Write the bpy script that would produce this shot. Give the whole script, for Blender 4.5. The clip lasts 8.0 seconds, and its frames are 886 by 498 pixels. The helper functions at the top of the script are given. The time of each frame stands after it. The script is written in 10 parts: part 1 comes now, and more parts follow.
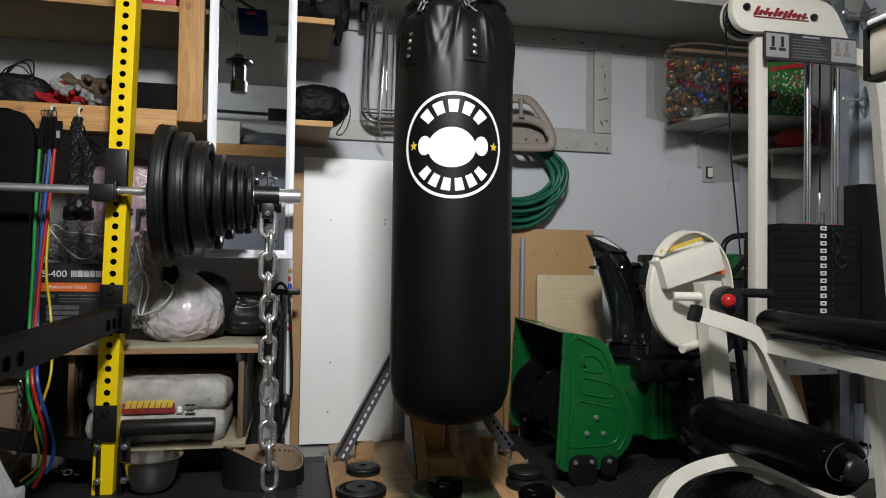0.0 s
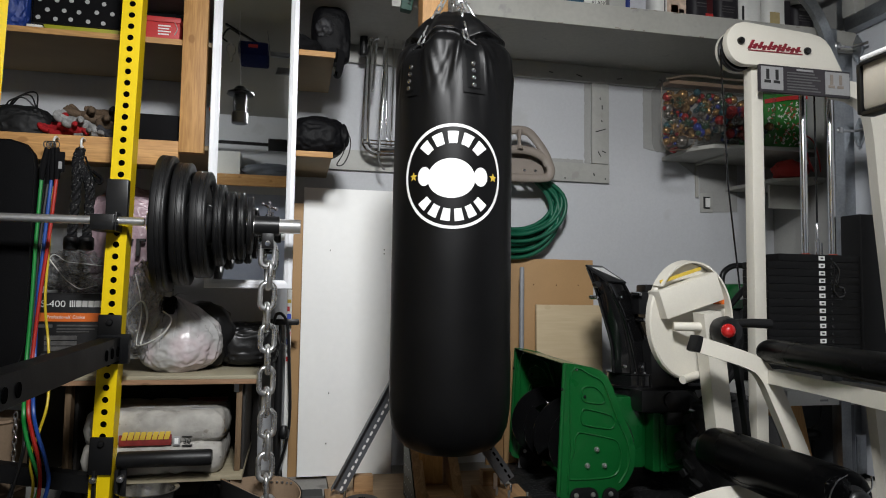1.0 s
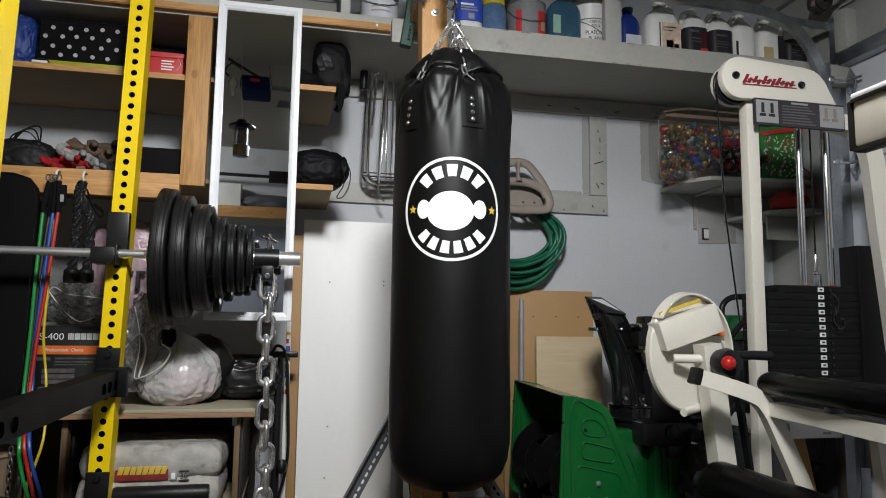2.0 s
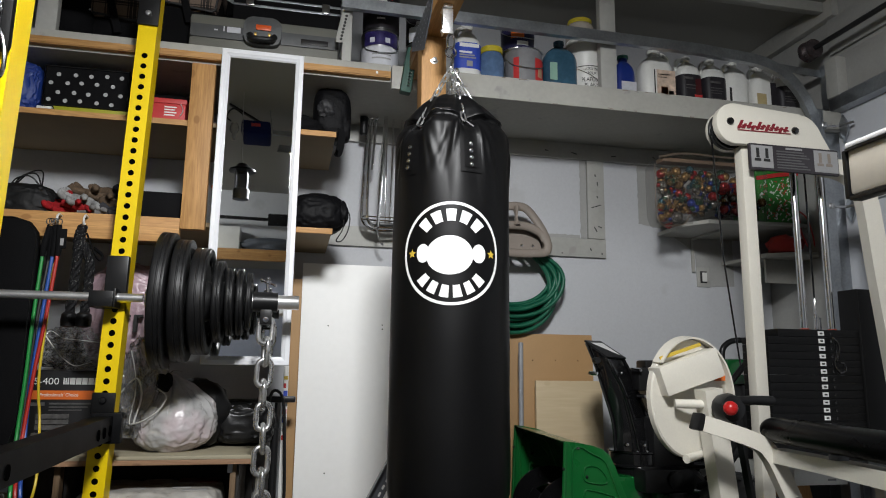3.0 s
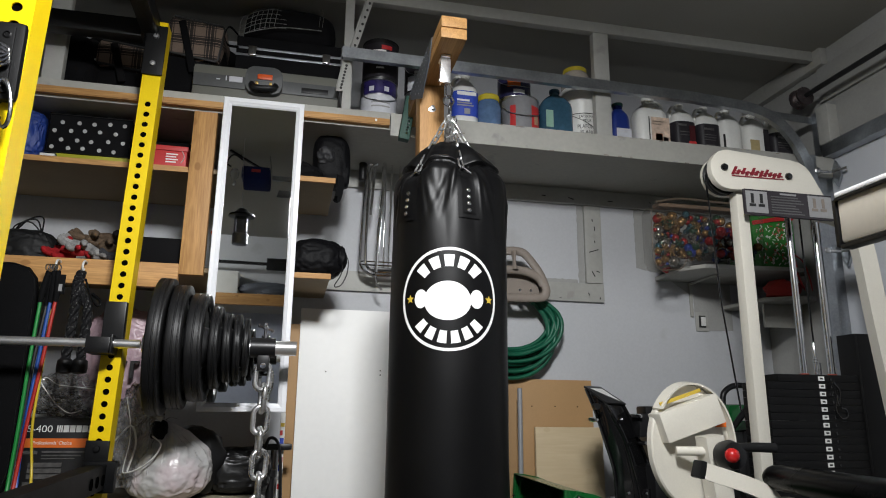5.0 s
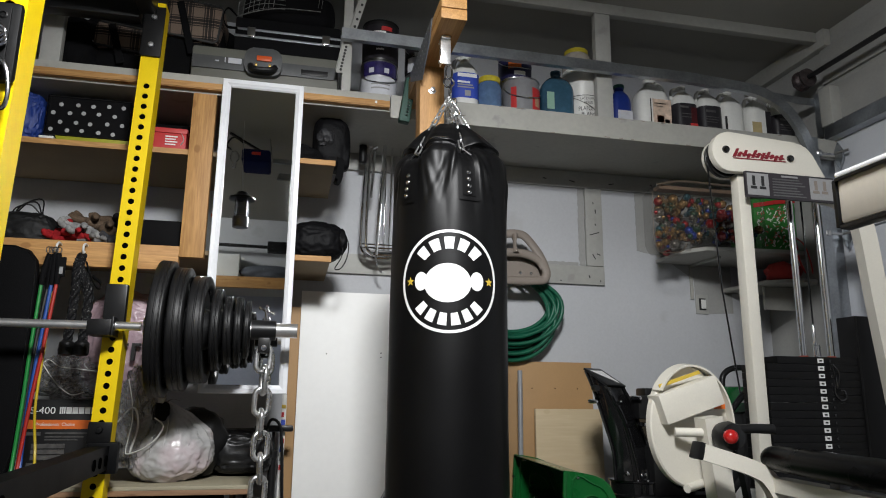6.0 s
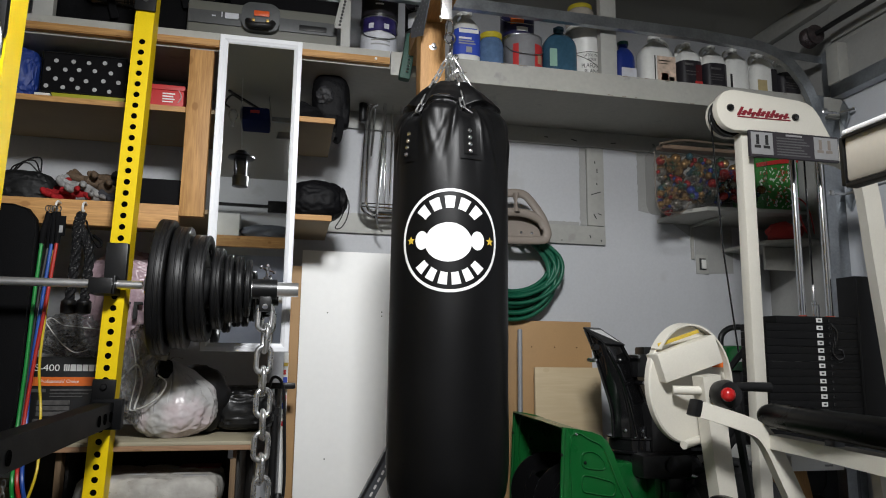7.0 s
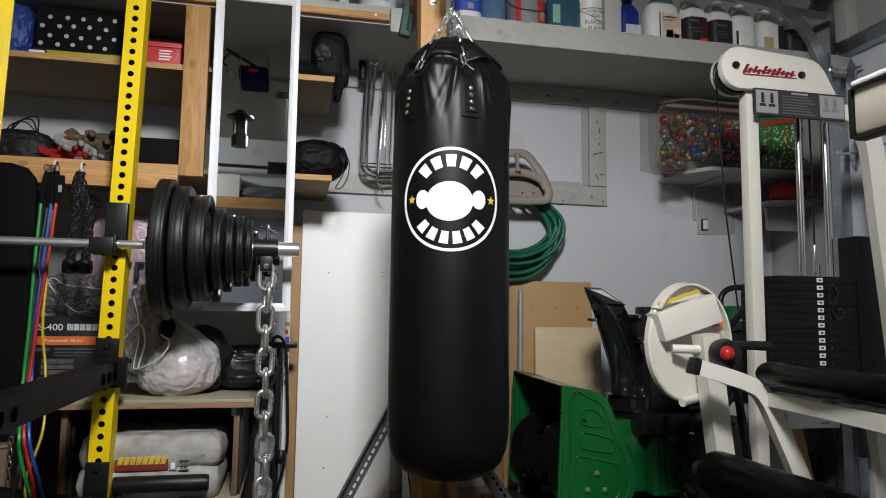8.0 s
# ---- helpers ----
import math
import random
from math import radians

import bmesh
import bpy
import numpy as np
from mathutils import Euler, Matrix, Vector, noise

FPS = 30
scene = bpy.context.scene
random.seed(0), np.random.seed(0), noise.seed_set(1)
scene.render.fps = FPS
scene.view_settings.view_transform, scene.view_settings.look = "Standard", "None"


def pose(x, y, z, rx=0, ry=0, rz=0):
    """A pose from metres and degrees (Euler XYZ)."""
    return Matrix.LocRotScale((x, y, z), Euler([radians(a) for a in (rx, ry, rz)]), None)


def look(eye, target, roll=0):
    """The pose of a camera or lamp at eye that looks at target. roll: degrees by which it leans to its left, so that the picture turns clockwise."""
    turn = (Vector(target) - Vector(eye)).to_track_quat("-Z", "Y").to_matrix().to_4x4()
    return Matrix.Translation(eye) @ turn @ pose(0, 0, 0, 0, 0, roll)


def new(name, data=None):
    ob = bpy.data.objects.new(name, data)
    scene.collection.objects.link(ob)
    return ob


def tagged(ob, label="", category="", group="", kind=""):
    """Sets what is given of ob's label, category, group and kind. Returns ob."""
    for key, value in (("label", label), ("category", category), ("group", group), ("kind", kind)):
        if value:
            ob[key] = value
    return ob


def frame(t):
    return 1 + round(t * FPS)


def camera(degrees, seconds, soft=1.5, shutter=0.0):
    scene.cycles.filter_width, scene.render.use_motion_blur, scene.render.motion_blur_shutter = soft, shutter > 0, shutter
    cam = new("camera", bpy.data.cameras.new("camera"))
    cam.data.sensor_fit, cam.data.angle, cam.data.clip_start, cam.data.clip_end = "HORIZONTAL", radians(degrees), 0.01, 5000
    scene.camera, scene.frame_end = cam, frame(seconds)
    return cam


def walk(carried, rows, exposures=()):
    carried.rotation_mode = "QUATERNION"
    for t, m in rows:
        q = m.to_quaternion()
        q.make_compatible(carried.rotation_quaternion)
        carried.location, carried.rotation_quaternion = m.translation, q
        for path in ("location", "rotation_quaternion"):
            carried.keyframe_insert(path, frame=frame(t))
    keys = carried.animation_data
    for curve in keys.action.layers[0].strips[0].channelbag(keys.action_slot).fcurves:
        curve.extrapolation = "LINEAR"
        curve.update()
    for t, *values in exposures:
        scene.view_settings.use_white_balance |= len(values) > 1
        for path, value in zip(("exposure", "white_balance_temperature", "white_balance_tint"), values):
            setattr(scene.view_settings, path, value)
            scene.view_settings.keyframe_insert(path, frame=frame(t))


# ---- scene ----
cam = camera(65.3, 8.0, soft=1.0)
PATH = [
    (0, (0.126, -0.096, 0.781), (0.544, 1.86, 0.831), 0.8),
    (0.5, (0.126, -0.098, 0.78), (0.544, 1.856, 0.872), 0.8),
    (1, (0.122, -0.1, 0.783), (0.542, 1.851, 0.918), 0.8),
    (2.5, (0.122, -0.108, 0.789), (0.539, 1.828, 1.068), 0.7),
    (3, (0.118, -0.109, 0.792), (0.536, 1.816, 1.136), 0.7),
    (3.5, (0.117, -0.114, 0.795), (0.534, 1.799, 1.204), 0.6),
    (4, (0.12, -0.118, 0.796), (0.533, 1.781, 1.266), 0.6),
    (5.5, (0.117, -0.118, 0.795), (0.533, 1.783, 1.257), 0.6),
    (6, (0.121, -0.117, 0.793), (0.536, 1.794, 1.214), 0.6),
    (6.5, (0.121, -0.113, 0.792), (0.539, 1.809, 1.151), 0.6),
    (7, (0.122, -0.111, 0.792), (0.541, 1.82, 1.099), 0.7),
    (7.5, (0.12, -0.107, 0.788), (0.542, 1.832, 1.042), 0.7),
    (8, (0.123, -0.104, 0.784), (0.544, 1.841, 0.983), 0.7),
]
walk(cam, [(t, look(eye, target, roll)) for t, eye, target, roll in PATH])

# ---- light ----
world = bpy.data.worlds.new("world")
scene.world = world
world.use_nodes = True
world.node_tree.nodes["Background"].inputs[0].default_value = (0.5, 0.55, 0.6, 1)
world.node_tree.nodes["Background"].inputs[1].default_value = 0.004


def panel_lamp(x, y, z, w, d, watts, tilt=0.0):
    """The light of an added, unseen ceiling fitting with a tilted diffuser."""
    data = bpy.data.lights.new("panel_light", "AREA")
    data.shape, data.size, data.size_y, data.energy = "RECTANGLE", w, d, watts
    data.color = (0.98, 0.99, 1.0)
    ob = new("panel_light", data)
    ob.matrix_world = pose(x, y, z, tilt, 0, 0)
    return ob


panel_lamp(0.26, 0.1, 2.22, 0.38, 0.28, 73, 67)
# added lamp facing south, to brighten the far side shown in the mirror
panel_lamp(-1.6, -0.6, 2.46, 0.5, 0.28, 20, -50)
scene.view_settings.exposure = 0.09

# ---- shapes ----


def quads(bm, rings, closed=True, caps=True):
    """Skin between rings of vertices."""
    n = len(rings[0])
    for a, b in zip(rings, rings[1:]):
        for i in range(n if closed else n - 1):
            j = (i + 1) % n
            bm.faces.new((a[i], a[j], b[j], b[i]))
    if caps and closed:
        bm.faces.new(rings[0][::-1])
        bm.faces.new(rings[-1])


def box(bm, x0, x1, y0, y1, z0, z1, bevel=0.0, m=None):
    out = bmesh.ops.create_cube(bm, size=1.0)["verts"]
    t = Matrix.Translation(((x0 + x1) / 2, (y0 + y1) / 2, (z0 + z1) / 2)) @ Matrix.Diagonal((x1 - x0, y1 - y0, z1 - z0, 1))
    bmesh.ops.transform(bm, matrix=t, verts=out)
    if bevel > 0:
        edges = list({e for v in out for e in v.link_edges})
        out = bmesh.ops.bevel(bm, geom=edges, offset=bevel, segments=2, profile=0.6, affect="EDGES")["verts"]
        seen, todo = set(out), list(out)
        while todo:
            for e in todo.pop().link_edges:
                for v in e.verts:
                    if v not in seen:
                        seen.add(v)
                        todo.append(v)
        out = list(seen)
    if m is not None:
        bmesh.ops.transform(bm, matrix=m, verts=out)
    return out


def frames_along(pts, closed=False):
    """A turning frame (right, up) at each of the points, carried along without twist."""
    pts = [Vector(p) for p in pts]
    n = len(pts)
    out, side = [], None
    for i, p in enumerate(pts):
        a = pts[(i - 1) % n] if closed or i else p
        b = pts[(i + 1) % n] if closed or i < n - 1 else p
        d = (b - a).normalized()
        if side is None:
            side = d.cross(Vector((0, 0, 1)) if abs(d.z) < 0.9 else Vector((1, 0, 0)))
        side = (side - d * side.dot(d)).normalized()
        out.append((p, side.copy(), d.cross(side)))
    return out


def tube(bm, pts, r, n=10, closed=False, caps=True, flat=1.0):
    """A round rod along points; r is one radius or one for each point."""
    rings = []
    for i, (p, s, u) in enumerate(frames_along(pts, closed)):
        k = r[i] if isinstance(r, (list, tuple)) else r
        rings.append([bm.verts.new(p + k * (math.cos(a) * s + flat * math.sin(a) * u)) for a in (2 * math.pi * j / n for j in range(n))])
    if closed:
        rings.append(rings[0])
    quads(bm, rings, caps=caps and not closed)


def bar(bm, pts, w, h, closed=False):
    """A square-section bar along points: w to the side, h up."""
    rings = []
    for p, s, u in frames_along(pts, closed):
        rings.append([bm.verts.new(p + s * a * w / 2 + u * b * h / 2) for a, b in ((-1, -1), (1, -1), (1, 1), (-1, 1))])
    if closed:
        rings.append(rings[0])
    quads(bm, rings, caps=not closed)


def lathe(bm, profile, centre=(0, 0, 0), n=32, axis="z", caps=True):
    """A turned shape: profile rows of radius and way along the axis."""
    rings = []
    for r, h in profile:
        ring = []
        for j in range(n):
            a = 2 * math.pi * j / n
            c, s = r * math.cos(a), r * math.sin(a)
            v = {"z": (c, s, h), "x": (h, c, s), "y": (s, h, c)}[axis]
            ring.append(bm.verts.new(Vector(centre) + Vector(v)))
        rings.append(ring)
    quads(bm, rings, caps=caps)


def prism(bm, outline, m, depth, bevel=0.0):
    """A plate: an outline in the plane x, y of m, extruded along its z."""
    low = [bm.verts.new(m @ Vector((x, y, 0))) for x, y in outline]
    top = [bm.verts.new(m @ Vector((x, y, depth))) for x, y in outline]
    n = len(outline)
    faces = [bm.faces.new(low[::-1]), bm.faces.new(top)]
    for i in range(n):
        faces.append(bm.faces.new((low[i], low[(i + 1) % n], top[(i + 1) % n], top[i])))
    if bevel > 0:
        edges = list({e for f in faces[:2] for e in f.edges})
        bmesh.ops.bevel(bm, geom=edges, offset=bevel, segments=2, profile=0.6, affect="EDGES")


def rounded(x0, x1, y0, y1, r, n=5):
    """The outline of a rectangle with round corners."""
    out = []
    for cx, cy, a in ((x1 - r, y0 + r, -90), (x1 - r, y1 - r, 0), (x0 + r, y1 - r, 90), (x0 + r, y0 + r, 180)):
        for i in range(n + 1):
            t = radians(a + 90 * i / n)
            out.append((cx + r * math.cos(t), cy + r * math.sin(t)))
    return out


def lump(bm, centre, radii, seed=0, amp=0.12, freq=3.0, fine=0.0, level=4, flat=0.0, m=None, boxy=1.0):
    """A soft bag-like body with folds; flat: how much its foot is pressed level."""
    out = bmesh.ops.create_icosphere(bm, subdivisions=level, radius=1.0)["verts"]
    for v in out:
        p = v.co.copy()
        off = Vector((seed * 7.3, seed * 3.1, seed * 1.7))
        k = 1 + amp * noise.noise(p * freq * 0.5 + off) + amp * 0.6 * noise.noise(p * freq + off)
        if fine:
            k += fine * (1 - abs(noise.noise(p * freq * 2.2 + off)) * 2)
        p = p * k
        if boxy < 1:
            p = Vector([math.copysign(abs(q) ** boxy, q) for q in p]) * 0.86
        if flat and p.z < -flat:
            p.z = -flat + (p.z + flat) * 0.12
        v.co = Vector((p.x * radii[0], p.y * radii[1], p.z * radii[2]))
    t = Matrix.Translation(centre) @ (m if m is not None else Matrix())
    bmesh.ops.transform(bm, matrix=t, verts=out)


def bend(pts, n=8):
    """Points rounded into a smooth line (Catmull-Rom)."""
    p = [Vector(q) for q in pts]
    p = [2 * p[0] - p[1]] + p + [2 * p[-1] - p[-2]]
    out = []
    for i in range(1, len(p) - 2):
        for k in range(n):
            t = k / n
            a, b, c, d = p[i - 1 : i + 3]
            out.append(0.5 * (2 * b + (c - a) * t + (2 * a - 5 * b + 4 * c - d) * t * t + (3 * b - a - 3 * c + d) * t**3))
    return out + [p[-2]]


BASES = {}


def thing(name, at, label, category, group="", turn=0.0):
    """A thing: an Empty at its base, to which its parts are hung."""
    ob = new(name)
    ob.empty_display_size = 0.05
    ob.matrix_basis = pose(*at, 0, 0, turn)
    BASES[ob.name] = ob.matrix_basis.inverted()
    return tagged(ob, label, category, group)


def part(name, bm, material, parent=None, label="", smooth=35, local=False):
    """Links a bmesh as one mesh object under a thing or a part. Shapes are in world places unless local."""
    bmesh.ops.recalc_face_normals(bm, faces=bm.faces)
    top = parent
    while top is not None and top.parent is not None:
        top = top.parent
    if top is not None and not local:
        bmesh.ops.transform(bm, matrix=BASES[top.name], verts=bm.verts)
    me = bpy.data.meshes.new(name)
    bm.to_mesh(me)
    bm.free()
    if smooth:
        for p in me.polygons:
            p.use_smooth = True
        me.set_sharp_from_angle(angle=radians(smooth))
    me.materials.append(material)
    ob = new(name, me)
    ob.parent = parent
    return tagged(ob, label)


def solo(name, bm, material, label, category, group="", kind="", smooth=35):
    """A thing of one mesh, or a piece of the setting."""
    c = sum((v.co for v in bm.verts), Vector()) / len(bm.verts)
    c.z = min(v.co.z for v in bm.verts)
    bmesh.ops.translate(bm, vec=-c, verts=bm.verts)
    ob = part(name, bm, material, None, "", smooth)
    ob.location = c
    BASES[ob.name] = Matrix.Translation(-c)
    return tagged(ob, label, category, group, kind)


def B():
    return bmesh.new()


# ---- materials ----


def surface(name, colour, rough=0.5, metal=0.0, *, spec=0.5, vary=0.12, coarse=4.0, grain=60.0, bump=0.1, depth=0.002, coat=0.0, stretch=(1, 1, 1), spot=None, spots=0.0, per=0.0):
    """A painted, metal, plastic or mineral surface: stains and fine grain at real size, slight relief."""
    m = bpy.data.materials.new(name)
    m.use_nodes = True
    nt = m.node_tree
    b = nt.nodes["Principled BSDF"]
    nd, ln = nt.nodes.new, nt.links.new
    b.inputs["Roughness"].default_value = rough
    b.inputs["Metallic"].default_value = metal
    b.inputs["Specular IOR Level"].default_value = spec
    b.inputs["Coat Weight"].default_value = coat
    co = nd("ShaderNodeTexCoord")
    mp = nd("ShaderNodeMapping")
    mp.inputs["Scale"].default_value = stretch
    ln(co.outputs["Object"], mp.inputs[0])
    big, small = nd("ShaderNodeTexNoise"), nd("ShaderNodeTexNoise")
    big.inputs["Scale"].default_value, big.inputs["Detail"].default_value = coarse, 5
    small.inputs["Scale"].default_value, small.inputs["Detail"].default_value = grain, 4
    ln(mp.outputs[0], big.inputs[0])
    ln(mp.outputs[0], small.inputs[0])
    ramp = nd("ShaderNodeMapRange")
    ramp.inputs["From Min"].default_value, ramp.inputs["From Max"].default_value = 0.3, 0.7
    ramp.inputs["To Min"].default_value, ramp.inputs["To Max"].default_value = 1 - vary, 1 + vary
    ln(big.outputs[0], ramp.inputs[0])
    ramp2 = nd("ShaderNodeMapRange")
    ramp2.inputs["From Min"].default_value, ramp2.inputs["From Max"].default_value = 0.25, 0.75
    ramp2.inputs["To Min"].default_value, ramp2.inputs["To Max"].default_value = 1 - vary * 0.7, 1 + vary * 0.7
    ln(small.outputs[0], ramp2.inputs[0])
    mul = nd("ShaderNodeMath")
    mul.operation = "MULTIPLY"
    ln(ramp.outputs[0], mul.inputs[0])
    ln(ramp2.outputs[0], mul.inputs[1])
    last = mul.outputs[0]
    if per:
        info, pr, pm = nd("ShaderNodeObjectInfo"), nd("ShaderNodeMapRange"), nd("ShaderNodeMath")
        pr.inputs["To Min"].default_value, pr.inputs["To Max"].default_value = 1 - per, 1 + per
        ln(info.outputs["Random"], pr.inputs[0])
        pm.operation = "MULTIPLY"
        ln(last, pm.inputs[0])
        ln(pr.outputs[0], pm.inputs[1])
        last = pm.outputs[0]
    mix = nd("ShaderNodeVectorMath")
    mix.operation = "SCALE"
    mix.inputs[0].default_value = colour
    ln(last, mix.inputs["Scale"])
    out = mix.outputs[0]
    if spot:
        third = nd("ShaderNodeTexNoise")
        third.inputs["Scale"].default_value, third.inputs["Detail"].default_value = coarse * 2.7, 8
        ln(mp.outputs[0], third.inputs[0])
        cut = nd("ShaderNodeMapRange")
        cut.inputs["From Min"].default_value, cut.inputs["From Max"].default_value = 0.66 - spots, 0.72 - spots
        ln(third.outputs[0], cut.inputs[0])
        mc = nd("ShaderNodeMix")
        mc.data_type = "RGBA"
        ln(cut.outputs[0], mc.inputs[0])
        ln(out, mc.inputs[6])
        mc.inputs[7].default_value = (*spot, 1)
        out = mc.outputs[2]
    ln(out, b.inputs["Base Color"])
    rr = nd("ShaderNodeMapRange")
    rr.inputs["To Min"].default_value, rr.inputs["To Max"].default_value = max(rough - 0.08, 0.02), min(rough + 0.1, 1)
    ln(big.outputs[0], rr.inputs[0])
    ln(rr.outputs[0], b.inputs["Roughness"])
    if bump:
        bp = nd("ShaderNodeBump")
        bp.inputs["Strength"].default_value, bp.inputs["Distance"].default_value = bump, depth
        ln(small.outputs[0], bp.inputs["Height"])
        ln(bp.outputs[0], b.inputs["Normal"])
    return m


def wood(name, light, dark, along="z", rough=0.6, rings=9.0, per=0.12):
    """Sawn softwood or ply: long grain, growth lines and knots."""
    m = bpy.data.materials.new(name)
    m.use_nodes = True
    nt = m.node_tree
    b = nt.nodes["Principled BSDF"]
    nd, ln = nt.nodes.new, nt.links.new
    co, mp = nd("ShaderNodeTexCoord"), nd("ShaderNodeMapping")
    s = {"x": (0.7, 9, 9), "y": (9, 0.7, 9), "z": (9, 9, 0.7)}[along]
    mp.inputs["Scale"].default_value = s
    ln(co.outputs["Object"], mp.inputs[0])
    n1, n2, kn = nd("ShaderNodeTexNoise"), nd("ShaderNodeTexNoise"), nd("ShaderNodeTexVoronoi")
    n1.inputs["Scale"].default_value, n1.inputs["Detail"].default_value, n1.inputs["Distortion"].default_value = rings * 0.35, 3, 1.6
    n2.inputs["Scale"].default_value, n2.inputs["Detail"].default_value = rings * 3, 6
    kn.inputs["Scale"].default_value = 7.0
    ln(mp.outputs[0], n1.inputs[0])
    ln(mp.outputs[0], n2.inputs[0])
    km = nd("ShaderNodeMapping")
    km.inputs["Scale"].default_value = {"x": (0.7, 1, 1), "y": (1, 1, 1), "z": (1, 0.7, 1)}[along]
    kx, kc = nd("ShaderNodeSeparateXYZ"), nd("ShaderNodeCombineXYZ")
    ln(co.outputs["Object"], kx.inputs[0])
    ln(kx.outputs[0], kc.inputs[0])
    ln(kx.outputs[2], kc.inputs[1])
    ln(kc.outputs[0], km.inputs[0])
    kn.voronoi_dimensions = "2D"
    ln(km.outputs[0], kn.inputs["Vector"])
    wv = nd("ShaderNodeMath")
    wv.operation = "MULTIPLY_ADD"
    wv.inputs[1].default_value, wv.inputs[2].default_value = 14.0, 0.0
    ln(n1.outputs[0], wv.inputs[0])
    sn = nd("ShaderNodeMath")
    sn.operation = "SINE"
    ln(wv.outputs[0], sn.inputs[0])
    ad = nd("ShaderNodeMath")
    ad.operation = "MULTIPLY_ADD"
    ad.inputs[1].default_value = 0.22
    ln(sn.outputs[0], ad.inputs[0])
    ln(n2.outputs[0], ad.inputs[2])
    knot = nd("ShaderNodeMapRange")
    knot.inputs["From Min"].default_value, knot.inputs["From Max"].default_value = 0.045, 0.095
    knot.inputs["To Min"].default_value, knot.inputs["To Max"].default_value = 0.75, 0.0
    ln(kn.outputs["Distance"], knot.inputs[0])
    sm = nd("ShaderNodeMath")
    ln(ad.outputs[0], sm.inputs[0])
    ln(knot.outputs[0], sm.inputs[1])
    mx = nd("ShaderNodeMix")
    mx.data_type = "RGBA"
    mx.inputs[6].default_value, mx.inputs[7].default_value = (*light, 1), (*dark, 1)
    fac = nd("ShaderNodeMapRange")
    fac.inputs["From Min"].default_value, fac.inputs["From Max"].default_value = 0.18, 1.12
    ln(sm.outputs[0], fac.inputs[0])
    ln(fac.outputs[0], mx.inputs[0])
    info, pr, sc = nd("ShaderNodeObjectInfo"), nd("ShaderNodeMapRange"), nd("ShaderNodeVectorMath")
    pr.inputs["To Min"].default_value, pr.inputs["To Max"].default_value = 1 - per, 1 + per
    ln(info.outputs["Random"], pr.inputs[0])
    sc.operation = "SCALE"
    ln(mx.outputs[2], sc.inputs[0])
    ln(pr.outputs[0], sc.inputs["Scale"])
    ln(sc.outputs[0], b.inputs["Base Color"])
    b.inputs["Roughness"].default_value = rough
    bp = nd("ShaderNodeBump")
    bp.inputs["Strength"].default_value, bp.inputs["Distance"].default_value = 0.25, 0.001
    ln(ad.outputs[0], bp.inputs["Height"])
    ln(bp.outputs[0], b.inputs["Normal"])
    return m


def clear(name, tint=(1, 1, 1), rough=0.05, ior=1.2, mixin=0.35, body=(0.7, 0.72, 0.75), fold=22):
    """Thin clear plastic: partly see-through, with gloss."""
    m = bpy.data.materials.new(name)
    m.use_nodes = True
    nt = m.node_tree
    b = nt.nodes["Principled BSDF"]
    nd, ln = nt.nodes.new, nt.links.new
    b.inputs["Base Color"].default_value = (*body, 1)
    b.inputs["Roughness"].default_value = rough
    tr, mx = nd("ShaderNodeBsdfTransparent"), nd("ShaderNodeMixShader")
    tr.inputs[0].default_value = (*tint, 1)
    mx.inputs[0].default_value = mixin
    ln(tr.outputs[0], mx.inputs[1])
    ln(b.outputs[0], mx.inputs[2])
    co, ns, bp = nd("ShaderNodeTexCoord"), nd("ShaderNodeTexNoise"), nd("ShaderNodeBump")
    ns.inputs["Scale"].default_value, ns.inputs["Detail"].default_value, ns.inputs["Distortion"].default_value = fold, 3, 1.5
    ln(co.outputs["Object"], ns.inputs[0])
    bp.inputs["Strength"].default_value, bp.inputs["Distance"].default_value = 0.7, 0.012
    ln(ns.outputs[0], bp.inputs["Height"])
    ln(bp.outputs[0], b.inputs["Normal"])
    ln(mx.outputs[0], nt.nodes["Material Output"].inputs[0])
    return m


WALL = surface("wall_paint", (0.50, 0.51, 0.53), 0.7, vary=0.05, coarse=1.3, grain=90, bump=0.12, spot=(0.46, 0.465, 0.475), spots=0.0)
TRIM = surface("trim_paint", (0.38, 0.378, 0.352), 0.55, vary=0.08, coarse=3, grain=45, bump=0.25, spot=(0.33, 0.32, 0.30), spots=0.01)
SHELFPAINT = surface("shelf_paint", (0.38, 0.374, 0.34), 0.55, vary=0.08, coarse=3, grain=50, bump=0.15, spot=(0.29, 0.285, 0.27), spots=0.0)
CEIL = surface("ceiling_paint", (0.33, 0.322, 0.291), 0.8, vary=0.05, coarse=1.0, grain=120, bump=0.1)
CONCRETE = surface("concrete", (0.30, 0.29, 0.27), 0.75, vary=0.15, coarse=2.5, grain=140, bump=0.2, spot=(0.18, 0.17, 0.16), spots=0.02)
PINE_X, PINE_Y, PINE_Z = (wood("pine_" + a, (0.56, 0.305, 0.10), (0.31, 0.145, 0.04), a) for a in "xyz")
PLY_X = wood("plywood", (0.62, 0.47, 0.28), (0.45, 0.30, 0.15), "x", 0.6, 5)
PLYPALE = wood("pale_plywood", (0.52, 0.42, 0.27), (0.45, 0.35, 0.215), "x", 0.6, 4)
CHIP = surface("chipboard", (0.30, 0.225, 0.13), 0.7, vary=0.1, coarse=6, grain=180, bump=0.1)
MDF = surface("hardboard", (0.40, 0.24, 0.105), 0.6, vary=0.10, coarse=2.5, grain=220, bump=0.05)
MELAMINE = surface("white_melamine", (0.87, 0.87, 0.85), 0.5, vary=0.02, coarse=2, grain=40, bump=0.02)
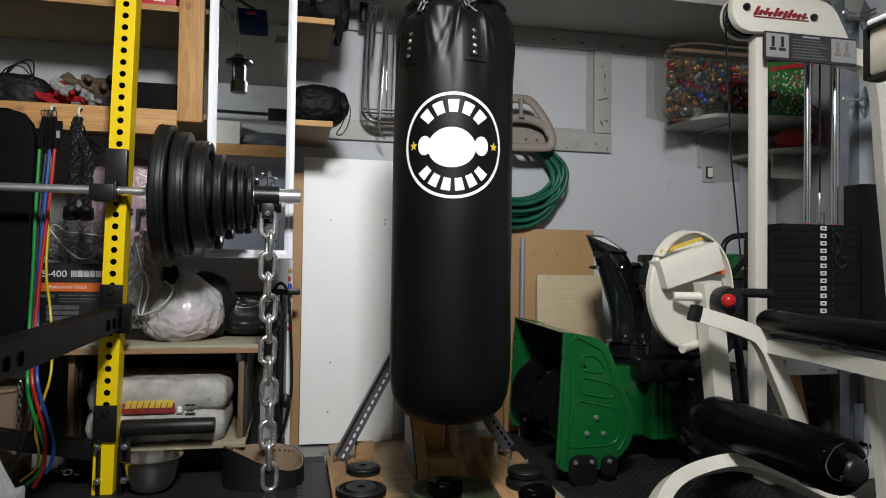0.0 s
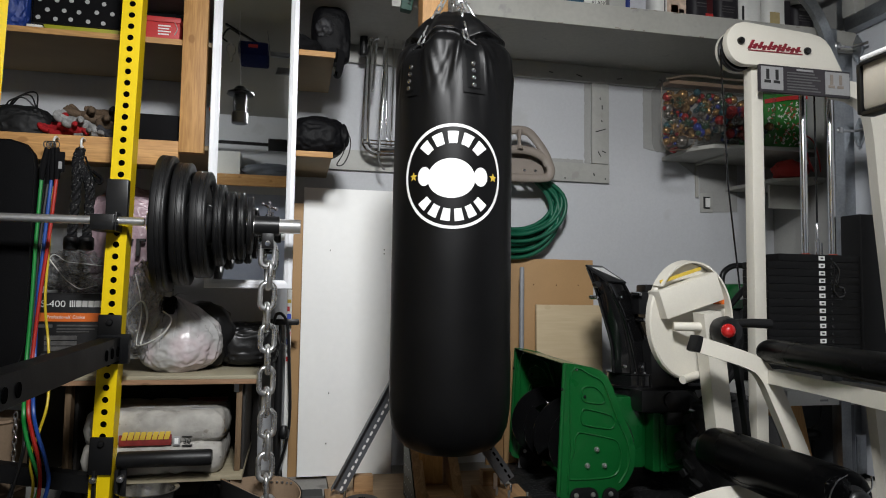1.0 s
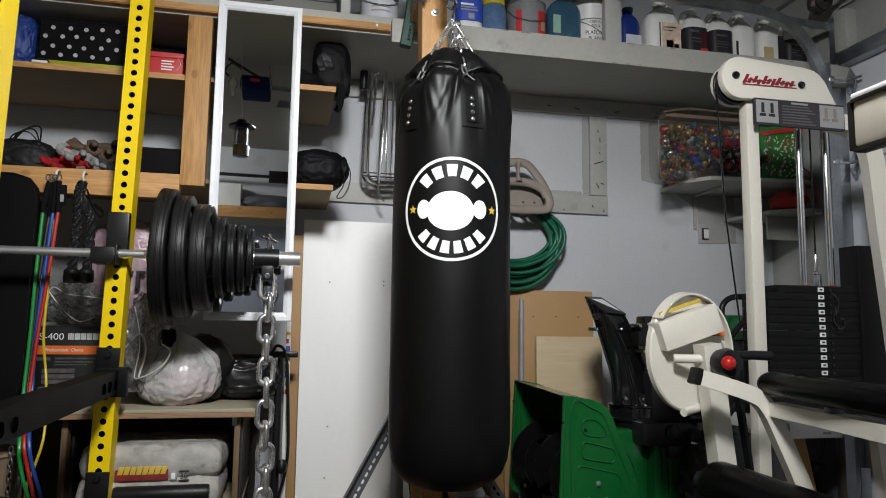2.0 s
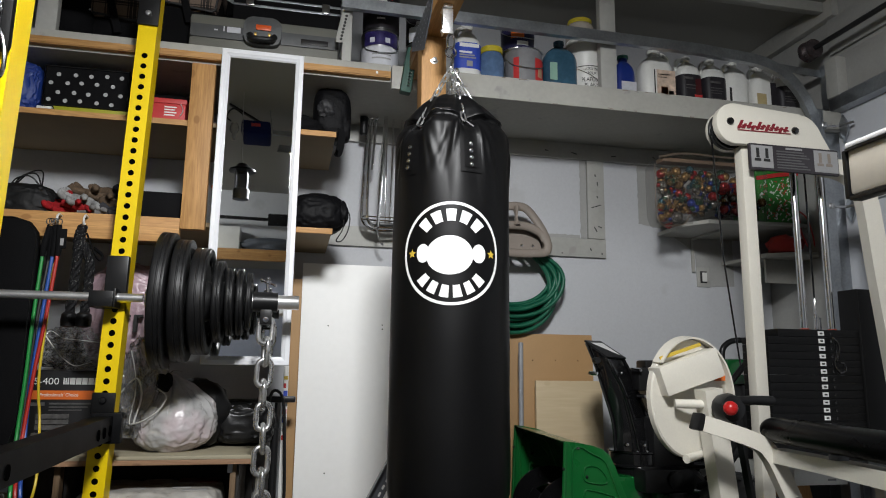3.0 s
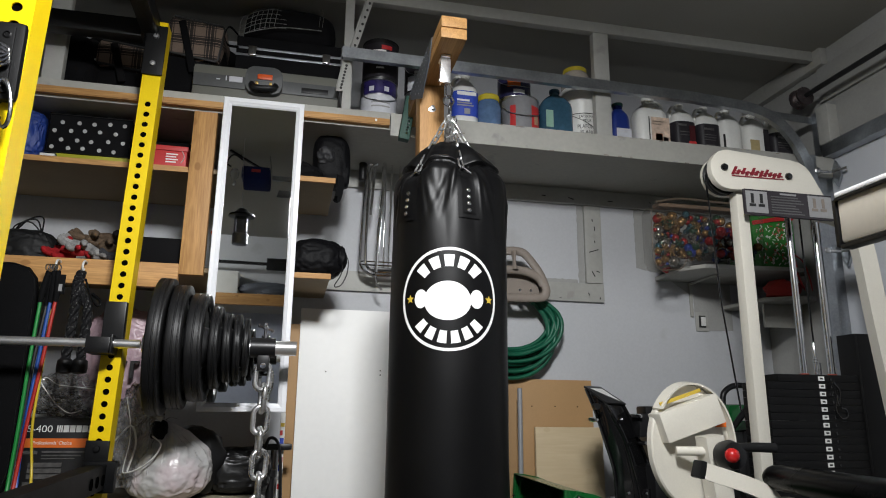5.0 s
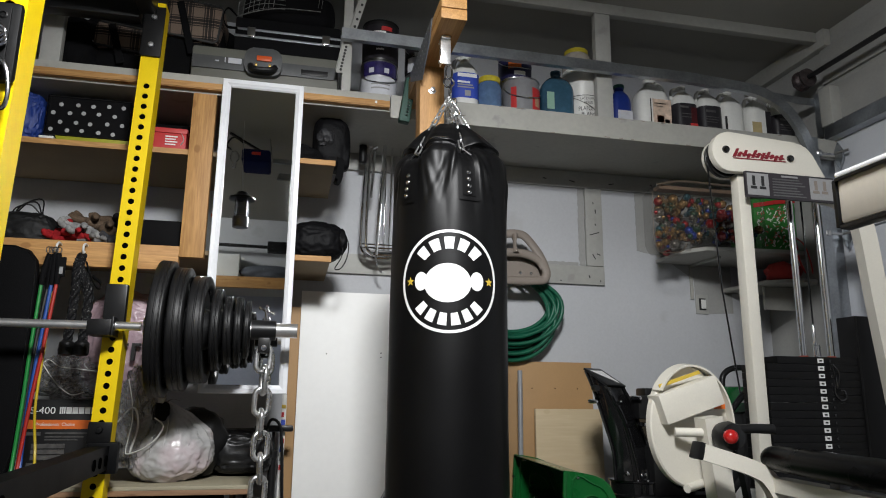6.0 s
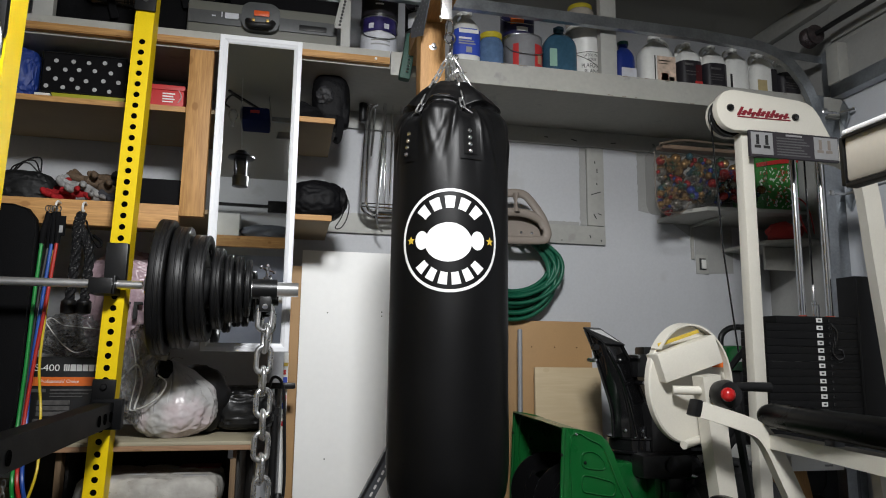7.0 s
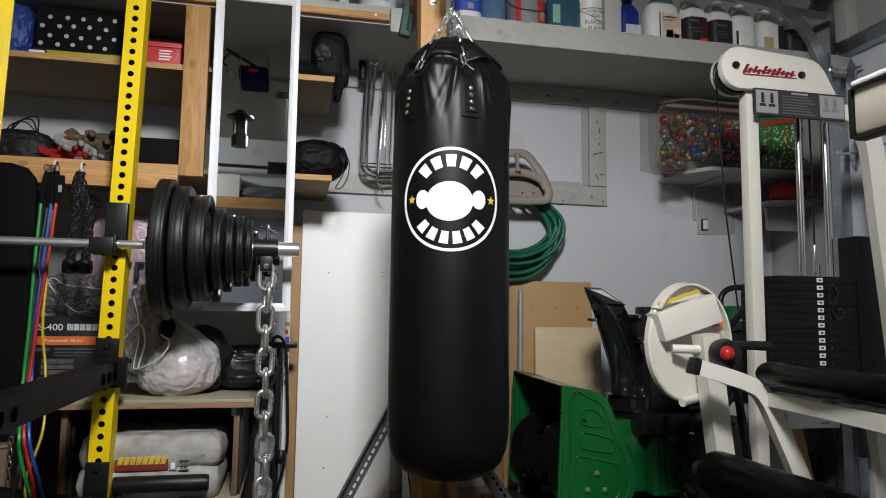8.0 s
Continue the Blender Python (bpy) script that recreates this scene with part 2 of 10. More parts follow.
YELLOW = surface("yellow_powder_coat", (0.84, 0.60, 0.004), 0.4, spec=0.25, vary=0.05, coarse=5, grain=300, bump=0.06, depth=0.0006)
BLACKSTEEL = surface("black_powder_coat", (0.005, 0.005, 0.0053), 0.5, spec=0.22, vary=0.15, coarse=6, grain=250, bump=0.15, depth=0.0008)
SATINBLACK = surface("satin_black_steel", (0.010, 0.0102, 0.011), 0.45, spec=0.3, vary=0.15, coarse=6, grain=250, bump=0.12, depth=0.0008)
BLACKPLASTIC = surface("black_plastic", (0.009, 0.009, 0.0095), 0.35, spec=0.4, vary=0.1, coarse=6, grain=120, bump=0.05, depth=0.0008)
GLOSSBLACK = surface("gloss_black", (0.006, 0.006, 0.0065), 0.10, spec=0.6, vary=0.1, coarse=4, grain=60, bump=0.02, depth=0.0006, coat=0.4)
RUBBER = surface("black_rubber", (0.0075, 0.0075, 0.008), 0.42, spec=0.36, spot=(0.02, 0.02, 0.02), spots=-0.03, vary=0.35, coarse=7, grain=160, bump=0.2, depth=0.001)
VINYL = surface("black_vinyl", (0.0028, 0.0028, 0.0031), 0.42, spec=0.24, vary=0.1, coarse=5, grain=420, bump=0.18, depth=0.0005)
PADVINYL = surface("pad_vinyl", (0.0016, 0.0016, 0.0018), 0.26, spec=0.05, vary=0.1, coarse=4, grain=300, bump=0.12, depth=0.0005)
CLOTH = surface("black_cloth", (0.0055, 0.0055, 0.0062), 0.85, spec=0.12, vary=0.25, coarse=8, grain=260, bump=0.5, depth=0.001)
CHROME = surface("chrome", (0.72, 0.72, 0.74), 0.12, 1.0, vary=0.05, coarse=8, grain=120, bump=0.02, depth=0.0004)
CHAINSTEEL = surface("galvanised_chain", (0.76, 0.76, 0.76), 0.27, 0.92, vary=0.2, coarse=20, grain=150, bump=0.15, depth=0.0008)
BOLTZINC = surface("zinc_bolt", (0.70, 0.70, 0.68), 0.3, 0.9, vary=0.1, coarse=20, bump=0)
BARSTEEL = surface("satin_bar_chrome", (0.92, 0.92, 0.92), 0.30, 0.88, vary=0.06, coarse=10, grain=220, bump=0.08, depth=0.0004)
STEEL = surface("bare_steel", (0.55, 0.55, 0.56), 0.28, 1.0, vary=0.15, coarse=12, grain=200, bump=0.08, depth=0.0005)
GALV = surface("galvanised_steel", (0.36, 0.38, 0.40), 0.40, 1.0, vary=0.15, coarse=14, grain=90, bump=0.05, depth=0.0006)
GREYSTEEL = surface("grey_slotted_steel", (0.12, 0.127, 0.14), 0.42, 0.4, vary=0.12, coarse=6, grain=120, bump=0.05)
CREAM = surface("cream_enamel", (0.67, 0.64, 0.56), 0.35, vary=0.04, coarse=4, grain=180, bump=0.04, depth=0.0006, coat=0.15, spot=(0.52, 0.49, 0.41), spots=-0.08)
GREEN = surface("green_enamel", (0.003, 0.095, 0.018), 0.28, vary=0.08, coarse=4, grain=120, bump=0.03, depth=0.0006, coat=0.4)
HOSEGREEN = surface("green_hose", (0.004, 0.095, 0.05), 0.42, vary=0.12, coarse=10, grain=200, bump=0.1, depth=0.0006)
TAUPE = surface("taupe_plastic", (0.23, 0.195, 0.165), 0.5, vary=0.08, coarse=8, grain=200, bump=0.05)
WHITEPLASTIC = surface("white_plastic", (0.72, 0.72, 0.69), 0.4, vary=0.05, coarse=6, grain=90, bump=0.03)
WHITEINK = surface("white_print", (0.80, 0.80, 0.78), 0.5, vary=0.06, coarse=14, grain=200, bump=0.0, spot=(0.45, 0.45, 0.44), spots=-0.05)
YELLOWINK = surface("yellow_print", (0.60, 0.42, 0.05), 0.5, vary=0.1, coarse=14, grain=200, bump=0.0)
BLACKINK = surface("black_print", (0.02, 0.02, 0.02), 0.5, vary=0.1, bump=0)
REDINK = surface("red_print", (0.50, 0.03, 0.03), 0.5, vary=0.08, bump=0)
ORANGEINK = surface("orange_print", (0.75, 0.16, 0.02), 0.5, vary=0.08, bump=0)
BLUEINK = surface("blue_print", (0.03, 0.07, 0.45), 0.5, vary=0.08, bump=0)
GREYINK = surface("grey_print", (0.30, 0.30, 0.30), 0.5, vary=0.08, bump=0)
PAPER = surface("cement_sack_paper", (0.36, 0.345, 0.315), 0.7, vary=0.22, coarse=11, grain=24, bump=0.6, depth=0.008, spot=(0.24, 0.22, 0.19), spots=0.02)
MIRROR = surface("mirror_glass", (0.86, 0.88, 0.87), 0.02, 1.0, vary=0.0, bump=0)
MIRROR.node_tree.nodes["Principled BSDF"].inputs["Roughness"].default_value = 0.015
for link in list(MIRROR.node_tree.links):
    if link.to_socket.name in ("Roughness", "Base Color"):
        MIRROR.node_tree.links.remove(link)
MIRROR.node_tree.nodes["Principled BSDF"].inputs["Base Color"].default_value = (0.86, 0.88, 0.87, 1)
WEATHERED_X, WEATHERED_Y, WEATHERED_Z = (wood("weathered_pine_" + a, (0.43, 0.255, 0.12), (0.22, 0.12, 0.05), a, 0.75) for a in "xyz")
WORNPLY = wood("worn_plywood", (0.42, 0.30, 0.18), (0.25, 0.165, 0.095), "x", 0.7, 4)
# bench leg plywood, darkened in colour for the shade below the top
SHADEDPLY = wood("shaded_plywood", (0.18, 0.115, 0.06), (0.09, 0.055, 0.028), "z", 0.7, 6)
# flat black that paints the shade inside holes, slots and tubes
HOLESHADE = surface("hole_shade", (0.002, 0.002, 0.002), 0.9, spec=0.0, vary=0.1, bump=0)
BEIGEWALL = surface("old_wall_paint", (0.34, 0.34, 0.325), 0.7, vary=0.07, coarse=3, grain=80, bump=0.2)
FRAMEWHITE = surface("white_frame_paint", (0.80, 0.81, 0.84), 0.3, vary=0.03, coarse=8, grain=80, bump=0.03)
def film_sheet(name, haze=0.20):
    """Thin crinkled film: clear face on, glossy at a slant, slightly hazy."""
    m = bpy.data.materials.new(name)
    m.use_nodes = True
    nt = m.node_tree
    nd, ln = nt.nodes.new, nt.links.new
    tr, gl, df = nd("ShaderNodeBsdfTransparent"), nd("ShaderNodeBsdfGlossy"), nd("ShaderNodeBsdfDiffuse")
    tr.inputs[0].default_value = (0.95, 0.95, 0.95, 1)
    gl.inputs["Roughness"].default_value = 0.09
    df.inputs[0].default_value = (0.88, 0.88, 0.88, 1)
    lw, m1, m2 = nd("ShaderNodeLayerWeight"), nd("ShaderNodeMixShader"), nd("ShaderNodeMixShader")
    lw.inputs["Blend"].default_value = 0.42
    co, ns, bp = nd("ShaderNodeTexCoord"), nd("ShaderNodeTexNoise"), nd("ShaderNodeBump")
    ns.inputs["Scale"].default_value, ns.inputs["Detail"].default_value, ns.inputs["Distortion"].default_value = 20, 1.5, 2.0
    ln(co.outputs["Object"], ns.inputs[0])
    bp.inputs["Strength"].default_value, bp.inputs["Distance"].default_value = 1.0, 0.03
    ln(ns.outputs[0], bp.inputs["Height"])
    for b in (gl, df, lw):
        ln(bp.outputs[0], b.inputs["Normal"])
    ln(lw.outputs["Fresnel"], m1.inputs[0])
    ln(tr.outputs[0], m1.inputs[1])
    ln(gl.outputs[0], m1.inputs[2])
    m2.inputs[0].default_value = haze
    ln(m1.outputs[0], m2.inputs[1])
    ln(df.outputs[0], m2.inputs[2])
    ln(m2.outputs[0], nt.nodes["Material Output"].inputs[0])
    return m


CLEARBAG = film_sheet("crinkled_clear_film", 0.13)
PALELABELS = surface("pale_sticker", (0.55, 0.54, 0.50), 0.45, vary=0.2, coarse=40, bump=0)
ORNFILM = clear("ornament_film", (0.90, 0.90, 0.90), 0.10, 1.3, 0.09, (0.22, 0.21, 0.20))
DOORPAINT = surface("door_panel_paint", (0.62, 0.64, 0.68), 0.5, vary=0.05, coarse=2, grain=200, bump=0.1)

# ---- the room: back wall, garage door wall, ceiling, floor ----
XW, XE, YN, YS, ZC = -3.4, 2.62, 3.12, -2.1, 2.583
bm = B()
box(bm, XW - 0.12, XE + 0.12, YS - 0.12, YN + 0.12, -0.12, 0.0)
solo("floor", bm, CONCRETE, "grey concrete garage floor slab", "floor", kind="structure", smooth=0)
bm = B()
box(bm, XW - 0.12, XE + 0.12, YS - 0.12, YN + 0.12, ZC, ZC + 0.12)
solo("ceiling", bm, CEIL, "painted grey garage ceiling", "ceiling", kind="structure", smooth=0)
bm = B()
box(bm, XW - 0.12, XE + 0.12, YN, YN + 0.12, 0, ZC)
solo("wall_north", bm, WALL, "pale grey painted plasterboard garage wall", "wall", kind="structure", smooth=0)
bm = B()
box(bm, XW - 0.12, XW, YS, YN, 0, ZC)
solo("wall_west", bm, WALL, "pale grey painted garage wall", "wall", kind="structure", smooth=0)
bm = B()
box(bm, XW - 0.12, XE + 0.12, YS - 0.12, YS, 0, ZC)
solo("wall_south", bm, WALL, "pale grey painted garage wall", "wall", kind="structure", smooth=0)
DOOR_Y0, DOOR_Y1, DOOR_Z = -1.6, 2.62, 2.06
bm = B()
box(bm, XE, XE + 0.12, DOOR_Y1, YN, 0, ZC)
box(bm, XE, XE + 0.12, YS, DOOR_Y0, 0, ZC)
box(bm, XE, XE + 0.12, DOOR_Y0, DOOR_Y1, DOOR_Z, ZC)
solo("wall_east", bm, BEIGEWALL, "pale painted wall round the garage door", "wall", kind="structure", smooth=0)
# sectional garage door
door = thing("door_1", (XE, 0.0, 0.0), "closed pale sectional garage door with steel edges", "garage door")
door["kind"] = "structure"
for i in range(4):
    bm = B()
    z0 = 0.02 + i * 0.515
    box(bm, XE + 0.002, XE + 0.045, DOOR_Y0 + 0.01, DOOR_Y1 - 0.005, z0, z0 + 0.508, 0.006)
    part("panel", bm, DOORPAINT, door)
bm = B()
box(bm, XE - 0.06, XE - 0.055, DOOR_Y0, DOOR_Y1 - 0.08, 2.02, 2.08)
box(bm, XE - 0.06, XE, DOOR_Y0, DOOR_Y1 - 0.08, 2.015, 2.021)
part("edge_rail", bm, GALV, door, "galvanised steel top rail")

# overhead shelf along the back wall
shelf = thing("overhead_shelf", (0.8, 2.85, 1.92), "long white-painted overhead shelf with posts up to the ceiling", "shelf")
bm = B()
box(bm, -1.6, XE - 0.004, 2.565, YN - 0.002, 1.955, 2.012)
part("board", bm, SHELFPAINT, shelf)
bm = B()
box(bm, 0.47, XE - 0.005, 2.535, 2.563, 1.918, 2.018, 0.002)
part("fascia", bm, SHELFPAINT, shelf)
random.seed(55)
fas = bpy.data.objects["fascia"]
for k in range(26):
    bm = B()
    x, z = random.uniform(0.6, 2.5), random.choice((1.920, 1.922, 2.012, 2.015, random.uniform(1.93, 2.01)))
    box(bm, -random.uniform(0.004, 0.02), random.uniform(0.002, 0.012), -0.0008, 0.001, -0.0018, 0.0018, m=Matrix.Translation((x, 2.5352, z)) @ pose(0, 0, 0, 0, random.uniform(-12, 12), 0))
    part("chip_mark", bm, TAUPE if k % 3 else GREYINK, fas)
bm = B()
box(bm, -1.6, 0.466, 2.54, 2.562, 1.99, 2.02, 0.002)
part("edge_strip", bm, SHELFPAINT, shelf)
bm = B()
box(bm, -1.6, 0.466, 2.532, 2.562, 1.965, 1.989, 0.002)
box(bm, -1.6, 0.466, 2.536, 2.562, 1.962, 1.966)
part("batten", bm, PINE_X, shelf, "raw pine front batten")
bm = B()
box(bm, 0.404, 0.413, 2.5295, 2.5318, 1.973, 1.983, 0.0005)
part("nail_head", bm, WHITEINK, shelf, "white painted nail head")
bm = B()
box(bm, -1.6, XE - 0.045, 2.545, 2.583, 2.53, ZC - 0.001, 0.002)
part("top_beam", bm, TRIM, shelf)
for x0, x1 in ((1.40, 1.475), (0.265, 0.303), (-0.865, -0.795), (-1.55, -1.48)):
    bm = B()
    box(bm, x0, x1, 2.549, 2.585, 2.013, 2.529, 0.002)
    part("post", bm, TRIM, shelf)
bm = B()
box(bm, XE - 0.04, XE - 0.001, 2.50, YN - 0.002, 2.494, ZC - 0.001, 0.002)
solo("ledger", bm, TRIM, "white-painted timber ledger under the ceiling", "trim", kind="structure")
bm = B()
box(bm, XE - 0.018, XE - 0.001, -1.7, 2.56, 2.312, 2.493, 0.002)
solo("header_board", bm, BEIGEWALL, "painted board over the garage door", "trim", kind="structure")
bm = B()
box(bm, XE - 0.014, XE - 0.001, -1.7, 2.50, 2.10, 2.288, 0.002)
solo("header_board", bm, BEIGEWALL, "painted lower board over the garage door", "trim", kind="structure")
# timber frame fixed on the wall
bm = B()
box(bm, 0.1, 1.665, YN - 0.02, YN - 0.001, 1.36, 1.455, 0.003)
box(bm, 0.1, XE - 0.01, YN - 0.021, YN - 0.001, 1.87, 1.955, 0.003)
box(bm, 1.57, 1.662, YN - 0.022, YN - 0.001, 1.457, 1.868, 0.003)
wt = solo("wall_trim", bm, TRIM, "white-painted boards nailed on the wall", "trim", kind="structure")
random.seed(77)
for x, z, L, a in ((1.615, 1.626, 0.055, -18), (1.613, 1.789, 0.012, 80), (1.624, 1.745, 0.022, 88), (1.622, 1.675, 0.012, 75), (1.609, 1.505, 0.03, 60), (1.634, 1.518, 0.02, 20), (1.426, 1.375, 0.008, 0), (1.30, 1.39, 0.01, 40),
                   (1.50, 1.90, 0.03, 15), (1.72, 1.90, 0.028, -10), (1.58, 1.40, 0.014, 70), (1.35, 1.905, 0.02, 5), (1.95, 1.91, 0.015, 30), (1.64, 1.38, 0.01, 90)):
    bm = B()
    box(bm, -L / 2, L / 2, -0.0015, 0.001, -0.0022, 0.0022, m=Matrix.Translation((x, YN - 0.0222, z)) @ pose(0, 0, 0, 0, a, 0))
    part("scuff_mark", bm, BLACKINK, wt)
# older, darker paint left bare round the corner shelf and the socket; its slanted edge paints in the shelf's shadow
bm = B()
edge = [(1.861 + 0.006 * noise.noise(Vector((i * 0.9, 3, 0))), 1.868 - 0.314 * i / 24) for i in range(25)]
edge += [(1.861 + 0.125 * i / 8, 1.554 - 0.02 * i / 8 + 0.004 * noise.noise(Vector((i * 0.8, 5, 0)))) for i in range(1, 9)]
edge += [(2.0 + 0.18 * i / 8, 1.53 - 0.115 * i / 8) for i in range(1, 9)]
edge += [(2.181, 1.236), (2.40, 1.244), (2.40, 1.868)]
prism(bm, edge, Matrix(((1, 0, 0, 0), (0, 0, 1, YN - 0.003), (0, 1, 0, 0), (0, 0, 0, 1))), 0.0025)
solo("wall_patch", bm, BEIGEWALL, "patch of older beige-grey wall paint, shelf shadow painted along its slant", "wall", kind="structure", smooth=0)
bm = B()
for x0, x1, z0, z1, s in ((1.535, 1.568, 1.46, 1.868, 1), (1.2, 1.53, 1.456, 1.475, 2)):
    n = 24
    out = [(x0 + 0.008 * noise.noise(Vector((i * 0.7, s, 0))), z0 + (z1 - z0) * i / n) for i in range(n + 1)] if s == 1 else [(x0 + (x1 - x0) * i / n, z1 + 0.006 * noise.noise(Vector((i * 0.7, s, 0)))) for i in range(n + 1)][::-1]
    out += [(x1, z1), (x1, z0)] if s == 1 else [(x0, z0), (x1, z0)]
    prism(bm, out, Matrix(((1, 0, 0, 0), (0, 0, 1, YN - 0.0045), (0, 1, 0, 0), (0, 0, 0, 1))), 0.0015)
solo("wall_patch", bm, BEIGEWALL, "ragged edge of older beige-grey paint by the boards", "wall", kind="structure", smooth=0)

# ---- punch bag and its timber stand ----
BX, BY, BR = 0.585, 1.93, 0.179
FRONT = math.atan2(-0.096 - BY, 0.135 - BX)  # way that the print faces


def bag_radius(z):
    rows = ((0.322, 0.0), (0.3235, 0.06), (0.330, 0.10), (0.345, 0.135), (0.368, 0.158), (0.405, 0.174), (0.46, 0.182), (0.7, 0.182), (1.1, 0.181),
            (1.33, 0.181), (1.45, 0.180), (1.48, 0.176), (1.505, 0.166), (1.522, 0.152), (1.532, 0.138), (1.538, 0.140), (1.543, 0.147),
            (1.55, 0.146), (1.575, 0.130), (1.605, 0.103), (1.628, 0.075), (1.640, 0.046), (1.644, 0.01))
    for (z0, r0), (z1, r1) in zip(rows, rows[1:]):
        if z <= z1:
            k = (z - z0) / (z1 - z0)
            return 0.987 * (r0 + (r1 - r0) * k)
    return rows[-1][1]


STRAPS = (-0.71, 0.29, 1.95, 3.35)


def bag_skin(a, z, out=0.0):
    """A place on the bag's skin: angle from its front, height."""
    r = bag_radius(z) + out
    g = max(0.0, (z - 1.22) / 0.4)
    near = min(abs((a - s + math.pi) % (2 * math.pi) - math.pi) for s in STRAPS)
    bulge = 1 - math.exp(-((near / 0.24) ** 2))
    neck = math.exp(-(((z - 1.535) / 0.045) ** 2))
    fold = 0.0035 * math.sin(a * 9 + 2.0 * math.sin(a * 2.0)) + 0.003 * noise.noise(Vector((math.cos(a) * 4, math.sin(a) * 4, z * 2.2)))
    pinch = (1 if z < 1.537 else 0.35) * math.exp(-((z - 1.53) / 0.05) ** 2) * (0.010 * math.cos(a * 4 + 0.6) + 0.008 * noise.noise(Vector((a * 3.0, z * 9, 4))))
    drape = 0.005 * g * (1 if z < 1.54 else 0.3) * (abs(math.sin(a * 6.5 + 3.0 * (z - 1.2))) ** 0.6 - 0.6)
    crease = 0.0
    for s in STRAPS:
        for side, slope, wide in ((-1, 2.6, 0.055), (-1, 1.3, 0.04), (1, 2.0, 0.05), (1, 0.8, 0.035)):
            d = (a - s - side * (0.16 + max(0.0, 1.53 - z) * slope) + math.pi) % (2 * math.pi) - math.pi
            crease += math.exp(-((d / wide) ** 2)) - 0.7 * math.exp(-(((d - side * wide * 1.9) / wide) ** 2))
    crease *= (0.5 if -0.6 < a < 0.0 or a > 2 * math.pi - 0.6 else 1.0) * 0.0052 * max(0.0, min(1.0, (z - 1.33) / 0.12)) * max(0.0, min(1.0, (1.545 - z) / 0.02))
    r += crease + (0.016 * (bulge - 0.75) * neck if r > 0.05 else 0.0)
    z += 0.020 * (bulge - 0.65) * neck + 0.004 * neck * noise.noise(Vector((math.cos(a) * 5, math.sin(a) * 5, 2)))
    r += g * fold + pinch + drape + 0.0022 * noise.noise(Vector((math.cos(a) * 2, math.sin(a) * 2, z * 5 + 9)))
    return Vector((BX + r * math.cos(FRONT + a), BY + r * math.sin(FRONT + a), z))


bag = thing("punch_bag", (BX, BY, 0.322), "black leatherette heavy punch bag hung on chrome chains", "punch bag")
bm = B()
zs = [0.3222, 0.3235, 0.3265, 0.330, 0.337, 0.345, 0.356, 0.368, 0.385, 0.405, 0.43] + [0.45 + i * 0.04 for i in range(20)] + [1.25 + i * 0.0125 for i in range(20)] + [1.50 + i * 0.004 for i in range(37)]
quads(bm, [[bm.verts.new(bag_skin(2 * math.pi * j / 240, z)) for j in range(240)] for z in zs])
body = part("body", bm, VINYL, bag, smooth=60)
for z in (1.546,):
    bm = B()
    tube(bm, [bag_skin(2 * math.pi * j / 60, z, 0.001) for j in range(60)], 0.0022, 6, True)
    part("seam", bm, VINYL, body)
bm = B()
tube(bm, [bag_skin(radians(-24 + 1.5 * j), 1.552, 0.0015) for j in range(16)], 0.0016, 6)
part("zip", bm, CHROME, bag, "metal zip in the top cover")


def patch(bm, u0, u1, v0, v1, out, a0, z0, n=6, k=6, lean=0.0):
    g = [[bm.verts.new(bag_skin(a0 + lean * (1 - j / k) + (u0 + (u1 - u0) * i / n) / BR, z0 + v0 + (v1 - v0) * j / k, out)) for i in range(n + 1)] for j in range(k + 1)]
    for j in range(k):
        for i in range(n):
            bm.faces.new((g[j][i], g[j][i + 1], g[j + 1][i + 1], g[j + 1][i]))


def ring_print(bm, r0, r1, out, e=1.0, n=96, cu=0.0, cv=0.0):
    a = [[bm.verts.new(bag_skin((cu + r * e * math.cos(t)) / BR, 1.116 + cv + r * math.sin(t), out)) for t in (2 * math.pi * i / n for i in range(n))] for r in (r0, r1)]
    for i in range(n):
        j = (i + 1) % n
        bm.faces.new((a[0][i], a[0][j], a[1][j], a[1][i]))


def disc_print(bm, cu, cv, ru, rv, out, rings=6, n=40):
    for k in range(rings):
        ring_fill(bm, cu, cv, ru * k / rings, rv * k / rings, ru * (k + 1) / rings, rv * (k + 1) / rings, out, n)


def ring_fill(bm, cu, cv, a0, b0, a1, b1, out, n):
    def v(a, b, t):
        return bm.verts.new(bag_skin((cu + a * math.cos(t)) / BR, 1.116 + cv + b * math.sin(t), out))

    ts = [2 * math.pi * i / n for i in range(n)]
    outer = [v(a1, b1, t) for t in ts]
    if a0 <= 0:
        c = v(0, 0, 0)
        for i in range(n):
            bm.faces.new((c, outer[i], outer[(i + 1) % n]))
    else:
        inner = [v(a0, b0, t) for t in ts]
        for i in range(n):
            j = (i + 1) % n
            bm.faces.new((inner[i], outer[i], outer[j], inner[j]))


bm = B()
ring_print(bm, 0.1395, 0.148, 0.0012)
badge = part("badge_ring", bm, WHITEINK, body, "white printed ring", smooth=60)


def arc_block(bm, mid, half, r0, r1, out, n=5):
    """One plain block of a line of print that follows the ring."""
    for i in range(n):
        t0, t1 = mid - half + 2 * half * i / n, mid - half + 2 * half * (i + 1) / n
        rr = [r0 + (r1 - r0) * k / 3 for k in range(4)]
        for a, b in zip(rr, rr[1:]):
            bm.faces.new([bm.verts.new(bag_skin(r * math.cos(t) / BR, 1.116 + r * math.sin(t), out)) for r, t in ((a, t0), (b, t0), (b, t1), (a, t1))])


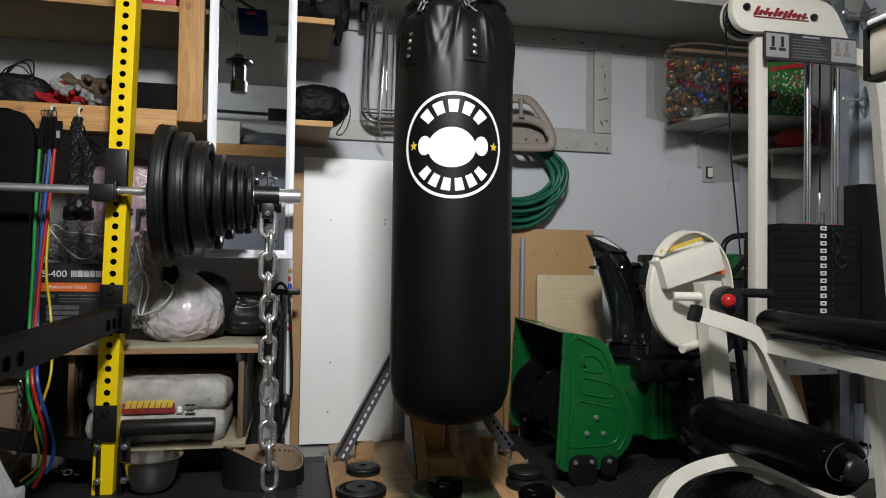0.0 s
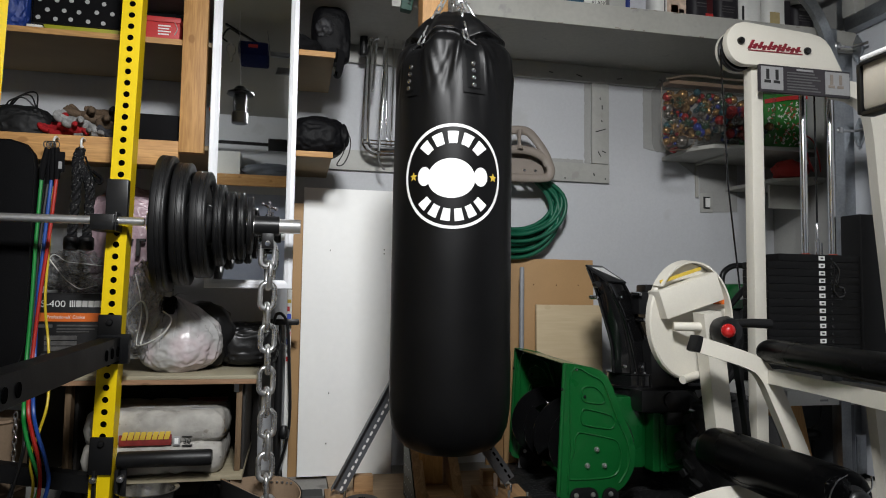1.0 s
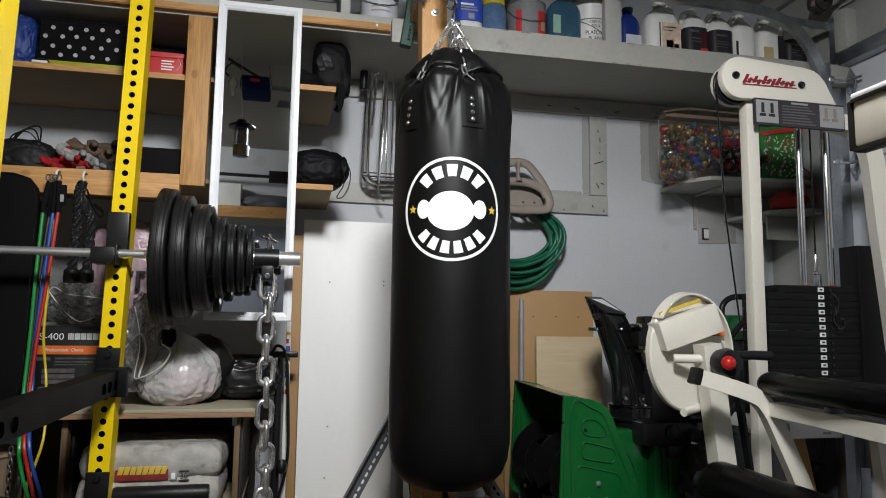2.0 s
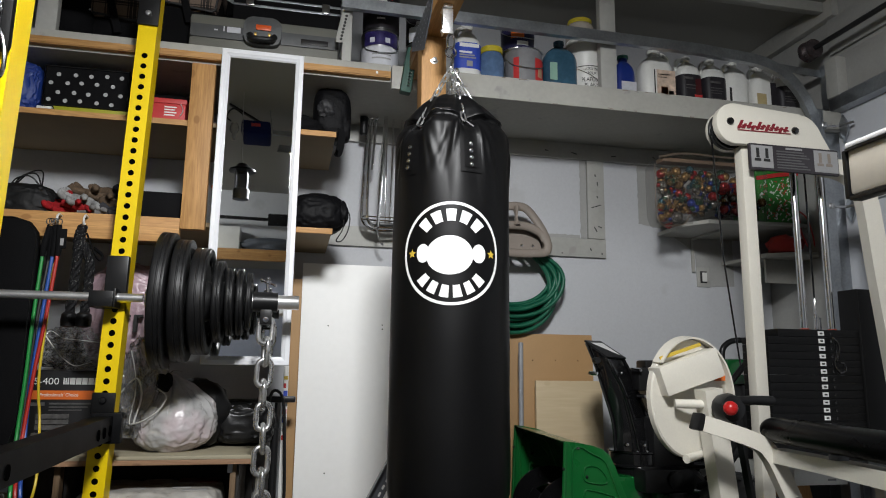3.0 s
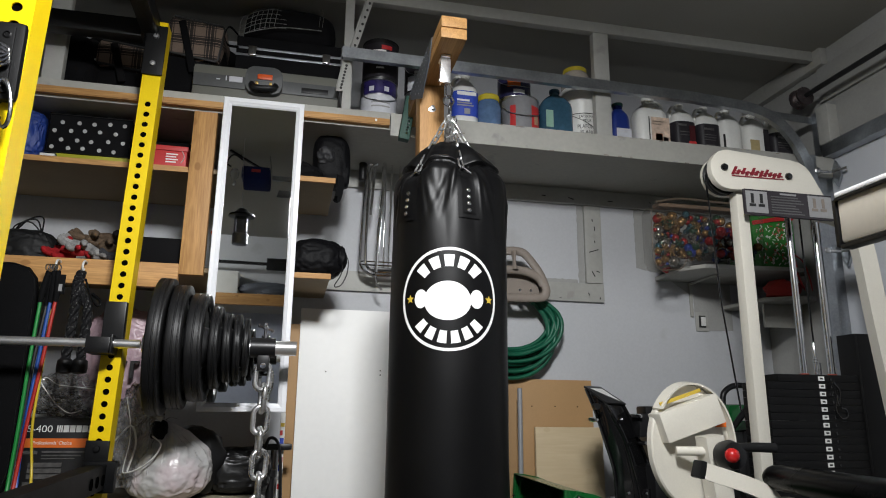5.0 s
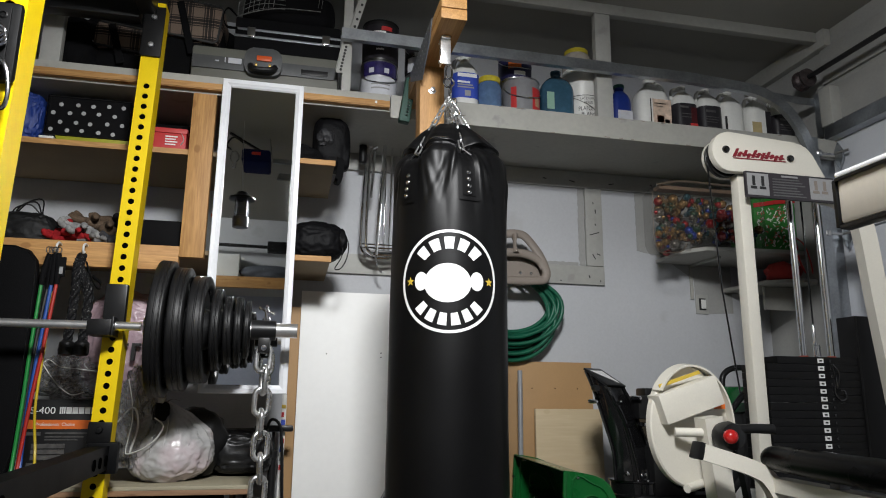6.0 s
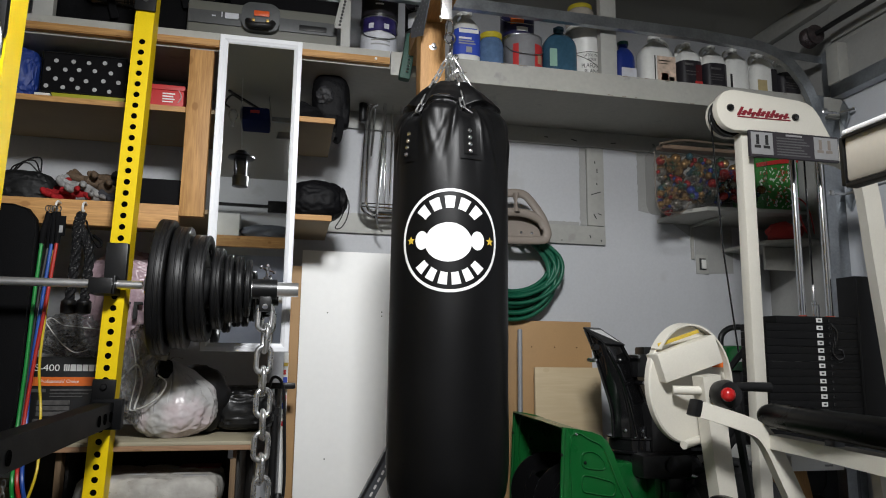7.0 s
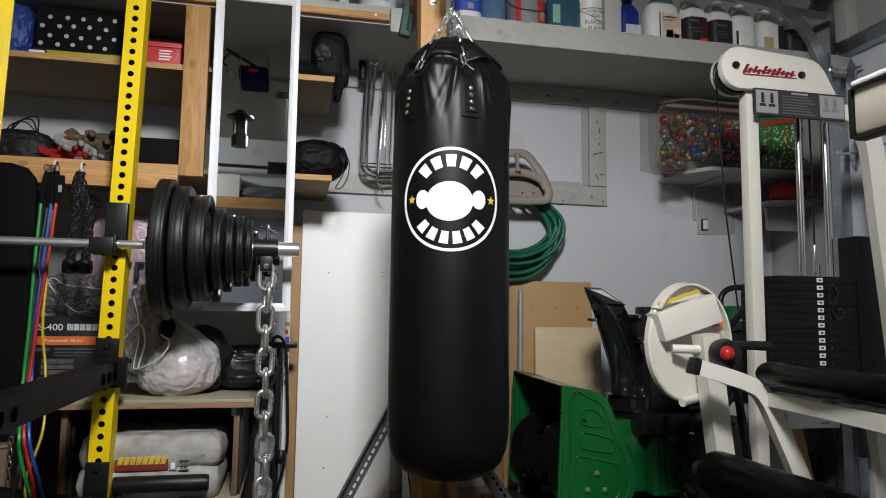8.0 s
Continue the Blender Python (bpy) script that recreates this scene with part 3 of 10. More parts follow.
for centre, count, step, half in ((90, 5, 21.5, 7.2), (270, 6, 18.5, 6.2)):
    for i in range(count):
        bm = B()
        mid = radians(centre + (i - (count - 1) / 2) * step)
        arc_block(bm, mid, radians(half), 0.092, 0.127, 0.0012)
        part("print_block", bm, WHITEINK, body, smooth=60)
bm = B()
disc_print(bm, -0.004, -0.006, 0.068, 0.056, 0.0012, 8, 48)
part("print_oval", bm, WHITEINK, body, "white oval print", smooth=60)
for u in (-0.082, 0.081):
    bm = B()
    disc_print(bm, u, 0.0, 0.021, 0.027, 0.0016, 4, 28)
    part("print_disc", bm, WHITEINK, body, "white round print", smooth=60)
for u in (-0.118, 0.121):
    bm = B()
    pts = []
    for i in range(10):
        r, t = (0.0135 if i % 2 == 0 else 0.006), radians(90 + 36 * i)
        pts.append((u + r * math.cos(t), 0.001 + r * math.sin(t)))
    c = bm.verts.new(bag_skin(u / BR, 1.117, 0.0022))
    vs = [bm.verts.new(bag_skin(p[0] / BR, 1.116 + p[1], 0.0022)) for p in pts]
    for i in range(10):
        bm.faces.new((c, vs[i], vs[(i + 1) % 10]))
    part("print_star", bm, YELLOWINK, body, "yellow printed star", smooth=60)
EYE = Vector((BX - 0.005, BY, 1.748))
for a0 in STRAPS:
    bm = B()
    lean = -0.09 if a0 < 0 else 0.03
    patch(bm, -0.032, 0.032, -0.122, 0.022, 0.004, a0, 1.475, 6, 20, lean)
    patch(bm, -0.020, 0.020, -0.108, 0.034, 0.007, a0, 1.475, 4, 20, lean)
    strap = part("strap", bm, VINYL, bag, smooth=50)
    for i in range(4):
        bm = B()
        z = 1.376 + i * 0.0205
        c = bag_skin(a0 + lean * (1 - (i + 1) / 6), z, 0.006)
        d = (c - Vector((BX, BY, z))).normalized()
        q = d.to_track_quat("Z", "Y").to_matrix().to_4x4()
        out = bmesh.ops.create_uvsphere(bm, u_segments=14, v_segments=8, radius=0.0075)["verts"]
        bmesh.ops.transform(bm, matrix=Matrix.Translation(c) @ q @ Matrix.Diagonal((1, 1, 0.6, 1)), verts=out)
        part("rivet", bm, CHROME, strap, "chrome rivet")
    a, b = bag_skin(a0 - 0.13, 1.503, 0.010), bag_skin(a0 + 0.11, 1.503, 0.010)
    apex = bag_skin(a0 - 0.06, 1.532, 0.026)
    bm = B()
    tube(bm, [a, apex, b], 0.0034, 8)
    part("triangle_ring", bm, CHROME, bag, "chrome triangle ring")
    n = 8
    way = EYE - apex
    for i in range(n):
        m = Matrix.Translation(apex + way * (i + 0.5) / n) @ way.to_track_quat("Z", "Y").to_matrix().to_4x4() @ pose(0, 0, 0, 0, 0, 90 * (i % 2) + 20)
        bm = B()
        L = way.length / n * 0.5
        ring = [(0.0078 * math.cos(t), 0, L * 0.75 * (1 if math.sin(t) > 0 else -1) + 0.0078 * math.sin(t)) for t in (2 * math.pi * k / 20 for k in range(20))]
        tube(bm, [m @ Vector(p) for p in ring], 0.0031, 8, True)
        part("chain_link", bm, CHAINSTEEL, bag)
bm = B()
tube(bm, [EYE + Vector((0.017 * math.cos(t), 0.004, 0.056 + 0.017 * math.sin(t))) for t in (2 * math.pi * k / 20 for k in range(20))], 0.0035, 8, True)
tube(bm, [EYE + Vector((0.004, 0.012 * math.cos(t), 0.022 + 0.026 * math.sin(t))) for t in (2 * math.pi * k / 20 for k in range(20))], 0.0032, 8, True)
tube(bm, [EYE + Vector((0.011 * math.cos(t), 0.003, 0.092 + 0.026 * math.sin(t))) for t in (2 * math.pi * k / 20 for k in range(20))], 0.0032, 8, True)
part("swivel_ring", bm, CHROME, bag, "chrome swivel ring")
# a slack tail of spare chain
for i in range(11):
    bm = B()
    t = i / 10
    c = EYE + Vector((0.02 + 0.016 * math.sin(3 * t), 0.012, -0.005 - 0.1 * math.sin(math.pi * t)))
    m = Matrix.Translation(c) @ pose(0, 0, 0, 20 * math.cos(3 * t), 0, 90 * (i % 2))
    tube(bm, [m @ Vector((0.007 * math.cos(s), 0, 0.011 * math.sin(s))) for s in (2 * math.pi * k / 14 for k in range(14))], 0.0024, 6, True)
    part("chain_link", bm, CHROME, bag)

stand = thing("bag_stand", (0.6, 2.45, 0.0), "bolted raw timber stand with steel braces that carries the bag", "stand")


def lean(bm):
    """The post stands a little out of plumb: its foot is pushed over."""
    for v in bm.verts:
        v.co.x += (1.98 - v.co.z) * 0.008
    return bm


for z0, z1 in ((1.955, 1.991), (1.994, 2.032)):
    bm = B()
    box(bm, 0.524, 0.608, 1.80, 2.515, z0, z1, 0.003)
    part("arm", bm, PINE_Y, stand)
bm = B()
box(bm, 0.519, 0.608, 2.13, 2.219, 0.02, 1.9535, 0.003)
for v in bm.verts:
    v.co.y += (1.9535 - v.co.z) * 0.155
    v.co.x += (1.9535 - v.co.z) * 0.036
part("post", bm, PINE_Z, stand, "square pine post leaning forward")
YZ = Matrix(((0, 0, 1, 0), (1, 0, 0, 0), (0, 1, 0, 0), (0, 0, 0, 1)))
for x0 in (0.5445, 0.6765):
    bm = B()
    prism(bm, [(2.245, 0.02), (2.58, 0.02), (2.58, 0.33), (2.535, 0.33)], Matrix.Translation((x0, 0, 0)) @ YZ, 0.037, 0.002)
    part("cheek", lean(bm), WEATHERED_Z, stand)
bm = B()
box(bm, 0.5835, 0.6745, 2.265, 2.426, 0.02, 0.098, 0.002)
part("block", lean(bm), WEATHERED_X, stand)
bm = B()
prism(bm, [(2.34, 1.99), (2.10, 1.885), (1.97, 1.96), (1.93, 2.028), (2.34, 2.028)], Matrix.Translation((0.5185, 0, 0)) @ YZ, 0.004)
nail = part("nail_plate", bm, GREYSTEEL, stand, "perforated steel nail plate")
for i in range(10):
    for k in range(4):
        y, z = 1.985 + i * 0.034, 2.018 - k * 0.03
        if z < 1.90 + abs(y - 2.11) * 0.5:
            continue
        bm = B()
        lathe(bm, [(0.0034, 0.0), (0.003, -0.0015)], (0.5185, y, z), 8, "x")
        part("nail_head", bm, GALV, nail)
bm = B()
prism(bm, [(2.275, 0.025), (2.57, 0.025), (2.57, 0.32), (2.535, 0.32)], Matrix.Translation((0.5395, 0, 0)) @ YZ, 0.004)
nail = part("nail_plate", lean(bm), surface("green_steel", (0.045, 0.06, 0.05), 0.45, 0.6, vary=0.2), stand, "green-grey perforated steel plate")
for i in range(8):
    for k in range(9):
        y, z = 2.31 + i * 0.033, 0.04 + k * 0.036
        if z > (y - 2.275) * 1.05:
            continue
        bm = B()
        lathe(bm, [(0.0036, 0.0), (0.003, -0.002)], (0.5395, y, z), 8, "x")
        part("nail_head", lean(bm), GALV, nail)
bm = B()
box(bm, 0.548, 0.578, 1.90, 1.955, 1.945, 1.954, 0.001)
box(bm, 0.55, 0.554, 1.915, 1.945, 1.862, 1.944)
box(bm, 0.574, 0.578, 1.915, 1.945, 1.862, 1.944)
lathe(bm, [(0.006, -0.02), (0.006, 0.02)], (0.564, 1.93, 1.872), 12, "x")
box(bm, 0.547, 0.581, 1.9105, 1.9145, 1.858, 1.944, 0.001)
part("hanger", bm, CHAINSTEEL, stand, "bare steel hanger bracket")
bm = B()
lathe(bm, [(0.015, 0.0), (0.015, -0.004), (0.008, -0.005), (0.008, -0.014), (0.001, -0.015)], (0.567, 2.147, 1.872), 16, "y")
part("bolt", bm, STEEL, stand)


def slotted(a, b, slot_mat, name="brace"):
    """A slotted steel angle from a to b."""
    a, b = Vector(a), Vector(b)
    d = (b - a).normalized()
    back = (Vector((0, 1, 0)) - d * d.y).normalized()
    side = back.cross(d)
    m = Matrix.Translation(a) @ Matrix((side, back, d)).transposed().to_4x4()
    L = (b - a).length
    bm = B()
    w = 0.052
    n = int(L / 0.027)
    box(bm, -w / 2, w / 2, 0.0, 0.003, 0, L, m=m)
    box(bm, -w / 2, -w / 2 + 0.003, -0.03, 0.0, 0, L, m=m)
    ob = part(name, bm, GREYSTEEL, stand, "dark slotted steel angle")
    bm = B()
    for i in range(n):
        z = L * (i + 0.5) / n
        prism(bm, rounded(-0.004, 0.004, -0.009, 0.009, 0.0039, 3), m @ Matrix(((1, 0, 0, 0.009), (0, 0, 1, -0.0015), (0, 1, 0, z), (0, 0, 0, 1))), 0.001)
    part("slot", bm, slot_mat, ob)
    return ob


slotted((0.298, 2.47, 0.075), (0.575, 2.40, 0.62), WHITEINK)
slotted((0.945, 2.47, 0.085), (0.715, 2.41, 0.40), HOLESHADE)
bm = B()
box(bm, 0.28, 0.98, 2.215, 2.90, 0.001, 0.019, 0.002)
part("base_sheet", bm, WORNPLY, stand, "plywood base sheet")
for x0, x1, y0, y1, turn in ((0.255, 0.43, 1.92, 2.57, 0), (0.79, 0.975, 1.90, 2.53, -4)):
    bm = B()
    c = Matrix.Translation(((x0 + x1) / 2, (y0 + y1) / 2, 0)) @ pose(0, 0, 0, 0, 0, turn)
    w, l = (x1 - x0) / 2, (y1 - y0) / 2
    box(bm, -w, w, -l, l, 0.0195, 0.058, 0.003, m=c)
    part("foot_board", bm, WEATHERED_Y, stand)
for x in (0.36, 0.85):
    bm = B()
    box(bm, x, x + 0.07, 2.50, 2.55, 0.0585, 0.115, 0.003)
    part("spacer", bm, WEATHERED_X, stand)
bm = B()
box(bm, 0.878, 0.893, 2.45, 2.4525, 0.06, 0.12)
part("tab", bm, STEEL, stand, "small galvanised tab")
for x, y in ((0.32, 2.42), (0.33, 2.33), (0.315, 2.50), (0.87, 2.38), (0.90, 2.33), (0.96, 2.30), (0.93, 2.40)):
    bm = B()
    lathe(bm, [(0.005, 0.058), (0.005, 0.085), (0.003, 0.088)], (x, y, 0), 8)
    part("bolt", bm, STEEL, stand)


def plate(bm, r, x0, x1, y, z, axis="x", bore=0.026, n=56):
    """A cast weight plate: thick rim, sunk web, hub round the bore."""
    t = x1 - x0
    e = min(0.007, t * 0.22)
    xr = x1 - t * 0.10
    p = [(bore, x0 + 0.003), (bore + 0.03, x0 + 0.001), (bore + 0.034, x0 + t * 0.3), (r * 0.80, x0 + t * 0.3), (r * 0.83, x0 + e * 0.4), (r * 0.86, x0),
         (r - e, x0), (r - e * 0.55, x0 + e * 0.12), (r - e * 0.2, x0 + e * 0.45), (r, x0 + e), (r, x0 + t * 0.36), (r - 0.0022, x0 + t * 0.39), (r - 0.0022, x0 + t * 0.44), (r, x0 + t * 0.47), (r - 0.0008, xr - e * 1.9), (r - 0.0035, xr - e * 1.75), (r - 0.0035, xr - e * 1.4), (r, xr - e * 1.2), (r, xr - e), (r - e * 0.2, xr - e * 0.45), (r - e * 0.55, xr - e * 0.12), (r - e, xr),
         (r * 0.86, xr), (r * 0.83, xr - e * 0.4), (r * 0.79, xr - t * 0.28), (bore + 0.045, xr - t * 0.28), (bore + 0.034, x1), (bore, x1)]
    c = (0, y, z) if axis == "x" else (y[0], y[1], z)
    lathe(bm, p, c, n, axis, caps=False)
    # the bore's inside
    lathe(bm, [(bore, x1), (bore, x0 + 0.003)], c, n, axis, caps=False)


for (px, py), rr, z in (((0.372, 2.335), 0.06, 0.0585), ((0.343, 2.105), 0.08, 0.0585), ((0.897, 2.10), 0.077, 0.0585), ((0.893, 2.125), 0.06, 0.0855)):
    bm = B()
    plate(bm, rr, 0.0, 0.026, (px, py), z, "z", 0.014)
    solo("weight_plate", bm, RUBBER, "small black cast iron weight plate lying flat", "weight plate", "loose plates by the bag stand")
bm = B()
plate(bm, 0.15, 0.0, 0.035, (0.655, 2.135), 0.0195, "z", 0.026)
solo("weight_plate", bm, surface("army_green", (0.035, 0.05, 0.022), 0.5, vary=0.15, grain=200), "army green weight plate lying flat on the floor", "weight plate", "loose plates by the bag stand")
for x, y, s, z in ((0.605, 2.06, 0.85, 0.045), (0.865, 1.93, 0.85, 0.048)):
    bm = B()
    lump(bm, (x, y, z + 0.036), (0.075 * s, 0.05 * s, 0.038), 3, 0.14, 3.0, 0.07, 4, 0.75, boxy=0.75)
    solo("boxing_glove", bm, PADVINYL, "black padded glove lying on the weights", "glove", "gloves on the floor")

# ---- power rack, barbell, chain ----
rack = thing("power_rack", (-0.45, 2.0, 0.0), "yellow steel power rack with black safety arms and cross members", "power rack")


def holed_post(x0, x1, y0, y1, z1, zs):
    """A square tube with round holes in its front and back faces."""
    bm = B()
    xc, r, s = (x0 + x1) / 2, 0.0105, 0.0395
    q = math.atan2(s / 2, (x1 - x0) / 2)
    ts = []
    for k in range(4):
        p = q if k % 2 == 0 else math.pi / 2 - q
        ts += [k * math.pi / 2 + f for f in (0.0, p / 2, p, (p + math.pi / 2) / 2)]
    n = len(ts)
    cuts = [0.001] + [z - s / 2 for z in zs] + [zs[-1] + s / 2]
    for y, flip in ((y0, 1), (y1, -1)):
        for a, b in ((cuts[0], cuts[1]), (cuts[-1], z1)):
            bm.faces.new([bm.verts.new((x, y, z)) for x, z in ((x0, a), (x1, a), (x1, b), (x0, b))])
        for z in zs:
            hole = [bm.verts.new((xc + r * math.cos(ts[i]), y, z + r * math.sin(ts[i]))) for i in range(n)]
            edge = []
            for i in range(n):
                t = ts[i]
                c, w = math.cos(t), math.sin(t)
                k = min((x1 - x0) / 2 / max(abs(c), 1e-6), s / 2 / max(abs(w), 1e-6))
                edge.append(bm.verts.new((xc + k * c, y, z + k * w)))
            for i in range(n):
                j = (i + 1) % n
                bm.faces.new((hole[i], edge[i], edge[j], hole[j]))
            deep = [bm.verts.new((v.co.x, y + flip * 0.004, v.co.z)) for v in hole]
            for i in range(n):
                j = (i + 1) % n
                bm.faces.new((hole[i], deep[i], deep[j], hole[j]))
    for x in (x0, x1):
        bm.faces.new([bm.verts.new((x, y, z)) for y, z in ((y0, 0.001), (y1, 0.001), (y1, z1), (y0, z1))])
    bm.faces.new([bm.verts.new((x, y, z1)) for x, y in ((x0, y0), (x1, y0), (x1, y1), (x0, y1))])
    return bm


ZH = [0.3065 + 0.0395 * k for k in range(41)]
PX0, PX1, PY0, PY1 = -0.492, -0.428, 2.385, 2.46
m_tilt = Matrix.Translation((-0.46, 2.42, 1.1)) @ pose(0, 0, 0, 0, 1.25, 0) @ Matrix.Translation((0.4615, -2.42, -1.1))
for dx, dy in ((0, 0), (0, -1.135), (-1.22, 0), (-1.22, -1.135)):
    bm = holed_post(PX0 + dx, PX1 + dx, PY0 + dy, PY1 + dy, 2.222, ZH)
    bmesh.ops.transform(bm, matrix=m_tilt, verts=bm.verts)
    up_ = part("upright", bm, YELLOW, rack, "yellow tube with a row of round holes", smooth=0)
    # black core added in the tube to stand in for shade behind the holes
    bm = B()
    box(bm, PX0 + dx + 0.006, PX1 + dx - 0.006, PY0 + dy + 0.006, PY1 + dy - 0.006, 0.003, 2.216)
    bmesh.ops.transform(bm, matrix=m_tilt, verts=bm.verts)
    part("dark_inside", bm, HOLESHADE, up_, "black core painted as the shade inside the tube", smooth=0)
    for z0, z1, bolts in ((2.0, 2.20, (2.043, 2.154)), (0.185, 0.306, (0.285,)), (0.635, 0.705, (0.68,))):
      bm = B()
      box(bm, PX0 + dx - 0.004, PX1 + dx + 0.004, PY0 + dy - 0.012, PY0 + dy - 0.001, z0, z1, 0.004)
      bmesh.ops.transform(bm, matrix=m_tilt, verts=bm.verts)
      pl = part("joint_plate", bm, BLACKSTEEL, rack, "black bolted joint plate")
      for z in bolts:
        bm = B()
        lathe(bm, [(0.001, PY0 + dy - 0.022), (0.009, PY0 + dy - 0.021), (0.011, PY0 + dy - 0.016), (0.011, PY0 + dy - 0.013)], (-0.46 + dx, 0, z), 12, "y")
        bmesh.ops.transform(bm, matrix=m_tilt, verts=bm.verts)
        part("bolt", bm, BLACKSTEEL if z0 < 1 else CHAINSTEEL, pl)
for x in (-0.46, -1.68):
    bm = B()
    box(bm, x - 0.03, x + 0.03, 1.326, 2.384, 2.165, 2.235, 0.004)
    part("top_beam", bm, SATINBLACK, rack)
    if x < -1:
        bm = B()
        box(bm, x - 0.03, x + 0.03, 1.326, 2.384, 0.05, 0.11, 0.004)
        part("foot_beam", bm, BLACKSTEEL, rack)
for y in (1.288, 2.423):
    bm = B()
    box(bm, -1.645, -0.495, y - 0.03, y + 0.03, 2.16, 2.232, 0.004)
    part("cross_beam", bm, SATINBLACK, rack)
bm = B()
bar(bm, [(-1.645, 2.425, 0.372), (-0.80, 2.425, 0.20), (-0.502, 2.425, 0.146)], 0.05, 0.056)
part("cross_beam", bm, BLACKSTEEL, rack, "black sloping cross brace")
# safety arm that reaches forward from the upright
bm = B()
bar(bm, [(-0.455, 2.372, 0.595), (-0.50, 1.2, 0.56)], 0.055, 0.075)
box(bm, -0.496, -0.402, 2.355, 2.388, 0.545, 0.642, 0.004)
arm = part("safety_arm", bm, surface("worn_black_steel", (0.0042, 0.0044, 0.005), 0.45, spec=0.12, vary=0.3, coarse=9, grain=120, bump=0.15, depth=0.0008, spot=(0.02, 0.02, 0.022), spots=-0.05), rack, "black safety arm with oval holes")
# black plates on the arm paint the dark depth of its holes
for y in (1.31, 1.375, 1.45, 1.515, 1.583, 2.21, 2.268, 2.328):
    bm = B()
    prism(bm, rounded(-0.0135, 0.0135, -0.017, 0.017, 0.0134, 5), Matrix(((0, 0, 1, -0.4275 - 0.0384 * (2.372 - y)), (1, 0, 0, y), (0, 1, 0, 0.589 - 0.03 * (2.372 - y)), (0, 0, 0, 1))), 0.003)
    part("hole", bm, HOLESHADE, arm)
# cup that holds the bar
bm = B()
box(bm, -0.492, -0.424, 2.352, 2.384, 1.03, 1.155, 0.004)
box(bm, -0.52, -0.448, 2.285, 2.384, 0.978, 0.996, 0.003)
box(bm, -0.52, -0.448, 2.285, 2.297, 0.978, 1.03, 0.003)
box(bm, -0.452, -0.444, 2.30, 2.384, 0.978, 1.04, 0.002)
part("bar_cup", bm, BLACKPLASTIC, rack, "black bar cup with plastic liner")
# storage horn
bm = B()
lathe(bm, [(0.025, -0.43), (0.027, -0.425), (0.027, -0.14), (0.024, -0.132)], (0, 2.40, 0.226), 28, "x")
part("storage_horn", bm, RUBBER, rack, "black storage horn")
bm = B()
box(bm, -0.50, -0.488, 2.37, 2.47, 0.002, 0.2, 0.003)
box(bm, -0.432, -0.42, 2.37, 2.47, 0.002, 0.2, 0.003)
box(bm, -0.4195, -0.40, 2.397, 2.405, 0.002, 0.2, 0.003)
box(bm, -0.51, -0.5005, 2.397, 2.405, 0.002, 0.2, 0.003)
part("foot_plate", bm, BLACKSTEEL, rack)
for z in (0.062, 0.172):
    for x in (-0.494, -0.412):
        bm = B()
        lathe(bm, [(0.001, 2.352), (0.006, 2.352), (0.0065, 2.36), (0.011, 2.36), (0.011, 2.37), (0.008, 2.396)], (x, 0, z), 10, "y")
        part("bolt", bm, STEEL, rack)
# carabiners and clip on the near upright
bm = B()
box(bm, -0.53, -0.416, 1.228, 1.247, 1.362, 1.527, 0.012)
box(bm, -0.53, -0.432, 1.2235, 1.229, 1.376, 1.513, 0.003)
pp = part("pulley_plate", bm, BLACKSTEEL, rack, "black plate with steel clips")
for z in (1.495, 1.392):
    bm = B()
    lathe(bm, [(0.007, 1.224), (0.008, 1.2225), (0.0055, 1.221), (0.005, 1.2232), (0.001, 1.2232)], (-0.445, 0, z), 14, "y")
    part("screw", bm, BLACKSTEEL, pp)
for i in range(3):
    bm = B()
    tube(bm, [Vector((-0.454 + 0.024 * math.cos(t), 1.212 - 0.004 * i, 1.438 + 0.007 * i + 0.015 * math.sin(t))) for t in (2 * math.pi * k / 24 for k in range(24))], 0.0032, 8, True)
    part("split_ring", bm, CHROME, rack, "chrome ring")
bm = B()
tube(bm, [Vector((-0.428 + 0.013 * math.cos(t) - 0.12 * 0.05 * math.sin(t), 1.212, 1.35 + 0.048 * math.sin(t))) for t in (2 * math.pi * k / 28 for k in range(28))], 0.0042, 8, True)
part("carabiner", bm, CHROME, rack, "chrome carabiner")

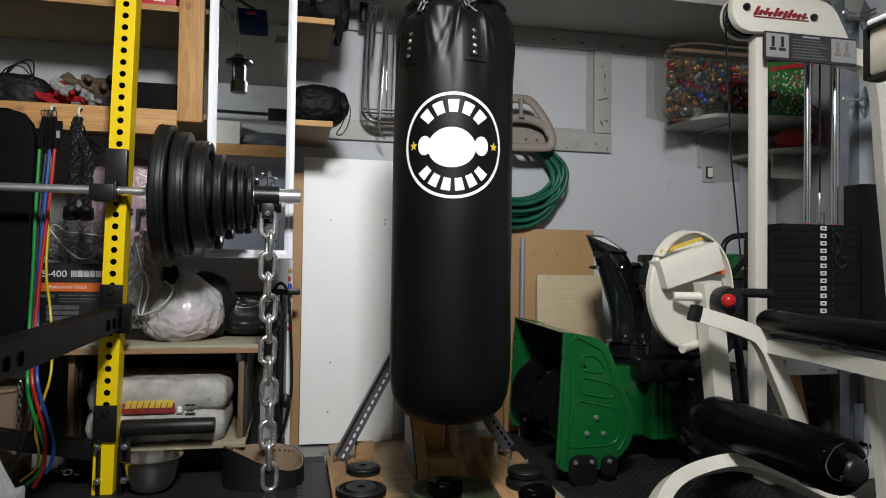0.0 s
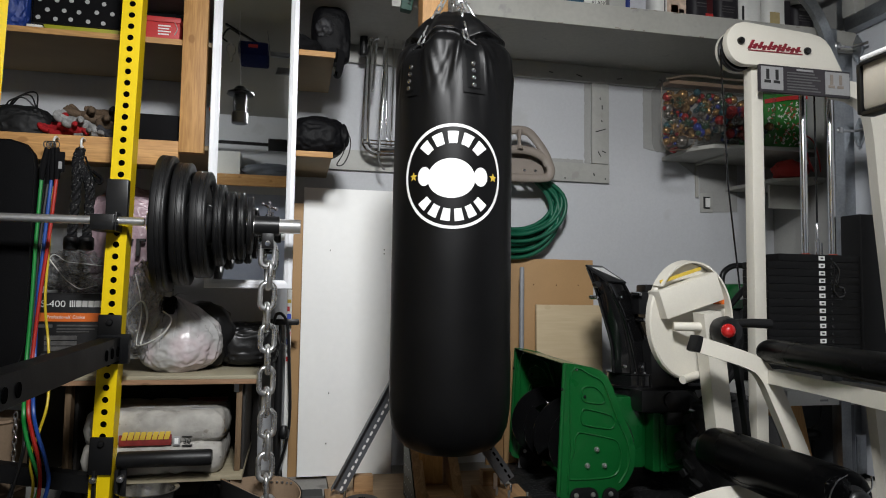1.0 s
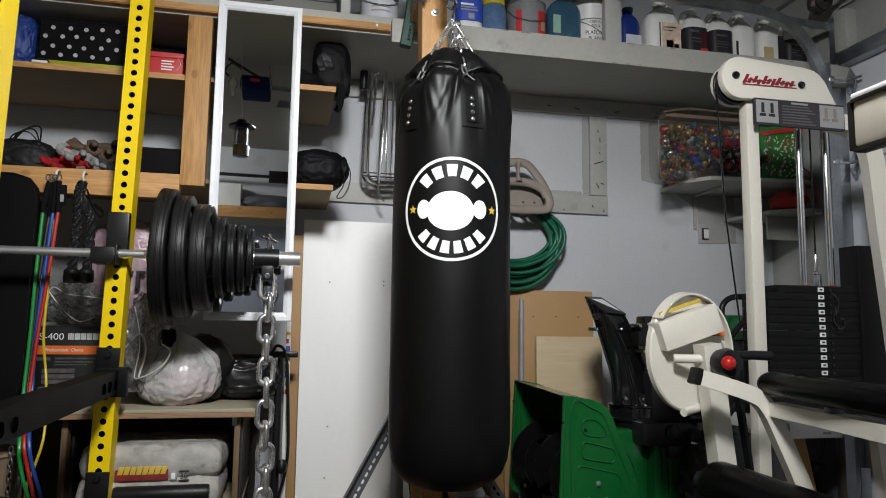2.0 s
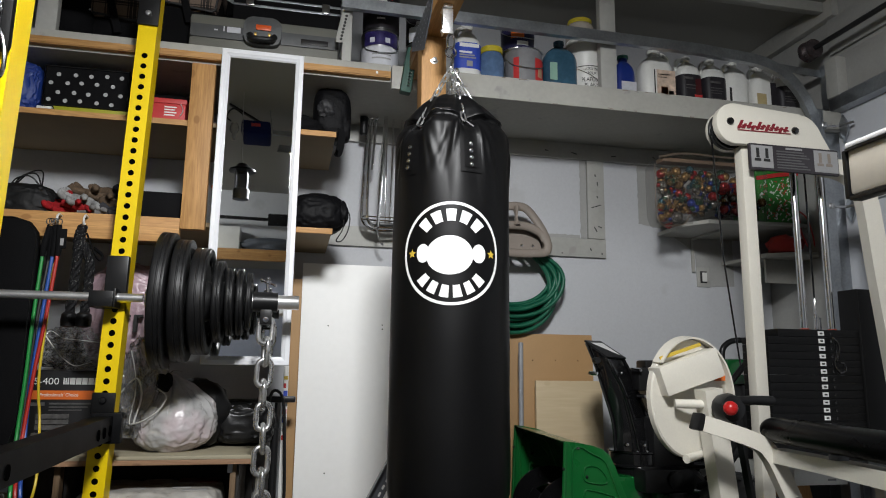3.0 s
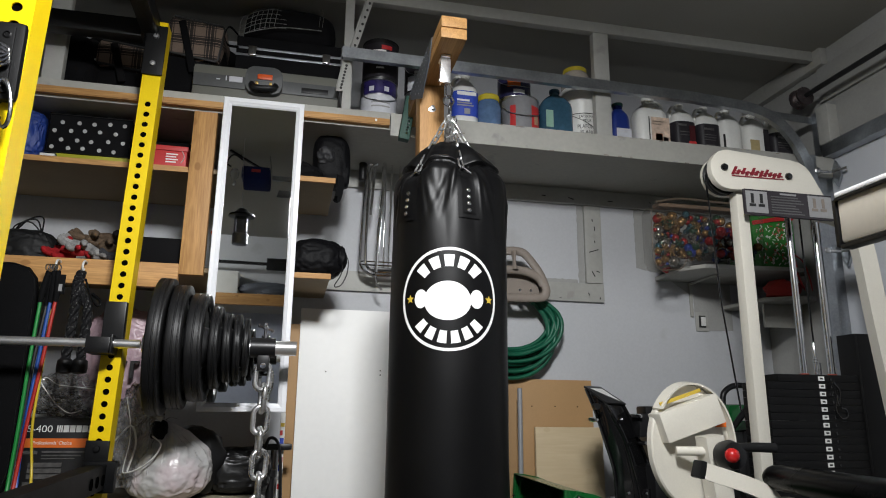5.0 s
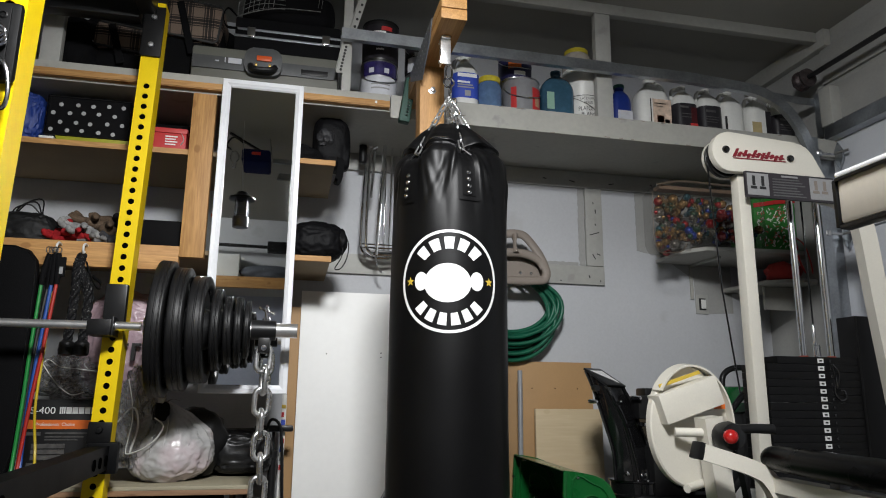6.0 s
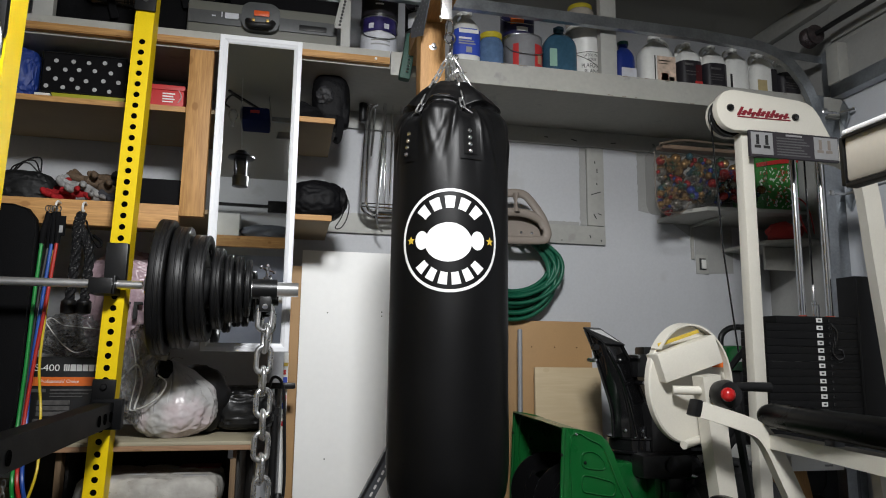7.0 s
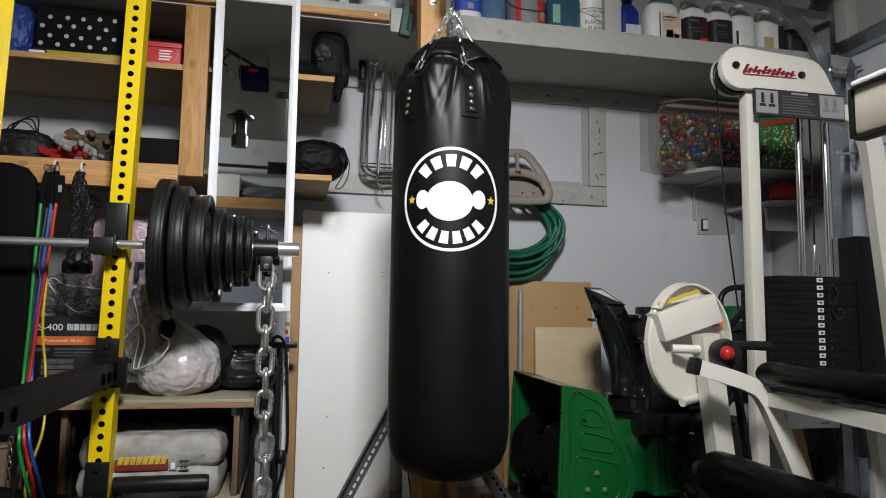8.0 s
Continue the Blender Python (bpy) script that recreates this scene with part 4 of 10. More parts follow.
barbell = thing("barbell", (-0.35, 2.33, 1.013), "chrome olympic barbell loaded with black plates, resting in the rack", "barbell")
YB, ZB = 2.335, 1.0135
bm = B()
lathe(bm, [(0.0140, -1.38), (0.0140, -0.365)], (0, YB, ZB), 24, "x")
part("shaft", bm, BARSTEEL, barbell)
bm = B()
lathe(bm, [(0.014, -0.358), (0.03, -0.356), (0.036, -0.35), (0.036, -0.325), (0.0248, -0.336), (0.0248, 0.137), (0.0235, 0.1405), (0.001, 0.1405)], (0, YB, ZB), 32, "x")
part("sleeve", bm, BARSTEEL, barbell)
for r, x0, x1 in ((0.226, -0.319, -0.266), (0.205, -0.263, -0.208), (0.179, -0.203, -0.144), (0.138, -0.138, -0.104), (0.116, -0.101, -0.070), (0.114, -0.067, -0.040), (0.098, -0.036, -0.016)):
    bm = B()
    plate(bm, r, x0, x1, YB, ZB - (0.004 if r > 0.1 else 0.0), "x", 0.0255, 72)
    tip = Matrix.Translation(((x0 + x1) / 2, YB, ZB)) @ pose(0, 0, 0, 0, 1.1 * math.sin(r * 91), 1.3 * math.cos(r * 57)) @ Matrix.Translation((-(x0 + x1) / 2, -YB, -ZB))
    bmesh.ops.transform(bm, matrix=tip, verts=bm.verts)
    pl = part("weight_plate", bm, RUBBER, barbell, "black rubber-coated grip plate")
    if r > 0.15:
        for i in range(12):
            t = 2 * math.pi * (i + 0.3) / 12
            c, s = math.cos(t), math.sin(t)
            bm = B()
            box(bm, x0 + 0.006, x1 - 0.016, -0.014, 0.014, r * 0.74, r * 0.84, 0.004, m=Matrix.Translation((0, YB, ZB)) @ Matrix.Rotation(t, 4, "X"))
            part("grip_rib", bm, RUBBER, pl)
bm = B()
lathe(bm, [(0.026, -0.014), (0.034, -0.013), (0.034, 0.069), (0.026, 0.07)], (0, YB, ZB), 32, "x")
box(bm, 0.012, 0.052, YB - 0.02, YB + 0.02, ZB - 0.078, ZB - 0.02, 0.004)
collar = part("collar", bm, BLACKPLASTIC, barbell, "black locking collar")
bm = B()
lathe(bm, [(0.005, 0.03), (0.005, 0.062), (0.009, 0.064), (0.009, 0.072), (0.004, 0.074)], (0.033, YB, ZB), 14)
tube(bm, [(0.014, YB - 0.012, ZB + 0.072), (0.033, YB, ZB + 0.066), (0.054, YB + 0.01, ZB + 0.06)], 0.0032, 8)
for p in ((0.013, YB - 0.013, ZB + 0.073), (0.056, YB + 0.011, ZB + 0.059), (0.034, YB, ZB + 0.08)):
    bmesh.ops.create_uvsphere(bm, u_segments=12, v_segments=8, radius=0.0058, matrix=Matrix.Translation(p))
part("t_screw", bm, CHROME, collar, "chrome thumb screw")
bm = B()
lathe(bm, [(0.001, -0.027), (0.0095, -0.026), (0.0095, 0.026), (0.001, 0.027)], (0.033, YB, ZB - 0.062), 16, "y")
part("pin", bm, CHROME, collar)

chain = thing("loading_chain", (0.035, YB, 0.0), "heavy galvanised steel chain hanging from the bar to the floor", "chain")
ztop = ZB - 0.052
for i in range(14):
    zc = ztop - 0.045 - i * 0.0714
    if zc < 0.03:
        break
    bm = B()
    hw, hl = 0.0235, 0.0445 - 0.0235
    sway = 0.0028 * math.sin(i * 1.7)
    turn = 90 * (i % 2) + 12 + 6 * math.sin(i * 2.1)
    m = Matrix.Translation((0.033 + 0.0016 * i + sway, YB, zc)) @ pose(0, 0, 0, 2 * math.sin(i), 2 * math.cos(i * 3), turn)
    ring = []
    for k in range(28):
        t = 2 * math.pi * k / 28
        ring.append(m @ Vector((hw * math.cos(t), 0, hw * math.sin(t) + (hl if math.sin(t) >= 0 else -hl))))
    tube(bm, ring, 0.0088, 12, True)
    ob = part("chain_link", bm, CHAINSTEEL, chain)

# ---- white board, mirror ----
bm = B()
box(bm, -0.195, 0.205, -0.009, 0.009, 0, 1.235, 0.0015, m=Matrix.Translation((0.352, 2.93, 0.014)) @ pose(0, 0, 0, -2, 0, 0))
board = solo("white_board", bm, MELAMINE, "white melamine shelf board standing upright against the wall", "board")
for x, z in ((0.275, 0.975), (0.282, 0.36), (0.512, 0.965), (0.512, 0.983), (0.275, 0.15)):
    bm = B()
    lathe(bm, [(0.003, 0.0), (0.003, -0.0012)], (x, 2.921 + z * 0.035, z), 10, "y")
    bmesh.ops.translate(bm, vec=(0, -0.0035, 0), verts=bm.verts)
    part("peg_hole", bm, BLACKINK, board)
bm = B()
box(bm, 0.115, 0.50, 2.985, 3.003, 0.0, 1.18, 0.002)
solo("hardboard_sheet", bm, MDF, "brown hardboard sheet leaning behind the white board", "board")

mirror = thing("door_mirror", (-0.035, 2.49, 0.80), "tall white-framed door mirror hung in front of the shelves", "mirror")
MX0, MX1, MZ0, MZ1 = -0.190, 0.117, 0.80, 1.995
prof = ((0.0, 0.0), (0.0, -0.016), (0.003, -0.0185), (0.0165, -0.0185), (0.0185, -0.0165), (0.0265, -0.0145), (0.0285, -0.011), (0.031, -0.008), (0.031, 0.0))
for side in range(4):
    bm = B()
    cs = [(MX0, MZ0), (MX1, MZ0), (MX1, MZ1), (MX0, MZ1)]
    a, b = cs[side], cs[(side + 1) % 4]
    ins = [(1, 1), (-1, 1), (-1, -1), (1, -1)]
    rings = []
    for (x, z), (sx, sz) in ((a, ins[side]), (b, ins[(side + 1) % 4])):
        rings.append([bm.verts.new((x + sx * w, 2.505 + d, z + sz * w)) for w, d in prof])
    quads(bm, rings, closed=True)
    part("frame_side", bm, FRAMEWHITE, mirror)
bm = B()
box(bm, MX0 + 0.026, MX1 - 0.026, 2.4985, 2.5045, MZ0 + 0.026, MZ1 - 0.026)
part("glass", bm, MIRROR, mirror, "mirror glass", smooth=0)

# ---- timber shelves ----
rackshelf = thing("storage_shelves", (-0.7, 2.8, 1.24), "raw timber storage shelves below the overhead shelf", "shelf")
bm = B()
box(bm, -0.304, -0.216, 2.55, 2.588, 1.295, 1.95, 0.003)
part("post", bm, PINE_Z, rackshelf)
bm = B()
box(bm, -1.6, -0.304, 2.551, 2.589, 1.243, 1.335, 0.003)
part("front_beam", bm, PINE_X, rackshelf)
bm = B()
box(bm, -1.6, 0.255, 2.60, 3.09, 1.712, 1.73, 0.001)
part("shelf_board", bm, CHIP, rackshelf)
bm = B()
box(bm, -1.6, -0.22, 2.592, 2.5985, 1.708, 1.73, 0.001)
part("edge", bm, PINE_X, rackshelf)
bm = B()
box(bm, -1.6, 0.255, 2.60, 3.09, 1.315, 1.333, 0.001)
part("shelf_board", bm, CHIP, rackshelf)
for z in (1.73, 1.333):
    bm = B()
    box(bm, 0.085, 0.258, 2.585, 2.5985, z - 0.022, z, 0.001)
    part("edge", bm, PINE_X, rackshelf)

# ---- weight machine ----
mach = thing("leg_machine", (1.7, 1.8, 0.0), "cream enamelled leg exercise machine with black pads and a weight stack", "exercise machine")


def rbar(bm, pts, w, h, n=6):
    bar(bm, pts, w, h)


bm = B()
box(bm, 1.735, 1.784, 2.085, 2.132, 0.17, 1.64, 0.006)
part("upright", bm, CREAM, mach)
bm = B()
out = [(1.69, 1.630), (1.80, 1.634), (2.105, 1.626), (2.05, 1.722), (2.03, 1.748), (2.005, 1.762), (1.97, 1.768), (1.69, 1.786)]
out += [(1.688 + 0.072 * math.cos(a), 1.708 + 0.078 * math.sin(a)) for a in (radians(100 + 20 * k) for k in range(9))]
prism(bm, out, Matrix(((1, 0, 0, 0), (0, 0, 1, 2.055), (0, 1, 0, 0), (0, 0, 0, 1))), 0.03, 0.004)
head = part("head_plate", bm, CREAM, mach, "cream head plate with rounded ends")
bm = B()
prism(bm, out, Matrix(((1, 0, 0, 0.02), (0, 0, 1, 2.14), (0, 1, 0, 0), (0, 0, 0, 1))), 0.02, 0.003)
part("head_plate", bm, CREAM, mach, "cream head plate with rounded ends")
for x in (1.672, 1.947):
    bm = B()
    lathe(bm, [(0.0145, 2.056), (0.0145, 2.05), (0.011, 2.045), (0.001, 2.044)], (x, 0, 1.70 + (1.947 - x) * 0.05), 20, "y")
    part("bolt_cap", bm, GLOSSBLACK, head, "black bolt cap")
LOGORED = surface("dark_red_enamel", (0.22, 0.015, 0.025), 0.35)
for i in range(11):
    bm = B()
    x = 1.705 + i * 0.0195
    tall = (0.034, 0.02, 0.026, 0.018, 0.032, 0.02, 0.026, 0.03, 0.018, 0.02, 0.022)[i]
    z = 1.688 + 0.002 * (i % 3)
    box(bm, x, x + 0.012, 2.052, 2.0545, z, z + tall, 0.0, m=Matrix(((1, 0, 0.55, -0.55 * 1.70), (0, 1, 0, 0), (0, 0, 1, 0), (0, 0, 0, 1))))
    box(bm, x - 0.004, x + 0.02, 2.0515, 2.0535, z + 0.004 + 0.006 * (i % 2), z + 0.009 + 0.006 * (i % 2))
    part("logo_block", bm, LOGORED, head, "red logo block")
bm = B()
box(bm, 1.70, 1.925, 2.0518, 2.0528, 1.682, 1.686, m=Matrix(((1, 0, 0, 0), (0, 1, 0, 0), (0.01, 0, 1, -0.018), (0, 0, 0, 1))))
part("logo_block", bm, LOGORED, head, "red logo block")
bm = B()
lathe(bm, [(0.02, 2.10), (0.075, 2.098), (0.075, 2.106), (0.068, 2.112), (0.075, 2.118), (0.075, 2.126), (0.02, 2.128)], (1.70, 0, 1.70), 36, "y")
part("pulley", bm, BLACKPLASTIC, mach)
bm = B()
tube(bm, [(1.628, 2.112, 1.70), (1.636, 2.09, 1.2), (1.65, 2.05, 0.82)], 0.0032, 8)
part("cable", bm, GLOSSBLACK, mach, "black cable")
bm = B()
box(bm, 1.733, 2.113, 2.036, 2.05, 1.53, 1.63, 0.003)
pq = part("placard", bm, surface("placard_brown", (0.035, 0.03, 0.035), 0.4, vary=0.08), mach, "dark instruction placard")
for x0, x1 in ((1.738, 1.828), (2.005, 2.108)):
    bm = B()
    box(bm, x0, x1, 2.034, 2.0365, 1.538, 1.622)
    part("picture_field", bm, GREYINK, pq, "grey picture field")
    for i in range(2):
        bm = B()
        x = x0 + 0.02 + i * 0.038
        box(bm, x, x + 0.012, 2.0325, 2.0345, 1.575, 1.612)
        box(bm, x - 0.008, x + 0.018, 2.0325, 2.0345, 1.562, 1.572)
        part("print_block", bm, BLACKINK if x1 < 1.9 else TAUPE, pq)
for i in range(7):
    bm = B()
    box(bm, 1.845, 1.985 - 0.012 * ((i * 5) % 4), 2.0345, 2.0365, 1.541 + i * 0.0105, 1.5455 + i * 0.0105)
    part("print_line", bm, surface("dim_print", (0.11, 0.11, 0.11), 0.5, bump=0), pq)
bm = B()
box(bm, 1.885, 1.955, 2.0345, 2.0365, 1.615, 1.622)
part("print_line", bm, GREYINK, pq)
for x in (2.043, 2.166):
    bm = B()
    lathe(bm, [(0.0125, 0.5), (0.0125, 1.66)], (x, 2.2, 0), 20)
    part("guide_rod", bm, CHROME, mach, "chrome guide rod")
bm = B()
tube(bm, [(2.098, 2.2, 1.66), (2.098, 2.2, 1.08)], 0.0035, 8)
part("cable", bm, GLOSSBLACK, mach)
bm = B()
lathe(bm, [(0.006, 0.94), (0.0075, 0.945), (0.0075, 1.005), (0.0095, 1.007), (0.0095, 1.016), (0.006, 1.02), (0.0055, 1.08), (0.004, 1.085)], (2.098, 2.2, 0), 14)
tube(bm, [(2.113, 2.195, 0.945), (2.112, 2.195, 1.008)], 0.0035, 8)
part("stem", bm, CHROME, mach, "thin chrome stack stem")
for x in (2.043, 2.166):
    bm = B()
    lathe(bm, [(0.013, 0.9575), (0.017, 0.958), (0.018, 0.961), (0.0165, 0.964), (0.013, 0.965)], (x, 2.2, 0), 20)
    part("collar", bm, surface("faded_red_rubber", (0.30, 0.05, 0.025), 0.6), mach, "faded red rubber collar")
for i in range(17):
    z = 0.957 - 0.0279 * (i + 1)
    bm = B()
    w = 0.0 if i else 0.03
    box(bm, 1.822 + w * 1.5, 2.262 - w * 1.6, 2.125, 2.275, z, z + 0.0272, 0.0015)
    pl = part("stack_plate", bm, BLACKSTEEL, mach, "black stack plate" if i else "black stack cap")
    if i < 13:
        bm = B()
        box(bm, 2.036, 2.061, 2.1225, 2.1245, z + 0.005, z + 0.021)
        tagl = part("number_tag", bm, WHITEINK, pl, "white tag with a printed bar")
        bm = B()
        box(bm, 2.043, 2.054, 2.1215, 2.123, z + 0.01, z + 0.016)
        part("print_bar", bm, BLACKINK, pl)
        bm = B()
        lathe(bm, [(0.005, 2.1245), (0.005, 2.122), (0.001, 2.1235)], (2.09, 0, z + 0.012), 10, "y")
        part("pin_hole", bm, GLOSSBLACK, pl)
bm = B()
tube(bm, bend([(2.09, 2.115, 0.93), (2.085, 2.10, 0.88), (2.075, 2.10, 0.83), (2.09, 2.095, 0.80), (2.115, 2.095, 0.805), (2.118, 2.1, 0.83), (2.10, 2.1, 0.835)]), 0.004, 8)
tube(bm, bend([(2.09, 2.115, 0.93), (2.10, 2.10, 0.90), (2.095, 2.1, 0.86), (2.085, 2.10, 0.84)]), 0.0035, 8)
part("pin_lanyard", bm, GLOSSBLACK, mach, "black coiled lanyard")
bm = B()
box(bm, 2.215, 2.225, 2.12, 2.212, 0.50, 1.115, 0.002)
box(bm, 2.2255, 2.38, 2.12, 2.13, 0.50, 1.115, 0.002)
part("shroud", bm, BLACKSTEEL, mach, "black sheet metal stack guard")
bm = B()
rbar(bm, bend([(2.09, 2.09, 1.580), (2.165, 2.08, 1.565), (2.212, 2.06, 1.518), (2.235, 2.05, 1.43), (2.25, 2.04, 1.16), (2.285, 2.02, 0.6), (2.305, 2.01, 0.02)], 6), 0.06, 0.06)
part("rear_tube", bm, CREAM, mach, "bent cream frame tube")
bm = B()
box(bm, 1.80, 2.4, 2.10, 2.19, 0.013, 0.10, 0.006)
rbar(bm, [(1.72, 2.11, 0.20), (1.86, 2.14, 0.08)], 0.05, 0.05)
part("foot_beam", bm, CREAM, mach)
# cam disc
bm = B()
DM = Matrix.Translation((1.363, 1.905, 0.714)) @ pose(0, 0, 0, 0, 0, 8) @ Matrix.Diagonal((0.825, 1, 1.03, 1))
lathe(bm, [(0.001, 0.0), (0.176, 0.0), (0.181, 0.005), (0.181, 0.025), (0.176, 0.03), (0.001, 0.03)], (0, 0, 0), 72, "y")
bmesh.ops.transform(bm, matrix=DM, verts=bm.verts)
disc = part("cam_disc", bm, CREAM, mach, "round cream cam cover")
bm = B()
pts = [DM @ Vector((0.184 * math.cos(radians(a)), -0.006, 0.184 * math.sin(radians(a)))) for a in range(-20, 146, 5)]
bar(bm, pts, 0.042, 0.006)
part("cam_rim", bm, CREAM, disc)
bm = B()
box(bm, -0.105, 0.105, -0.055, 0.02, -0.046, 0.046, 0.005, m=Matrix.Translation((1.339, 1.903, 0.795)) @ pose(0, 0, 0, 0, -18, 0))
cb = part("counterweight_box", bm, CREAM, disc, "cream box on the disc")
bm = B()
box(bm, -0.075, 0.075, -0.058, -0.054, 0.045, 0.056, 0.001, m=Matrix.Translation((1.33, 1.93, 0.81)) @ pose(0, 0, 0, 0, -18, 0))
part("label", bm, YELLOWINK, disc, "yellowed warning label")
bm = B()
box(bm, 1.455, 1.49, 1.906, 1.914, 0.768, 0.786)
part("label", bm, ORANGEINK, disc, "orange warning label")
bm = B()
tube(bm, [(1.31, 1.86, 0.533), (1.395, 1.90, 0.545)], 0.013, 14)
part("stop_peg", bm, CREAM, disc)
bm = B()
tube(bm, [(1.28, 1.86, 0.698), (1.36, 1.83, 0.698)], 0.014, 14)
part("hub_tube", bm, CREAM, mach)
bm = B()
rbar(bm, [(1.377, 1.83, 0.744), (1.412, 1.84, 0.48), (1.438, 1.848, 0.30)], 0.06, 0.06)
part("front_post", bm, CREAM, mach)
bm = B()
rbar(bm, [(1.42, 1.86, 0.285), (1.758, 2.10, 0.20)], 0.05, 0.05)
part("low_beam", bm, CREAM, mach)
# adjuster knob and lever arm
bm = B()
lathe(bm, [(0.03, 1.79), (0.04, 1.785), (0.044, 1.76), (0.038, 1.735), (0.02, 1.73)], (1.395, 0, 0.69), 28, "y")
tube(bm, [(1.40, 1.75, 0.712), (1.47, 1.74, 0.714), (1.53, 1.74, 0.712)], [0.013, 0.014, 0.015], 14)
ad = part("adjuster", bm, BLACKPLASTIC, mach, "black adjuster lever")
bm = B()
bmesh.ops.create_uvsphere(bm, u_segments=24, v_segments=14, radius=0.021, matrix=Matrix.Translation((1.375, 1.72, 0.692)))
part("red_knob", bm, surface("red_plastic", (0.42, 0.012, 0.012), 0.25, vary=0.05), ad, "red ball knob")
bm = B()
rbar(bm, bend([(1.256, 1.69, 0.655), (1.39, 1.66, 0.611), (1.437, 1.65, 0.575), (1.478, 1.645, 0.49), (1.545, 1.64, 0.33), (1.60, 1.70, 0.245), (1.74, 2.08, 0.20)], 5), 0.044, 0.044)
la = part("lever_arm", bm, CREAM, mach, "bent cream lever arm")
bm = B()
box(bm, -0.019, 0.0, -0.0235, 0.0235, -0.024, 0.024, 0.005, m=Matrix.Translation((1.2565, 1.69, 0.654)) @ pose(0, 0, 0, 0, 18, 0))
part("end_cap", bm, BLACKPLASTIC, la, "black plastic end cap")
bm = B()
rbar(bm, [(1.462, 1.645, 0.568), (1.436, 1.42, 0.569), (1.35, 1.12, 0.577), (1.31, 0.98, 0.583)], 0.05, 0.038)
bmesh.ops.bevel(bm, geom=[e for e in bm.edges if len(e.link_faces) == 2 and e.calc_face_angle(0) > 1.2], offset=0.006, segments=2, profile=0.6, affect="EDGES")
part("seat_rail", bm, CREAM, mach)
bm = B()
rbar(bm, [(1.425, 1.25, 0.56), (1.434, 1.25, 0.475), (1.456, 1.25, 0.30), (1.478, 1.25, 0.014)], 0.026, 0.03)
part("seat_post", bm, CREAM, mach)
bm = B()
box(bm, 1.402, 1.432, 1.352, 1.385, 0.566, 0.603, 0.003)
part("pad_bracket", bm, GREYSTEEL, mach, "grey steel pad bracket")


def padded(name, a, b, r, flat, label):
    """A round upholstered pad with soft ends."""
    a, b = Vector(a), Vector(b)
    bm = B()
    L = (b - a).length
    d = (b - a).normalized()
    rows = [(0.0, 0.55), (0.006, 0.82), (0.016, 0.95), (0.035, 1.0), (L * 0.3, 1.01), (L * 0.5, 0.995), (L * 0.7, 1.01), (L - 0.035, 1.0), (L - 0.016, 0.95), (L - 0.006, 0.82), (L, 0.55)]
    tube(bm, [a + d * s for s, k in rows], [r * k for s, k in rows], 36, flat=flat)
    return part(name, bm, PADVINYL, mach, label, smooth=60)


padded("thigh_pad", (1.462, 1.66, 0.638), (1.335, 1.0, 0.64), 0.046, 0.76, "long black vinyl pad")
rp = padded("roller_pad", (1.334, 1.745, 0.348), (1.312, 1.20, 0.352), 0.066, 1.0, "long black vinyl roller pad")
bm = B()
tube(bm, [(1.322, 1.80, 0.345), (1.332, 1.747, 0.348)], [0.026, 0.03], 20)
part("end_cap", bm, RUBBER, rp, "black plastic end cap")
bm = B()
tube(bm, [(1.312, 1.205, 0.352), (1.312, 1.198, 0.352), (1.311, 1.192, 0.3525), (1.311, 1.182, 0.353), (1.31, 1.174, 0.3535), (1.31, 1.169, 0.354), (1.31, 1.167, 0.354)], [0.036, 0.036, 0.0245, 0.0295, 0.0285, 0.019, 0.004], 28)
part("end_cap", bm, BLACKPLASTIC, rp, "black plastic end cap", smooth=60)
bm = B()
tube(bm, [Vector((1.316, 1.285, 0.349)) + Vector((0.0665 * math.cos(t), 0.02 * math.sin(t * 2), 0.0665 * math.sin(t))) for t in (2 * math.pi * k / 40 for k in range(40))], 0.0015, 6, True)
tube(bm, [(1.316 - 0.06, 1.24, 0.33), (1.316 - 0.0655, 1.5, 0.318), (1.335 - 0.064, 1.72, 0.332)], 0.0012, 6)
part("seam", bm, PADVINYL, rp)
bm = B()
rbar(bm, bend([(0.975, 1.45, 0.014), (0.985, 1.47, 0.10), (1.035, 1.52, 0.178), (1.11, 1.57, 0.222), (1.22, 1.61, 0.241), (1.32, 1.60, 0.256), (1.40, 1.57, 0.238), (1.50, 1.53, 0.196), (1.62, 1.48, 0.14), (1.84, 1.39, 0.02)], 6), 0.05, 0.036)
bmesh.ops.bevel(bm, geom=[e for e in bm.edges if len(e.link_faces) == 2 and e.calc_face_angle(0) > 1.2], offset=0.008, segments=2, profile=0.6, affect="EDGES")
part("foot_tube", bm, CREAM, mach, "bent cream foot tube")
bm = B()
tube(bm, bend([(1.291, 1.19, 0.413), (1.262, 1.187, 0.40), (1.243, 1.186, 0.37), (1.252, 1.186, 0.345), (1.276, 1.186, 0.334), (1.293, 1.188, 0.345)], 6), 0.0022, 8)
tube(bm, bend([(1.362, 1.2, 0.405), (1.347, 1.185, 0.385), (1.325, 1.178, 0.374), (1.30, 1.176, 0.372), (1.29, 1.178, 0.36)], 5), 0.0016, 6)
part("spring_clip", bm, CHROME, rp, "chrome wire clip")
bm = B()
lump(bm, (1.272, 1.195, 0.372), (0.03, 0.014, 0.034), 51, 0.2, 3.0, 0.14, 4)
part("end_fold", bm, PADVINYL, rp, "gathered vinyl end", smooth=60)
bm = B()
bar(bm, [(1.575, 2.01, 0.64), (1.60, 2.0, 0.556), (1.622, 1.99, 0.36), (1.632, 1.99, 0.25)], 0.03, 0.012)
